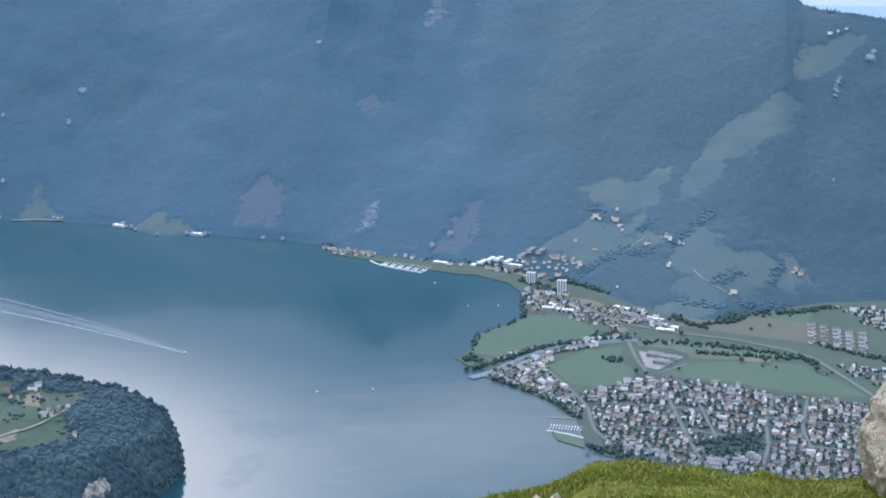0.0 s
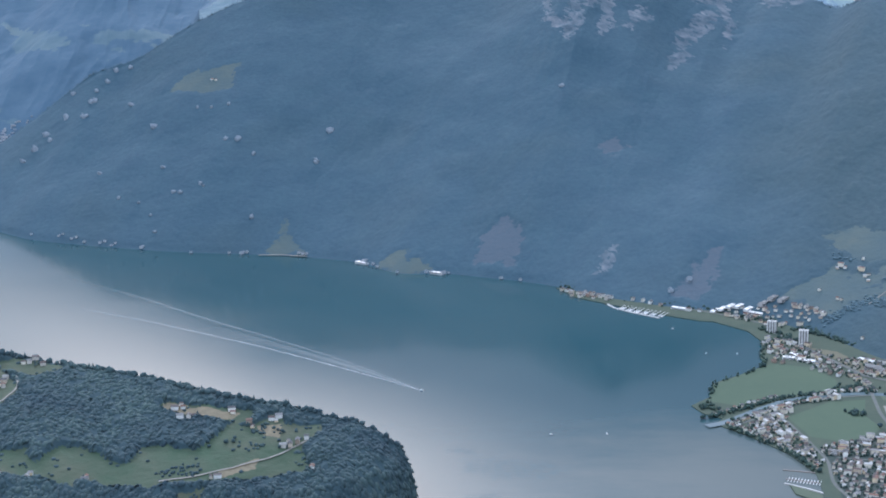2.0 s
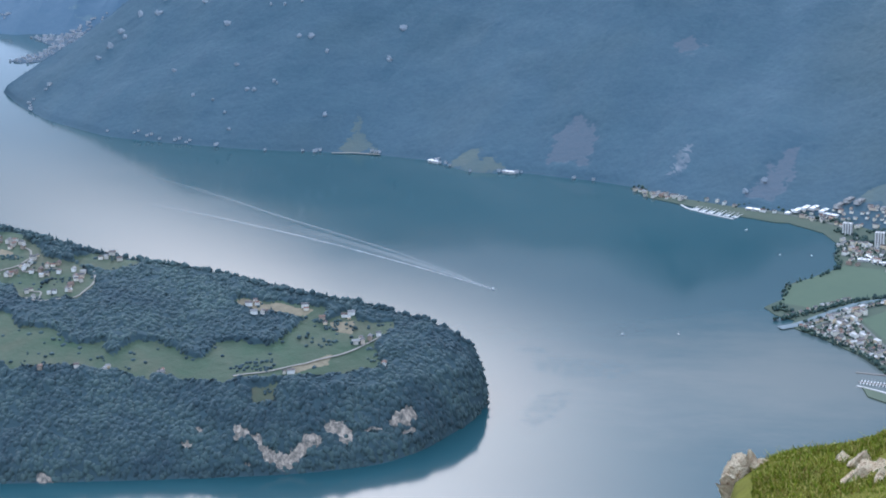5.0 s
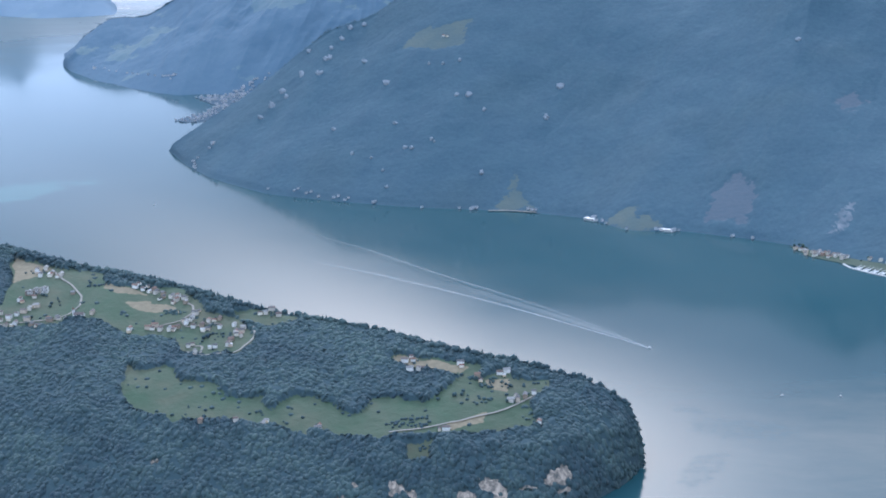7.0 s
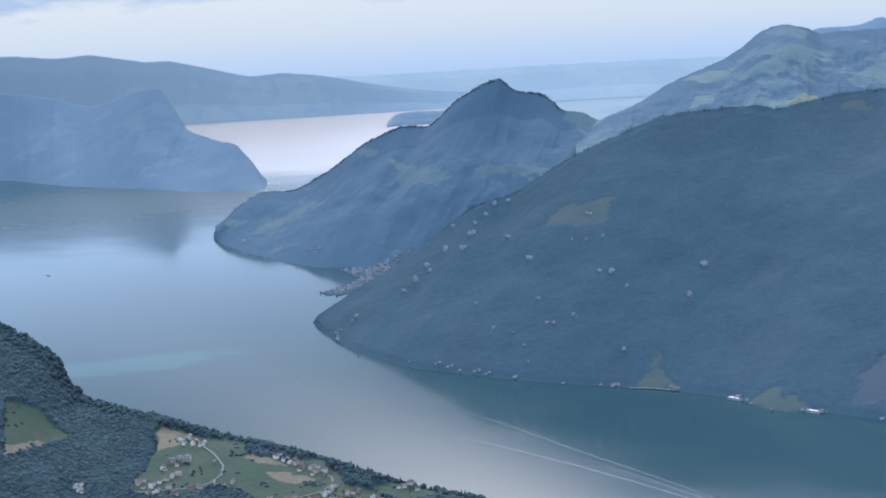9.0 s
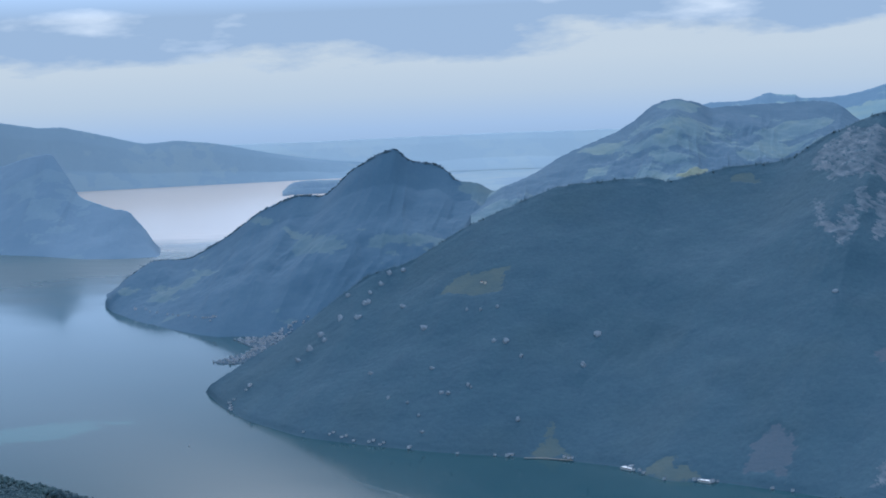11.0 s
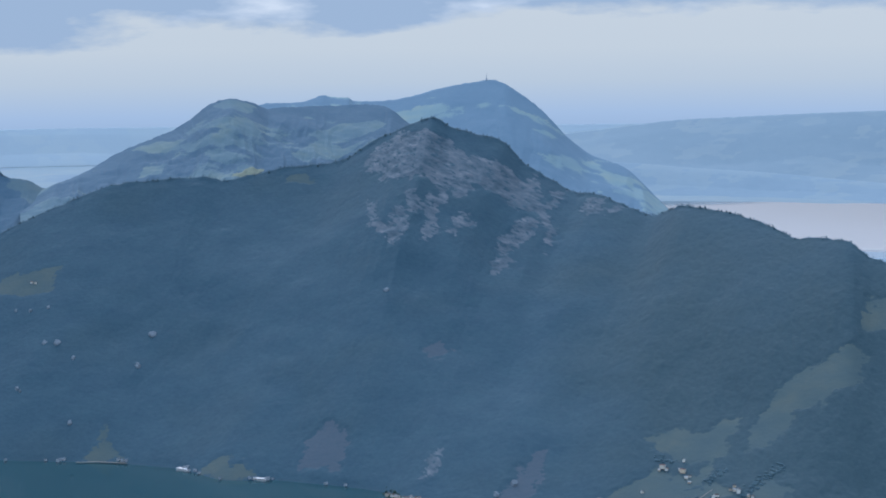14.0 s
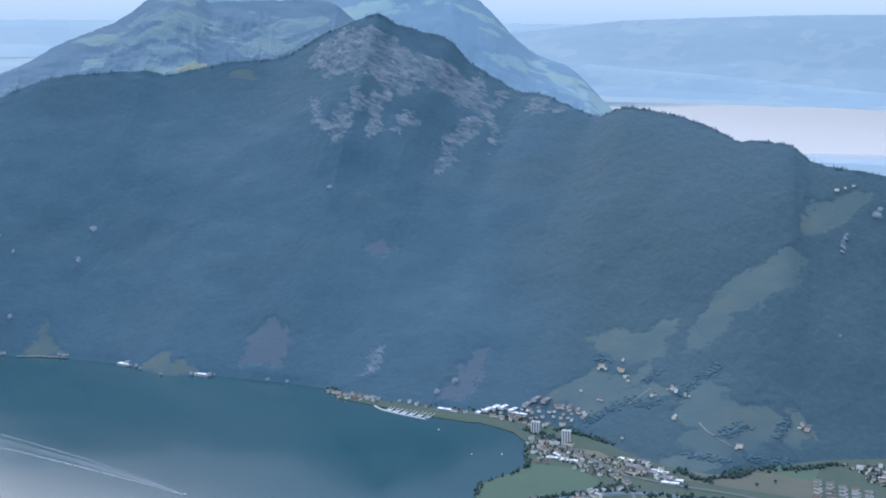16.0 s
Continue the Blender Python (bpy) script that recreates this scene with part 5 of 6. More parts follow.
valley_woods += [
    scatter_line([(1060, 4330), (1180, 4200), (1260, 4150)], 90, 8), scatter_in(PARK, 210), scatter_in([(350, 3570), (420, 3600), (440, 3540), (390, 3540)], 45),
    scatter_in([(440, 4230), (500, 4240), (490, 4190), (460, 4190)], 26), scatter_line([(-400, 5490), (-250, 5420), (-60, 5320), (110, 5250), (250, 5190), (420, 5100)], 520, 22), scatter_line([(150, 5160), (260, 5110), (330, 5040)], 60, 12), scatter_line([(255, 5010), (300, 4960), (350, 4900), (300, 4880)], 80, 12), scatter_line([(258, 4860), (242, 4716), (250, 4630), (195, 4552), (96, 4448), (84, 4325)], 46, 5), scatter_line([(120, 4082), (176, 4028), (272, 3906), (310, 3830), (336, 3770)], 60, 5), scatter_line([(345, 3600), (388, 3536), (476, 3490)], 30, 6)]
crowns("valley_woods", np.concatenate(valley_woods), m_garden, "dark trees and hedgerows along the river and in the park", rng, 4.6, 10, 0.12, "trees")


# hedges and copses across the meadows at the foot of the mountain
hedges = np.concatenate([scatter_line(q, n, sp) for q, n, sp in (
    ([(851, 4750), (890, 4789), (926, 4816)], 90, 13), ([(1022, 4774), (1046, 4836), (1074, 4880)], 70, 9), ([(456, 5019), (525, 5051), (608, 5075), (677, 4987)], 220, 15),
    ([(729, 4688), (797, 4640), (845, 4631)], 90, 9), ([(901, 4662), (974, 4653), (1055, 4682)], 100, 9), ([(656, 5153), (717, 5203)], 50, 8), ([(757, 4989), (808, 5074), (901, 5153)], 120, 10), ([(514, 5408), (566, 5349)], 20, 8))])
hedges[:, 2] = [hill.spot(x, y) - 1 for x, y, _ in hedges]
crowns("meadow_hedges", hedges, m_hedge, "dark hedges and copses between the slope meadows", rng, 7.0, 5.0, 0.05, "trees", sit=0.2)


# ---- buildings and boats ----
def part(name, bm, mat, parent, label=""):
    me = bpy.data.meshes.new(name)
    bm.to_mesh(me)
    bm.free()
    me.materials.append(mat)
    o = new(name, me)
    o.parent = parent
    return tagged(o, label) if label else o


def box(bm, x0, x1, y0, y1, z0, z1):
    v = [bm.verts.new((x * K, y * K, z * K)) for z in (z0, z1) for x, y in ((x0, y0), (x1, y0), (x1, y1), (x0, y1))]
    for a in ((3, 2, 1, 0), (4, 5, 6, 7), (0, 1, 5, 4), (1, 2, 6, 5), (2, 3, 7, 6), (3, 0, 4, 7)):
        bm.faces.new([v[i] for i in a])
    return v


def gable_walls(bm, w, d, h, r):
    """Four walls with gable ends; the ridge runs along x."""
    v = [bm.verts.new((x * K, y * K, z * K)) for x, y, z in (
        (-w, -d, -1.5), (w, -d, -1.5), (w, d, -1.5), (-w, d, -1.5), (-w, -d, h), (w, -d, h), (w, d, h), (-w, d, h), (-w, 0, h + r), (w, 0, h + r))]
    for a in ((0, 1, 5, 4), (2, 3, 7, 6), (1, 2, 6, 9, 5), (3, 0, 4, 8, 7)):
        bm.faces.new([v[i] for i in a])


def gable_roof(bm, w, d, h, r, over=0.9, thick=0.35):
    s = r / d
    W, D = w + over, d + over
    for side in (-1, 1):
        lo = h - s * over
        q = [(-W, side * D, lo), (W, side * D, lo), (W, 0, h + r), (-W, 0, h + r)]
        v = [bm.verts.new((x * K, y * K, (z + dz) * K)) for dz in (0.05, thick) for x, y, z in q]
        for a in ((3, 2, 1, 0), (4, 5, 6, 7), (0, 1, 5, 4), (1, 2, 6, 5), (2, 3, 7, 6), (3, 0, 4, 7)):
            bm.faces.new([v[i] for i in a])


def window_rows(ob, w, d, h, storeys):
    """One band of windows for each storey and side."""
    for k in range(storeys):
        z = 1.0 + k * (h - 0.4) / storeys
        for side in (-1, 1):
            bm = bmesh.new()
            y = side * (d + 0.06)
            box(bm, -w * 0.92, w * 0.92, y - 0.05, y + 0.05, z, z + 1.3)
            part("window_band", bm, m_glass, ob)


def house(w, d, h, r, label="plastered house with a pitched tiled roof", category="house", wall=None, roof=None):
    ob = tagged(new("house"), label, category, group="houses")
    bm = bmesh.new()
    gable_walls(bm, w, d, h, r)
    part("wall", bm, wall or m_wall, ob)
    bm = bmesh.new()
    gable_roof(bm, w, d, h, r)
    rf = part("roof", bm, roof or m_roof, ob)
    bm = bmesh.new()
    box(bm, w * 0.3, w * 0.3 + 0.9, 0.4, 1.3, h + r * 0.4, h + r + 0.9)
    part("chimney", bm, m_concrete, rf)
    return ob


def block(name, w, d, storeys, label, wall=None, category="building", balcony=True, roof=None):
    """A flat-roofed building with window rows, a roof edge and balcony slabs."""
    h = storeys * 2.9
    ob = tagged(new(name), label, category, group="blocks")
    bm = bmesh.new()
    box(bm, -w, w, -d, d, -1.5, h)
    part("wall", bm, wall or m_wall, ob)
    bm = bmesh.new()
    box(bm, -w - 0.4, w + 0.4, -d - 0.4, d + 0.4, h, h + 0.6)
    part("roof", bm, roof or m_flat_roof, ob)
    bm = bmesh.new()
    box(bm, -2.5, 2.0, -2, 2, h + 0.6, h + 3.0)
    part("roof_house", bm, m_concrete, ob)
    window_rows(ob, w, d, h, storeys)
    if balcony:
        for k in range(1, storeys):
            bm = bmesh.new()
            box(bm, -w * 0.55, w * 0.55, -d - 1.5, -d, k * 2.9 - 0.2, k * 2.9 + 0.9)
            part("balcony", bm, m_white, ob)
    return ob


rnd = random.Random(11)
STYLES = [house(5.5, 4.5, 6, 2.8), house(4.6, 4.2, 5.5, 2.6), house(7, 5, 7, 3), house(5.5, 5, 8, 2.5), house(8.5, 5, 8.5, 2.8), house(6, 4.5, 5, 3.2)]
BLOCKS = [block("apartment_block", 14, 6, 4, "pale flat-roofed apartment block with balconies"), block("apartment_block", 9, 7, 5, "compact flat-roofed apartment block with balconies"),
          block("apartment_block", 18, 6, 3, "long low flat-roofed apartment block")]
HALL = block("factory_hall", 22, 14, 3, "wide pale flat-roofed hall", m_concrete, "hall", False)
for o in (*STYLES, *BLOCKS, HALL):
    o.location = land(0, 2600, -60)          # patterns, moved to their own plots below
used_once = set()


def put(style, x, y, z, deg):
    """Set a building down on the map; the pattern itself takes the first plot."""
    m = pose(*land(x, y, z), 0, 0, deg)
    if style.name not in used_once:
        used_once.add(style.name)
        style.matrix_basis = m
        return style
    return copy_thing(style, m)


STREETS = [[(525, 4526), (530, 4394), (534, 4221), (555, 4081), (580, 3928), (588, 3690), (599, 3494)], [(278, 4150), (325, 4000), (366, 3855), (366, 3699), (419, 3553)], [(626, 4047), (653, 3925), (656, 3763), (660, 3600)],
           [(858, 3916), (801, 3738), (775, 3573), (738, 3455)], [(946, 3912), (879, 3678), (874, 3534)], [(380, 3880), (560, 3850), (800, 3760), (1040, 3690)], [(420, 3720), (590, 3690), (770, 3600), (960, 3540)],
           [(381, 4803), (472, 4640), (529, 4537), (684, 4439), (837, 4369), (977, 4262), (1060, 4080), (1115, 3884)]]


def street_gap(x, y):
    best = 1e9
    for s in STREETS:
        for (x1, y1), (x2, y2) in zip(s, s[1:]):
            t = max(0, min(1, ((x - x1) * (x2 - x1) + (y - y1) * (y2 - y1)) / ((x2 - x1) ** 2 + (y2 - y1) ** 2)))
            best = min(best, math.hypot(x - x1 - t * (x2 - x1), y - y1 - t * (y2 - y1)))
    return best


def plots(poly, pitch, deg, jitter=0.33):
    """Plots in rows within an outline, clear of the streets and the park."""
    c, s = math.cos(radians(deg)), math.sin(radians(deg))
    cx, cy = sum(p[0] for p in poly) / len(poly), sum(p[1] for p in poly) / len(poly)
    out = []
    for i in range(-40, 41):
        for j in range(-40, 41):
            u, v = (i + rnd.uniform(-jitter, jitter)) * pitch, (j + rnd.uniform(-jitter, jitter)) * pitch
            x, y = cx + u * c - v * s, cy + u * s + v * c
            if inside(poly, x, y) and not inside(PARK, x, y) and street_gap(x, y) > 9:
                out.append((x, y, deg))
    return out


T1 = [(340, 3931), (376, 3965), (523, 4060), (591, 4056), (754, 3990), (902, 3905), (1100, 3840), (1135, 3812), (1009, 3363), (786, 3371), (591, 3444), (430, 3542), (372, 3590), (375, 3776)]
T2 = [(112, 4100), (175, 4036), (262, 3922), (312, 3842), (338, 3778), (372, 3776), (345, 3931), (319, 4004), (285, 4172), (300, 4250), (258, 4190), (160, 4110)]
T3 = [(264, 4908), (384, 4839), (478, 4697), (552, 4734), (667, 4557), (671, 4466), (529, 4537), (445, 4541), (370, 4657), (262, 4680)]
T4 = [(140, 5220), (223, 5200), (409, 5120), (458, 5051), (434, 5007), (262, 5050), (150, 5124)]
T6 = [(1173, 4670), (1362, 4640), (1295, 4408), (1252, 4463)]
T7 = [(1075, 4165), (1210, 4096), (1166, 3946), (1107, 4043)]
T9 = [(-407, 5441), (-245, 5372), (-243, 5321), (-382, 5365)]
single, rest = [], []
for poly, pitch, deg in ((T2, 18, 32), (T3, 24, -32), (T4, 26, -28), (T6, 25, -20), (T7, 23, -20), (T9, 24, -28)):
    for x, y, a in plots(poly, pitch, deg):
        if rnd.random() < 0.85:
            (single if poly is T9 else rest).append((x, y, a))
for x, y, a in plots(T1, 21.0, -14):
    (single if y < 3560 and len(single) < 110 else rest).append((x, y, a))


for pts, n in (([(128, 4098), (232, 4208), (318, 4288), (430, 4338)], 26), ([(92, 4172), (185, 4268), (262, 4336)], 11), ([(372, 4352), (440, 4392), (520, 4410)], 8), ([(452, 4600), (520, 4470), (540, 4400)], 9)):
    rest += [(x, y, 38) for x, y in along(pts, n)]           # rows along the river and the road


def turn(a):
    return a + rnd.choice((0, 90)) + rnd.uniform(-6, 6)


for n, (x, y, a) in enumerate(single):
    r = rnd.random()
    z = max(2.0, hill.spot(x, y)) if y > 4660 else 2.0
    put(BLOCKS[rnd.randrange(3)] if r < 0.06 else STYLES[rnd.randrange(6)], x, y, z, turn(a))


def house_rows(name, spots, label, ground=None, tones=None):
    """Houses past counting, as one piece of town: walls and roofs with their own tones."""
    V, Fq, M = [], [], []
    for x, y, a in spots:
        big = rnd.random()
        w, d, h, r = ((rnd.uniform(3.9, 6.2), rnd.uniform(3.5, 4.9), rnd.uniform(5, 8.5), rnd.uniform(1.9, 3.2)) if big > 0.2 else
                      (rnd.uniform(8.5, 10.5), rnd.uniform(5.5, 6.5), rnd.uniform(9, 14), rnd.uniform(0.4, 2.5)))
        th = radians(turn(a))
        zg = max(2.0, (ground or hill).spot(x, y)) if ground or y >= 4600 else 2.0
        c, s = math.cos(th), math.sin(th)

        def add(quads, mat):
            for q in quads:
                o = len(V)
                V.extend((x + px * c - py * s, y + px * s + py * c, zg + pz) for px, py, pz in q)
                Fq.append((o, o + 1, o + 2, o + 3))
                M.append(mat)

        A = [(-w, -d), (w, -d), (w, d), (-w, d)]
        add([[(*A[i], 0), (*A[(i + 1) % 4], 0), (*A[(i + 1) % 4], h), (*A[i], h)] for i in range(4)], 0)
        add([[(-w, -d, h), (-w, d, h), (-w, 0, h + r), (-w, 0, h + r - 0.01)], [(w, -d, h), (w, d, h), (w, 0, h + r), (w, 0, h + r - 0.01)]], 0)
        W, D, lo = w + 0.9, d + 0.9, h - r / d * 0.9
        add([[(-W, -D, lo), (W, -D, lo), (W, 0, h + r + 0.1), (-W, 0, h + r + 0.1)], [(W, D, lo), (-W, D, lo), (-W, 0, h + r + 0.1), (W, 0, h + r + 0.1)]], 1)
    me = mesh_np(name, np.array(V) * K, np.array(Fq), None, smooth=False)
    for m in tones or (m_walls_all, m_roofs_all):
        me.materials.append(m)
    me.polygons.foreach_set("material_index", np.array(M, dtype=np.int32))
    return tagged(new(name, me), label, "houses", kind="stuff")


house_rows("town_houses", rest, "close rows of pale houses with brown and grey roofs")

# taller blocks in the town and rows of terraced houses
for k, x, y, a in ((0, 470, 3985, -14), (0, 520, 3950, 76), (1, 560, 4000, -14), (0, 700, 3950, -14), (0, 745, 3905, -14), (0, 660, 3870, -14), (0, 750, 3850, -14), (2, 830, 3900, -14), (1, 545, 3900, -14),
                   (0, 845, 3740, 78), (0, 885, 3735, 78), (1, 905, 3690, -14), (2, 690, 3480, -14), (1, 720, 3500, -14), (0, 640, 3470, -14), (2, 500, 3540, -20), (1, 410, 3960, -14), (0, 385, 3900, -14)):
    put(BLOCKS[k], x, y, 2.0, a)
for i in range(5):
    for j in range(6):
        x, y = 1082 + 31 * i - 7 * j, 4490 - 25 * i - 32 * j
        put(STYLES[2], x, y, 2.0, -38)
        put(STYLES[1], x + 13, y + 10, 2.0, 52)
for x, y, a in ((590, 4240, -25), (625, 4215, -25), (600, 4180, -25), (600, 4560, -32), (650, 4500, -32), (560, 4610, -32), (980, 3480, -14)):
    put(HALL, x, y, 2.0, a)
SHED = block("warehouse", 26, 8, 2, "long low works hall with a white roof", m_white, "hall", False, m_white)
GREY_SHED = block("warehouse", 24, 9, 3, "long works hall with a dark grey roof", m_concrete, "hall", False)
for x, y, a, shed in ((112, 5205, 62, SHED), (138, 5212, 62, SHED), (164, 5216, 62, SHED), (192, 5208, 60, SHED), (222, 5180, 58, SHED), (268, 5192, 60, GREY_SHED), (300, 5214, 60, GREY_SHED), (332, 5192, 58, GREY_SHED), (240, 5150, -30, SHED),
                      (329, 4694, -14, SHED), (371, 4669, -20, SHED), (345, 4720, -60, SHED), (585, 4579, -32, GREY_SHED), (634, 4565, -32, SHED), (666, 4488, -20, SHED), (650, 4462, -20, SHED), (546, 4683, -40, SHED), (-8, 5226, -25, SHED)):
    put(shed, x, y, max(2.0, hill.spot(x, y)), a)
for x, y in ((365, 5150), (385, 5140), (402, 5125), (418, 5112), (430, 5095), (445, 5075), (-386, 5420), (-400, 5432), (-418, 5449), (-344, 5396), (-318, 5388), (-284, 5376), (-240, 5352), (-165, 5323), (-130, 5306), (-105, 5288), (-70, 5262), (24, 5208), (60, 5200),
             (217, 5114), (180, 5130), (275, 4657), (300, 4650), (382, 4597), (405, 4575), (430, 4556), (419, 4621), (453, 4538), (364, 4800), (317, 4771), (300, 4790), (269, 4864), (255, 4840), (340, 4760)):
    put(STYLES[rnd.choice((0, 2, 3, 4, 4))], x, y, max(2.0, hill.spot(x, y)), turn(-28))


def tower(storeys, label):
    """A tall apartment house: two shafts with balcony stacks and window columns between."""
    h, w, d = storeys * 3.0, 14.0, 9.0
    ob = tagged(new("apartment_tower"), label, "tower block", group="tower blocks")
    bm = bmesh.new()
    box(bm, -w, w, -d, d, -1.5, h)
    part("wall", bm, m_concrete, ob)
    for x in (-12.0, -4.0, 4.0, 12.0):
        bm = bmesh.new()
        box(bm, x - 1.6, x + 1.6, -d - 1.2, -d + 0.05, 0, h + 1)
        part("pier", bm, m_white, ob)
    for k in range(storeys):
        for x in (-8.0, 0.0, 8.0):
            bm = bmesh.new()
            box(bm, x - 2.2, x + 2.2, -d - 0.08, -d + 0.1, k * 3 + 0.9, k * 3 + 2.4)
            part("window", bm, m_glass, ob)
    bm = bmesh.new()
    box(bm, -w - 0.3, w + 0.3, -d - 0.3, d + 0.3, h, h + 0.7)
    box(bm, -3, 3, -3, 3, h + 0.7, h + 3.5)
    part("roof", bm, m_concrete, ob)
    return ob


tower(16, "tall pale apartment tower with dark window columns").matrix_basis = pose(*land(374, 4838, 2), 0, 0, -10)
tower(12, "shorter pale apartment tower beside the lake").matrix_basis = pose(*land(285, 4975, 2), 0, 0, -18)


# the village on the plateau, farms and shore houses
def village(spots, deg):
    for x, y in spots:
        put(STYLES[rnd.choice((0, 2, 3, 4, 4))], x, y, spur.spot(x, y) + 0.5, turn(deg))
        if rnd.random() < 0.6:                                # a barn or a smaller house beside it
            a, r = rnd.uniform(0, math.tau), rnd.uniform(12, 17)
            barns.append((x + r * math.cos(a), y + r * math.sin(a), deg))


barns = []
# clusters of houses along the lanes of the plateau
village([(-2418, 3867), (-2398, 3882), (-2363, 3856), (-2329, 3845), (-2392, 3839), (-2375, 3693), (-2340, 3712), (-2236, 3740)], 15)
village([(-2326, 3628), (-2319, 3648), (-2307, 3665), (-2338, 3612), (-2353, 3597), (-2391, 3590), (-2388, 3608), (-2368, 3577), (-2318, 3569), (-2296, 3592), (-2267, 3564), (-2240, 3556), (-2225, 3588), (-2210, 3604), (-2181, 3596), (-2371, 3538), (-2341, 3556), (-2120, 3632)], 10)
village([(-2075, 3800), (-2048, 3793), (-2020, 3801), (-2006, 3786), (-1983, 3782), (-1975, 3766), (-1952, 3771), (-1935, 3776), (-1930, 3752), (-1911, 3764), (-1898, 3742), (-1846, 3690)], -12)
village([(-1985, 3580), (-1941, 3600), (-1929, 3616), (-1908, 3602), (-1883, 3606), (-1864, 3619), (-1850, 3640), (-1825, 3628), (-1804, 3638), (-1780, 3620), (-1795, 3660), (-1768, 3672), (-1750, 3630), (-1714, 3642), (-1685, 3634), (-1845, 3668)], 8)
village([(-1690, 3566), (-1672, 3588), (-1682, 3612), (-1794, 3528), (-1763, 3500), (-1720, 3530), (-1690, 3540), (-1656, 3719), (-1645, 3735), (-1617, 3713)], 20)
village([(-2604, 3402), (-2588, 3394), (-2551, 3528), (-2533, 3520), (-2570, 3383), (-2425, 3337), (-2408, 3366), (-2361, 3335), (-2314, 3330), (-2344, 3345), (-2487, 3355), (-2479, 3450)], 15)
village([(-1606, 3181), (-1528, 3208), (-1464, 3217), (-1332, 3230), (-1212, 3530), (-1193, 3537), (-1072, 3539), (-1186, 3488), (-1164, 3488), (-1017, 3492), (-971, 3528), (-957, 3542), (-917, 3421), (-903, 3430), (-890, 3450), (-873, 3469), (-1031, 3263), (-832, 3344)], 12)
house_rows("plateau_barns", barns, "pale and brown barns and small houses beside the plateau houses", spur, (m_walls_all, m_roofs_all))
# hamlets on the shore below the mountain, and farms on its slopes
hamlets = [(x, y, -35) for x, y in ((-1485, 5928), (-1467, 5920), (-1452, 5918), (-1228, 5825), (-1200, 5815), (-1186, 5790), (-1160, 5775), (-1141, 5752), (-1049, 5672), (-938, 5668), (-920, 5672), (-873, 5658), (-855, 5668), (-652, 5600), (-578, 5576))]
hamlets += [(x, y, -15) for x, y in ((-2694, 6187), (-2556, 6143), (-2540, 6150), (-2490, 6115), (-2470, 6118), (-2425, 6086), (-2349, 6065), (-2330, 6070), (-2293, 6044), (-2280, 6052), (-2153, 6010), (-1930, 5950), (-1773, 5948), (-1718, 5940), (-1700, 5948), (-3290, 6700), (-3278, 6690), (-3265, 6665), (-3252, 6640), (-3240, 6620), (-3262, 6700), (-3215, 6735), (-3205, 6760))]
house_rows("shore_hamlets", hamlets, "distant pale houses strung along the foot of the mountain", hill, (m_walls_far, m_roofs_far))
for x, y, a in ((-1212, 5806, -30), (-900, 5664, -20)):
    put(SHED, x, y, max(2.0, hill.spot(x, y)), a)
house_rows("slope_farms", [(x, y, -20) for x, y in ((516, 5322), (528, 5330), (540, 5312), (590, 5267), (582, 5280), (596, 5224), (608, 5230), (603, 5191), (511, 5117), (500, 5128), (450, 5212), (664, 5047), (676, 5055), (721, 5071), (732, 5056), (742, 5033), (735, 5078),
         (780, 4989), (768, 4998), (717, 4884), (1107, 4848), (1128, 4840), (1118, 4860), (552, 4850), (881, 4694), (893, 4702), (1470, 6010), (1500, 6005), (1530, 6000),
         (-2120, 7010), (-2100, 7000), (600, 5330))], "scattered pale farmhouses on the slope meadows", hill, (m_walls_all, m_roofs_all))
# the church and the white hotel of the village


def church():
    ob = tagged(new("church"), "pale yellow village church with a square tower", "church")
    bm = bmesh.new()
    gable_walls(bm, 13, 6, 10, 5)
    part("nave", bm, m_white, ob)
    bm = bmesh.new()
    gable_roof(bm, 13, 6, 10, 5)
    part("roof", bm, m_roof, ob)
    bm = bmesh.new()
    box(bm, -17, -12.5, -2.5, 2.5, -2, 22)
    t = part("tower", bm, m_white, ob)
    bm = bmesh.new()
    v = [bm.verts.new((x * K, y * K, 22 * K)) for x, y in ((-17.4, -2.9), (-12.1, -2.9), (-12.1, 2.9), (-17.4, 2.9))]
    p = bm.verts.new((-14.75 * K, 0, 33 * K))
    for i in range(4):
        bm.faces.new((v[i], v[(i + 1) % 4], p))
    part("spire", bm, m_roof, t)
    return ob


church().matrix_basis = pose(*land(-2146, 3608, spur.spot(-2146, 3608)), 0, 0, 10)
for x, y, k in ((-2345, 3738, 1), (-2325, 3745, 1), (-2362, 3730, 0)):
    put(BLOCKS[k], x, y, spur.spot(x, y) + 0.5, 15)

# the town on the far bay and the hamlets of its shore
BAY = [(-3925, 7830), (-3840, 7765), (-3740, 7800), (-3700, 8142), (-3740, 8500), (-3790, 8860), (-3938, 8785), (-3965, 8660), (-4085, 8575), (-4165, 8580), (-4085, 8500), (-3945, 8335), (-3875, 8290), (-3862, 8120), (-3890, 7990)]
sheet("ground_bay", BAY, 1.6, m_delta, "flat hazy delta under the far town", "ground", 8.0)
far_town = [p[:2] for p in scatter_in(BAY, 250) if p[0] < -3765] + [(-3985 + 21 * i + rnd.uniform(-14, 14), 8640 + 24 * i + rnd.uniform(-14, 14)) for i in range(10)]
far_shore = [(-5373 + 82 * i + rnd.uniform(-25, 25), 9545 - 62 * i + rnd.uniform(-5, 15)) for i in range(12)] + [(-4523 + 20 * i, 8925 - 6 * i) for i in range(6)]
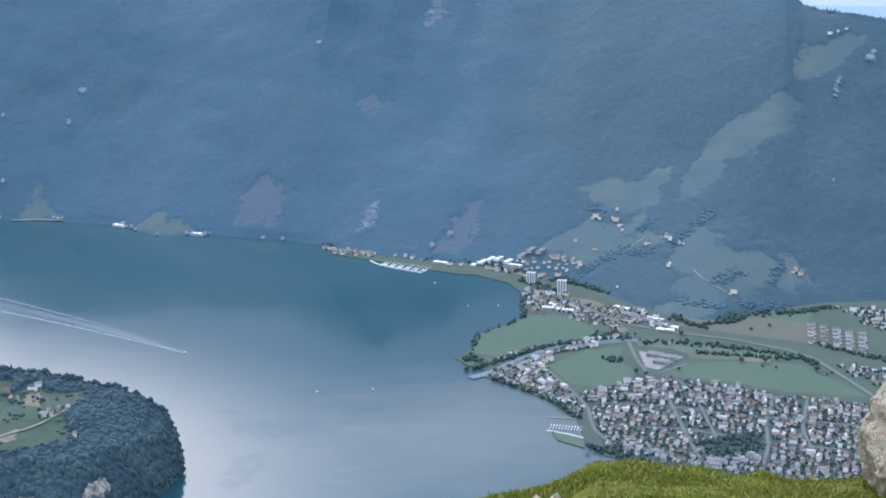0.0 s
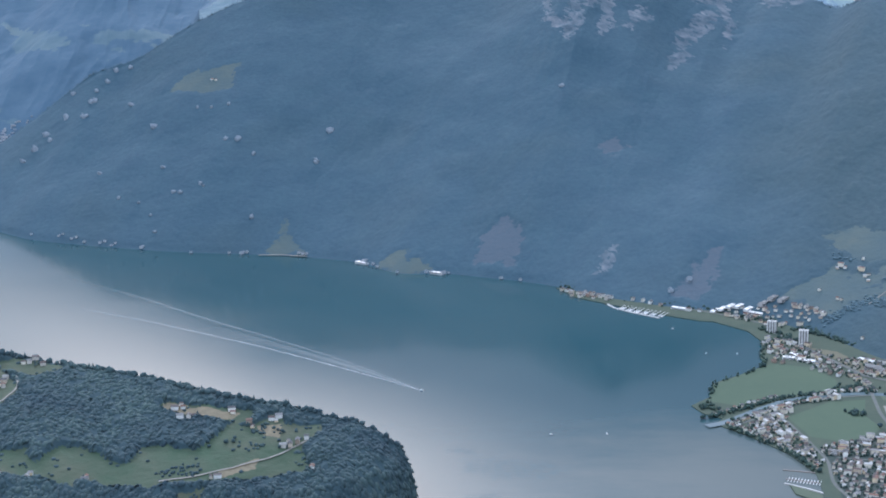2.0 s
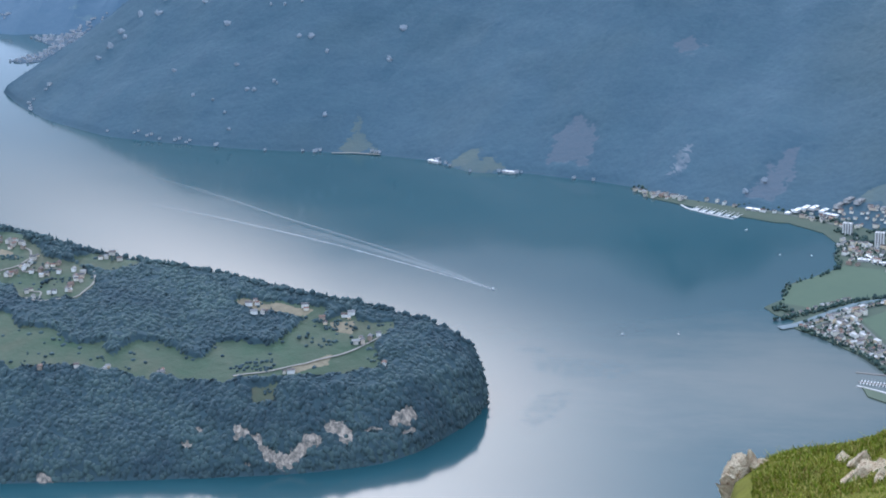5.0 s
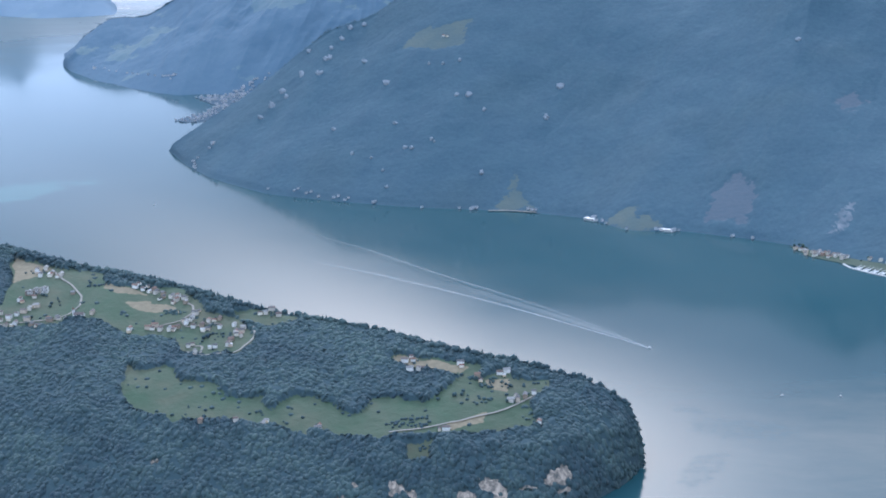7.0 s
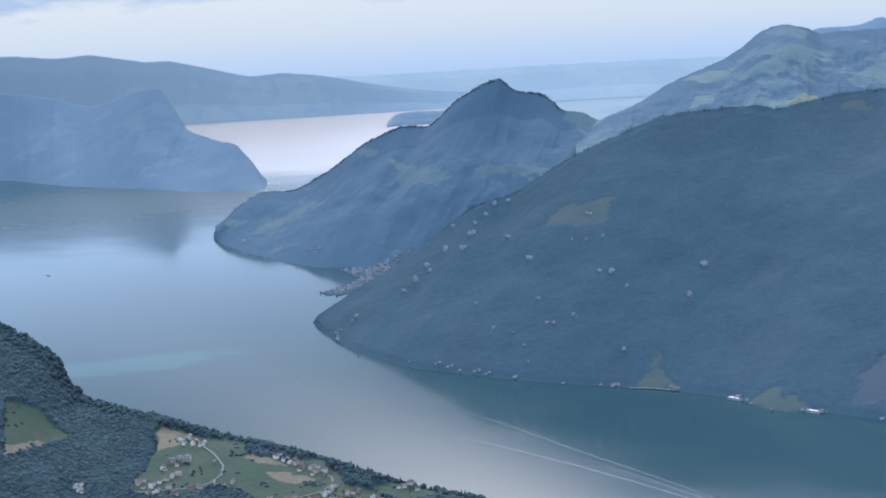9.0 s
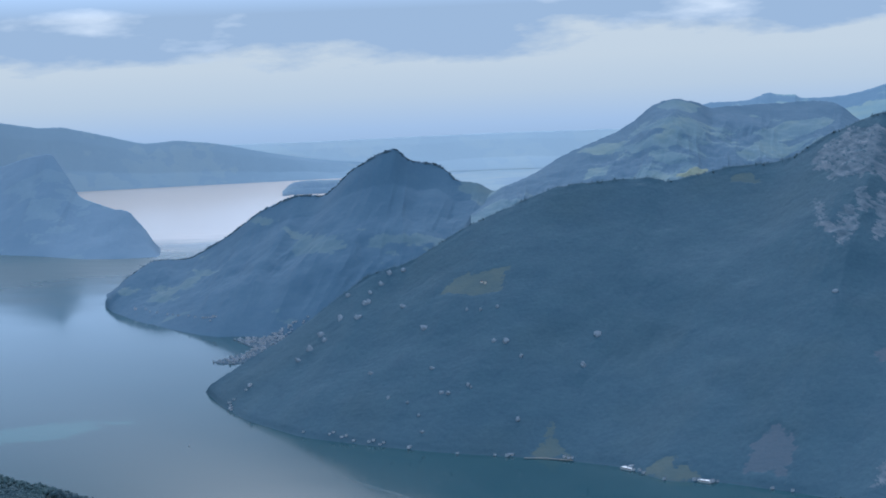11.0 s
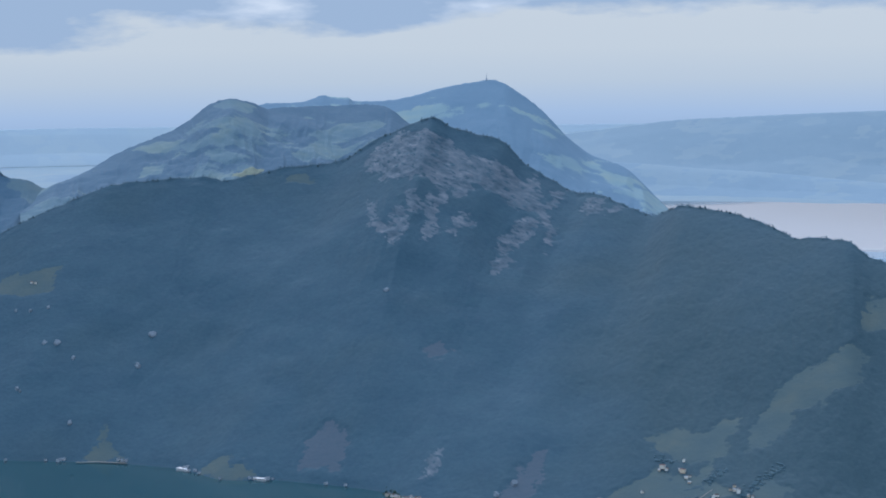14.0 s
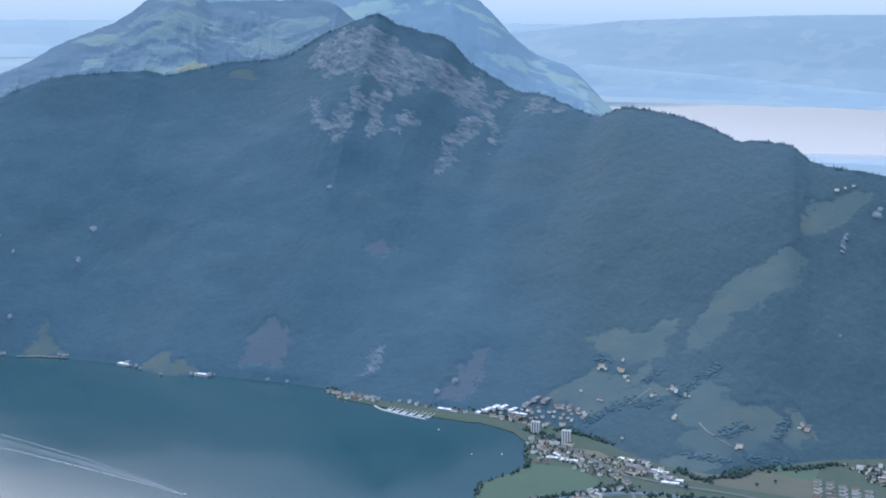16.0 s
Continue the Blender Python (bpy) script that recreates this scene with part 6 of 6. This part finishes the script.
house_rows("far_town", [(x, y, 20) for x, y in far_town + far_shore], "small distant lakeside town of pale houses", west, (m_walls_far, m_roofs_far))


# the boat, its wake and the moored boats
def hull(bm, length, beam, h):
    n = 7
    ring = []
    for i in range(n):
        t = i / (n - 1)
        b = beam / 2 * (1 - max(0, (t - 0.45) / 0.55) ** 2) * (0.85 + 0.15 * min(1, t * 4))
        ring.append([bm.verts.new(((t - 0.5) * length * K, y * K, z * K)) for y, z in ((-b, h), (-b * 0.7, 0), (0, -0.2), (b * 0.7, 0), (b, h))])
    for a, b in zip(ring, ring[1:]):
        for i in range(4):
            bm.faces.new((a[i], b[i], b[i + 1], a[i + 1]))
        bm.faces.new((a[4], b[4], b[0], a[0]))
    bm.faces.new(ring[0])
    bmesh.ops.remove_doubles(bm, verts=bm.verts[:], dist=0.001 * K)


def boat(name, length, beam, label, mast=False):
    ob = tagged(new(name), label, "boat")
    bm = bmesh.new()
    hull(bm, length, beam, beam * 0.45)
    part("hull", bm, m_white, ob)
    bm = bmesh.new()
    box(bm, -length * 0.25, length * 0.15, -beam * 0.3, beam * 0.3, beam * 0.4, beam * 0.95)
    c = part("cabin", bm, m_white, ob)
    bm = bmesh.new()
    box(bm, length * 0.15, length * 0.155 + 0.05, -beam * 0.28, beam * 0.28, beam * 0.6, beam * 0.88)
    part("windscreen", bm, m_glass, c)
    if mast:
        bm = bmesh.new()
        box(bm, -0.08, 0.08, -0.08, 0.08, beam * 0.9, length * 1.1)
        part("mast", bm, m_concrete, ob)
    return ob


boat("motor_boat", 13, 4, "white motor boat cutting across the lake").matrix_basis = pose(*land(-742, 4335, 0.1), 0, 0, -38)
moored = tagged(boat("moored_boat", 9, 3, "white boat moored in the marina", True), group="moored boats")
first = True
spots = []
for i in range(6):
    for j in range(7):
        for side in (-1, 1):
            spots.append((-205 + 27 * i + 3.4 * j + side * 6.5, 5215 - 15 * i + 7 * j - side * 3, 30 if side > 0 else 210))
for i in range(11):
    for side in (-1, 1):
        spots.append((262 + 7.4 * i + side * 2, 3727 - 2 * i + side * 8, 70))
spots += [(-28, 5000, 20), (76, 4742, 60), (169, 4743, 100), (-340, 3999, 10), (-193, 4014, 130), (-3106, 5928, 40)]
for x, y, a in spots:
    m = pose(*land(x, y, 0.1), 0, 0, a + rnd.uniform(-5, 5))
    if first:
        moored.matrix_basis, first = m, False
    else:
        copy_thing(moored, m)
boat("ferry", 55, 10, "long pale passenger ship far out on the lake").matrix_basis = pose(*land(-6066, 8303, 0.1), 0, 0, 150)

wake_near = [(-742, 4333), (-883, 4437), (-1086, 4575), (-1304, 4717), (-1532, 4852), (-1849, 5026), (-2155, 5167)]
wake_far = [(-742, 4333), (-891, 4480), (-1107, 4667), (-1335, 4841), (-1583, 5023), (-1949, 5317), (-2308, 5559)]
for pts, ws, z, thick in ((wake_near, [2.5, 6, 10, 16, 26], 0.3, 0.6), (wake_far, [2.5, 6, 11, 18, 30], 0.35, 0.34), ([((a[0] + b[0]) / 2, (a[1] + b[1]) / 2) for a, b in zip(wake_near, wake_far)][:5], [3, 20, 40, 60], 0.4, 0.22)):
    tagged(new("wake", ribbon_mesh("wake", pts, 0, z, m_foam, 80, ws, thick)), "pale trail of foam behind the motor boat", "wake", kind="structure")


# the stone needle standing in the water below the cliffs
def needle():
    bm = bmesh.new()
    levels = [(-3, 5.0), (1, 4.6), (5, 3.6), (10, 2.9), (15, 2.2), (20, 1.4), (24, 0.4)]
    rr = random.Random(3)
    rings = [[bm.verts.new((math.cos(i * math.tau / 8) * r * rr.uniform(0.8, 1.2) * K, math.sin(i * math.tau / 8) * r * rr.uniform(0.8, 1.2) * K, z * K)) for i in range(8)] for z, r in levels]
    for a, b in zip(rings, rings[1:]):
        for i in range(8):
            bm.faces.new((a[i], a[(i + 1) % 8], b[(i + 1) % 8], b[i]))
    bm.faces.new(rings[-1])
    me = bpy.data.meshes.new("rock_needle")
    bm.to_mesh(me)
    bm.free()
    me.materials.append(m_concrete)
    return tagged(new("rock_needle", me), "pale pointed rock standing in the lake below cliffs", "rock")


needle().matrix_basis = pose(*land(-806, 3145, 0))


def crag(x, y, wide, tall, tilt, seed):
    """A bare limestone outcrop that stands out of the wooded slope: a broken, jagged slab."""
    bm = bmesh.new()
    bmesh.ops.create_icosphere(bm, subdivisions=2, radius=1.0)
    shift = Vector((seed * 3.7, seed * 1.3, 0))
    for v in bm.verts:
        v.co *= 1 + 0.55 * noise.noise(v.co * 1.7 + shift) + 0.25 * noise.noise(v.co * 4.1 + shift)
        v.co = Vector((v.co.x * wide / 2, v.co.y * 6, v.co.z * tall * 0.62)) * K
    me = bpy.data.meshes.new("crag")
    bm.to_mesh(me)
    bm.free()
    me.materials.append(m_crag)
    ob = tagged(new("crag", me), "pale grey limestone crag standing out of the forest", "rock", group="crags")
    ob.matrix_basis = pose(*land(x, y, hill.spot(x, y) + 3), 0, 0, -math.degrees(math.atan2(x, y))) @ pose(0, 0, 0, -48, -tilt, 0)


crags = [(-2719, 6973, 26, 16, 0), (-2327, 6776, 46, 22, -20), (-2503, 6992, 40, 18, -25), (-2142, 6833, 12, 16, 0), (-2070, 6809, 12, 16, 0), (-1990, 6805, 14, 16, 0),
    (-1890, 6579, 30, 26, -30), (-1946, 6583, 22, 20, -20), (-1801, 6500, 12, 14, 0), (-1501, 6659, 36, 30, -40), (-1524, 6468, 14, 26, 50), (-1726, 6135, 16, 22, 0)]
crags += [(-2503, 6529, 26, 14, -20), (-2353, 6328, 16, 16, 0), (-2250, 6281, 14, 10, 0), (-2201, 6482, 26, 12, -30), (-2107, 6315, 22, 14, 0), (-2072, 6300, 18, 14, 0),
    (-1994, 6335, 14, 16, 0), (-2172, 6196, 12, 12, 0), (-2122, 6087, 16, 10, 0), (-1977, 6317, 10, 12, 0), (-2917, 6963, 34, 36, 45), (-2940, 6872, 32, 36, 50)]
crags += [(-2977, 6816, 20, 30, 60), (-2875, 6904, 26, 26, 40), (-2837, 7026, 24, 40, 20), (-2714, 7085, 20, 36, 10), (-1500, 6657, 30, 26, -30), (-1525, 6455, 12, 24, 55),
    (-507, 6705, 22, 18, 0), (-1803, 6493, 12, 18, 0), (-1726, 6133, 14, 22, 0), (1431, 5713, 8, 30, 60), (1445, 5743, 10, 20, 60), (1421, 5685, 8, 18, 60)]
crags += [(1571, 5803, 40, 24, -20), (1587, 5827, 24, 18, 0), (1322, 5257, 10, 12, 0), (-37, 5340, 20, 18, 0), (23, 5394, 30, 26, 60), (-2673, 7286, 22, 30, 40),
    (-2606, 7300, 22, 24, 40), (-2730, 7078, 24, 30, 50), (-2733, 6970, 20, 34, 40), (-2693, 7215, 20, 30, 40), (-2860, 7198, 24, 26, 40), (-2729, 7156, 18, 22, 30)]
for i, row in enumerate(crags):
    crag(*row, i)


def mast():
    """The transmitter mast on the far summit."""
    ob = tagged(new("radio_mast"), "slender white transmitter mast on the hazy summit", "mast")
    for name, r0, r1, z0, z1 in (("base", 7, 6, -15, 12), ("shaft", 3.2, 2.4, 12, 38), ("antenna", 1.2, 0.7, 38, 56)):
        bm = bmesh.new()
        bmesh.ops.create_cone(bm, cap_ends=True, segments=10, radius1=r0 * K, radius2=r1 * K, depth=(z1 - z0) * K)
        bmesh.ops.translate(bm, vec=(0, 0, (z0 + z1) / 2 * K), verts=bm.verts[:])
        part(name, bm, m_walls_far, ob)
    return ob


top = int(np.argmax(peak.Z.max(1)))
row = int(np.argmax(peak.Z[top]))
mast().matrix_basis = pose(*land(peak.X[top, row], peak.Y[top, row], peak.Z[top, row]))

# garden trees between the houses, and single trees in the fields
garden = [(x + rnd.uniform(-10, 10), y + rnd.uniform(-10, 10), 2.0) for x, y, a in single + rest for _ in range(7) if rnd.random() < 0.9]
garden = [g for g in garden if street_gap(g[0], g[1]) > 6 and g[1] < 4900]
crowns("garden_trees", np.array(garden), m_garden, "garden trees and shrubs between the houses", rng, 3.4, 6.5, 0.1, "trees")
yard = [(p[0] + rnd.uniform(-30, 30), p[1] + rnd.uniform(-25, 25)) for p in [(-1750, 3580), (-1700, 3520), (-1800, 3650), (-2290, 3580), (-2250, 3680), (-2330, 3740), (-1170, 3490), (-960, 3490), (-930, 3430), (-1060, 3420), (-1100, 3400)] for _ in range(6)]
crowns("village_trees", np.array([(x, y, spur.spot(x, y)) for x, y in yard]), m_trees_near, "trees scattered round the village houses", rng, 4.2, 8, 0.1, "trees")


def tree(r, h):
    ob = tagged(new("tree"), "single broad dark-green tree on a field", "tree", group="field trees")
    bm = bmesh.new()
    rings = [[bm.verts.new((math.cos(i * math.tau / 6) * q * K, math.sin(i * math.tau / 6) * q * K, z * K)) for i in range(6)] for z, q in ((-0.5, 0.7), (h * 0.3, 0.45), (h * 0.6, 0.25))]
    for a, b in zip(rings, rings[1:]):
        for i in range(6):
            bm.faces.new((a[i], a[(i + 1) % 6], b[(i + 1) % 6], b[i]))
    part("trunk", bm, m_bark, ob)
    rr = np.random.default_rng(4)
    V, Fs = [], []
    for k in range(70):
        d = rr.normal(size=3)
        d /= np.linalg.norm(d)
        c = d * [r * 0.8, r * 0.8, h * 0.30] * rr.uniform(0.5, 1.0) + [0, 0, h * 0.62]
        Fs.append(BLOB[1] + len(BLOB[0]) * k)
        V.append(BLOB[0] * rr.uniform(0.75, 1.2, (len(BLOB[0]), 1)) * r * 0.3 + c)
    o = new("crown", mesh_np("crown", np.concatenate(V) * K, np.concatenate(Fs), m_trees_near))
    o.parent = ob
    return ob


t0 = tree(7, 15)
for i, (x, y, s) in enumerate([(470, 4210, 1.0), (485, 4205, 0.8), (820, 4175, 1.1), (885, 4170, 1.2), (870, 4130, 0.7), (1010, 4090, 1.3), (1030, 4060, 0.6), (1045, 4070, 0.6), (905, 4120, 0.6), (690, 4420, 1), (520, 4100, 1.1),
                               (340, 3570, 1.2), (545, 4075, 1.0), (960, 4480, 0.8), (900, 4450, 0.8), (640, 4120, 0.7)]):
    m = pose(*land(x, y, 2.2), 0, 0, 40 * i) @ Matrix.Scale(s, 4)
    if i == 0:
        t0.matrix_basis = m
    else:
        o = copy_thing(t0, m)
        o.matrix_basis = m


# ---- the summit slope in front of the viewer, unscaled, its rim shaped to the camera's view ----
EYE = Vector((0, 0, EYE_Z * K))
EDGE_R = 14.0
edge_az = [-180.0, -60.0, -38.2, -37.4, -36.4, -35.6, -34.6, -6.0, -2.5, -0.9, -0.5, 0.6, 1.3, 2.8, 4.6, 5.7, 7.2, 8.9, 11.4, 12.05, 13.5, 15.8, 18.0, 30.0, 60.0, 180.0]
edge_el = [-26.0, -23.0, -20.9, -21.2, -21.6, -26.0, -33.0, -33.0, -30.0, -26.2, -25.2, -24.55, -24.3, -24.0, -23.55, -22.95, -22.8, -22.95, -23.05, -22.95, -23.3, -23.05, -22.8, -24.0, -25.0, -26.0]


def slope_z(az, r):
    """Height of the summit slope below the eye."""
    el = np.interp(az, edge_az, edge_el)
    zc = EDGE_R * np.tan(np.radians(el))
    stand = -1.65 + (zc + 5 * 0.27 + 1.65) * r / 9              # from the viewer's feet
    drop = zc - (r - EDGE_R) * 0.9 - np.minimum(r - EDGE_R, 10) ** 2 * 0.35 - np.maximum(r - 24, 0) * 0.35
    return np.where(r <= 9, stand, np.where(r <= EDGE_R, zc + (EDGE_R - r) * 0.27, np.maximum(drop, -EYE_Z * K - 3)))


def summit():
    az = np.concatenate([np.linspace(-180, -41, 40), np.linspace(-40, -33, 60), np.linspace(-32, -4, 24), np.linspace(-3.9, 20, 240), np.linspace(20.5, 180, 50)])
    r = np.concatenate([np.linspace(0.0, 9.5, 24), np.linspace(9.7, 14.6, 70), np.linspace(14.8, 24, 20), np.linspace(27, 245, 24)])
    A, R = np.meshgrid(az, r, indexing="ij")
    X, Y = R * np.sin(np.radians(A)), R * np.cos(np.radians(A))
    Z = slope_z(A, R) + 0.9 * np.clip((R - 18) / 60, 0, 8) * fbm(X, Y, 30, 5, 66) + 0.11 * fbm(X, Y, 0.9, 5, 61) - 0.03 * np.abs(fbm(X, Y, 0.35, 3, 63))
    V = np.stack([X, Y, Z + EYE.z], 2).reshape(-1, 3)
    return tagged(new("summit_slope", mesh_np("summit_slope", V, grid_faces(len(az), len(r)), m_turf)), "short green alpine turf on the summit slope", "slope", kind="structure"), (A, R, X, Y, Z)


m_turf = plain("alpine_turf", (0.095, 0.088, 0.012), (0.15, 0.15, 0.018), 2.0, 0.95, 0, 0.5, 0.02)
m_blade = varied("grass_blades", [(0.11, 0.15, 0.008), (0.16, 0.20, 0.010), (0.24, 0.245, 0.02), (0.42, 0.36, 0.10), (0.20, 0.15, 0.03), (0.14, 0.18, 0.008), (0.21, 0.225, 0.014)], 0.7, True)
summit()


def stone_material():
    m, nt, b = material("pale_limestone")
    n1, n2, n3 = noise_node(nt, 2.2, 6, 0.65), noise_node(nt, 13, 10, 0.82, stretch=(1, 1, 1.6)), noise_node(nt, 60, 4, 0.7)
    c = ramp_node(nt, n2.outputs[0], [(0.36, (0.30, 0.18, 0.085)), (0.42, (0.82, 0.60, 0.37)), (0.50, (0.98, 0.83, 0.60))])
    c2 = ramp_node(nt, n1.outputs[0], [(0.35, (0.62, 0.55, 0.42)), (0.65, (1.0, 1.0, 1.0))])
    nt.links.new(mix_node(nt, 0.4, c.outputs[0], c2.outputs[0], "MULTIPLY"), b.inputs["Base Color"])
    b.inputs["Roughness"].default_value = 0.9
    b.inputs["Specular IOR Level"].default_value = 0.1
    ad = nt.nodes.new("ShaderNodeMath")
    nt.links.new(n2.outputs[0], ad.inputs[0])
    nt.links.new(n3.outputs[0], ad.inputs[1])
    add_bump(nt, b, ad.outputs[0], 1.0, 0.06)
    return m


m_stone = stone_material()


def grass():
    """Blades of grass over the rim of the slope."""
    g = np.random.default_rng(8)
    n = 120000
    az = g.uniform(0.15, 19.0, n)
    r = EDGE_R - np.abs(g.normal(0, 1.0, n)) * 2.1 + 0.25
    keep = r > 9.0
    az, r = az[keep], r[keep]
    x, y = r * np.sin(np.radians(az)), r * np.cos(np.radians(az))
    tuft = fbm(x, y, 0.45, 3, 71)
    keep = (tuft + g.normal(0, 0.25, len(x))) > -0.28
    az, r, x, y, tuft = az[keep], r[keep], x[keep], y[keep], tuft[keep]
    z = slope_z(az, r) + 0.11 * fbm(x, y, 0.9, 5, 61) - 0.03 * np.abs(fbm(x, y, 0.35, 3, 63)) + EYE.z - 0.006
    h = g.uniform(0.014, 0.042, len(x)) * (1 + 0.9 * np.clip(tuft, -0.4, 1))
    h *= np.where(g.random(len(x)) < 0.05, 2.1, 1.0)            # some taller stalks
    w = g.uniform(0.003, 0.006, len(x))
    a = g.uniform(0, math.tau, len(x))
    lx, ly = g.normal(0, 0.5, len(x)) * h, g.normal(0, 0.5, len(x)) * h
    p0 = np.stack([x - np.cos(a) * w, y - np.sin(a) * w, z], 1)
    p1 = np.stack([x + np.cos(a) * w, y + np.sin(a) * w, z], 1)
    m0 = np.stack([x + lx * 0.35 - np.cos(a) * w * 0.8, y + ly * 0.35 - np.sin(a) * w * 0.8, z + h * 0.6], 1)
    m1 = np.stack([x + lx * 0.35 + np.cos(a) * w * 0.8, y + ly * 0.35 + np.sin(a) * w * 0.8, z + h * 0.6], 1)
    t = np.stack([x + lx, y + ly, z + h], 1)
    V = np.stack([p0, p1, m1, m0, t], 1).reshape(-1, 3)
    o = (np.arange(len(x)) * 5)[:, None]
    Ft = np.concatenate([o + [0, 1, 2], o + [0, 2, 3], o + [3, 2, 4]], 1).reshape(-1, 3)
    tagged(new("grass", mesh_np("grass", V, Ft, m_blade, smooth=False)), "short tufted green and straw-coloured alpine grass", "grass", kind="stuff")


grass()


def boulder(name, az, el, r, size, seed, label, cuts=7, tall=1.0, turn_deg=0.0):
    """A broken block of limestone: a ball cut flat by planes and roughened. el: of its middle."""
    rr = random.Random(seed)
    bm = bmesh.new()
    bmesh.ops.create_icosphere(bm, subdivisions=6 if size > 0.3 else 5, radius=1.0)
    planes = [(Vector((rr.gauss(0, 1), rr.gauss(0, 1), rr.gauss(0, 0.8))).normalized(), rr.uniform(0.35, 0.62)) for _ in range(cuts * 2)]
    for v in bm.verts:
        for nrm, d in planes:
            k = v.co.dot(nrm) - d
            if k > 0:
                v.co -= nrm * k * 0.97
        crack = min(0.12, abs(noise.noise(v.co * 3.2 + Vector((seed, 2, 0))))) + 0.6 * min(0.1, abs(noise.noise(v.co * 7 + Vector((seed, 5, 0)))))
        v.co *= 0.9 + 0.10 * noise.fractal(v.co * 2.3 + Vector((seed, 0, 0)), 1.0, 2.0, 5) + 0.07 * noise.fractal(v.co * 8 + Vector((0, seed, 0)), 0.9, 2.0, 4) + 0.9 * crack + 0.05 * noise.fractal(v.co * 21 + Vector((seed, 0, seed)), 0.8, 2.0, 3)
        v.co = Vector((v.co.x * size, v.co.y * size, v.co.z * size * tall))
    me = bpy.data.meshes.new(name)
    bm.to_mesh(me)
    bm.free()
    me.materials.append(m_stone)
    o = tagged(new(name, me), label, "rock", group="summit rocks")
    a, e = radians(az), radians(el)
    o.matrix_basis = pose(EYE.x + r * math.sin(a), EYE.y + r * math.cos(a), EYE.z + r * math.tan(e), 0, 0, turn_deg)
    return o


boulder("boulder", 17.85, -21.7, 13.6, 1.05, 4, "tall rough tan limestone boulder standing in the grass", 9, 2.1)
boulder("rock", -0.45, -25.0, 13.9, 0.23, 7, "broken pale limestone block at the cliff edge", 6, 0.8, 20)
boulder("rock", 0.12, -24.68, 13.9, 0.10, 12, "small pale limestone block on the cliff edge", 6, 1.2, 50)
boulder("rock", 0.45, -24.95, 13.8, 0.15, 15, "pale angular limestone block in the turf", 6, 0.9, 80)
boulder("rock", -0.6, -25.9, 13.8, 0.20, 18, "large broken limestone block below the edge", 7, 1.0, 10)
boulder("rock", 0.3, -25.8, 13.6, 0.16, 21, "broken limestone block in the turf", 7, 0.8, 35)
for az, el, r, size, seed, label in ((3.6, -24.4, 13.1, 0.13, 25, "pale limestone slab lying in the grass"), (4.07, -24.55, 12.8, 0.18, 28, "large pale limestone slab lying in the grass"), (4.6, -24.7, 12.4, 0.20, 31, "large broken limestone block in the grass"),
                                     (5.0, -24.5, 12.5, 0.13, 41, "pale broken limestone in the grass"), (5.1, -25.0, 11.7, 0.17, 44, "broken limestone block sunk in turf"), (3.9, -25.1, 12.0, 0.16, 47, "pale limestone slab sunk in turf")):
    boulder("rock", az, el - 0.02, r, size, seed, label, 6, 0.75, seed * 7)
boulder("stone", 8.95, -23.25, 13.8, 0.055, 33, "small tan stone in the grass", 5, 0.9, 30)
boulder("stone", 10.9, -23.45, 13.7, 0.045, 36, "small grey stone in the grass", 5, 1.1, 60)
boulder("stone", 4.85, -24.05, 13.7, 0.03, 39, "tiny pale stone in the grass", 5, 0.9, 10)


def dwarf_pine(az, el, r):
    """A low mountain pine: crooked stems with whorls of short needles at their ends."""
    ob = tagged(new("dwarf_pine"), "small olive-green dwarf pine on the summit edge", "shrub")
    rr = random.Random(9)
    stems, tufts = bmesh.new(), []
    for k in range(26):
        a = rr.uniform(0, math.tau)
        lean, ln = rr.uniform(0.1, 0.9), rr.uniform(0.16, 0.42)
        p = Vector((rr.uniform(-0.16, 0.16), rr.uniform(-0.1, 0.1), 0))
        tip = p + Vector((math.cos(a) * lean * ln, math.sin(a) * lean * ln, ln))
        mid = (p + tip) / 2 + Vector((0, 0, -0.03))
        last = None
        for q, w in ((p, 0.012), (mid, 0.009), (tip, 0.005)):
            ring = [stems.verts.new(q + Vector((math.cos(i * math.tau / 4) * w, math.sin(i * math.tau / 4) * w, 0))) for i in range(4)]
            if last:
                for i in range(4):
                    stems.faces.new((last[i], last[(i + 1) % 4], ring[(i + 1) % 4], ring[i]))
            last = ring
        for q in (tip, tip.lerp(mid, 0.35), tip.lerp(mid, 0.7), mid):
            tufts.append(q)
    part("stem", stems, m_bark, ob)
    nd = bmesh.new()
    for q in tufts:
        for _ in range(34):
            d = Vector((rr.gauss(0, 1), rr.gauss(0, 1), rr.gauss(0.5, 0.8))).normalized() * rr.uniform(0.025, 0.05)
            s = d.orthogonal().normalized() * 0.0055
            nd.faces.new([nd.verts.new(c) for c in (q - s, q + s, q + d)])
    part("needles", nd, m_needle, ob, "olive-green needle tufts")
    a, e = radians(az), radians(el)
    ob.matrix_basis = pose(EYE.x + r * math.sin(a), EYE.y + r * math.cos(a), EYE.z + r * math.tan(e)) @ Matrix.Scale(1.35, 4)
    return ob


m_needle = varied("pine_needles", [(0.07, 0.065, 0.012), (0.14, 0.115, 0.025), (0.30, 0.21, 0.06)], 0.7, True)
dwarf_pine(-36.9, -21.35, 13.4)
dwarf_pine(-37.8, -20.95, 13.4)
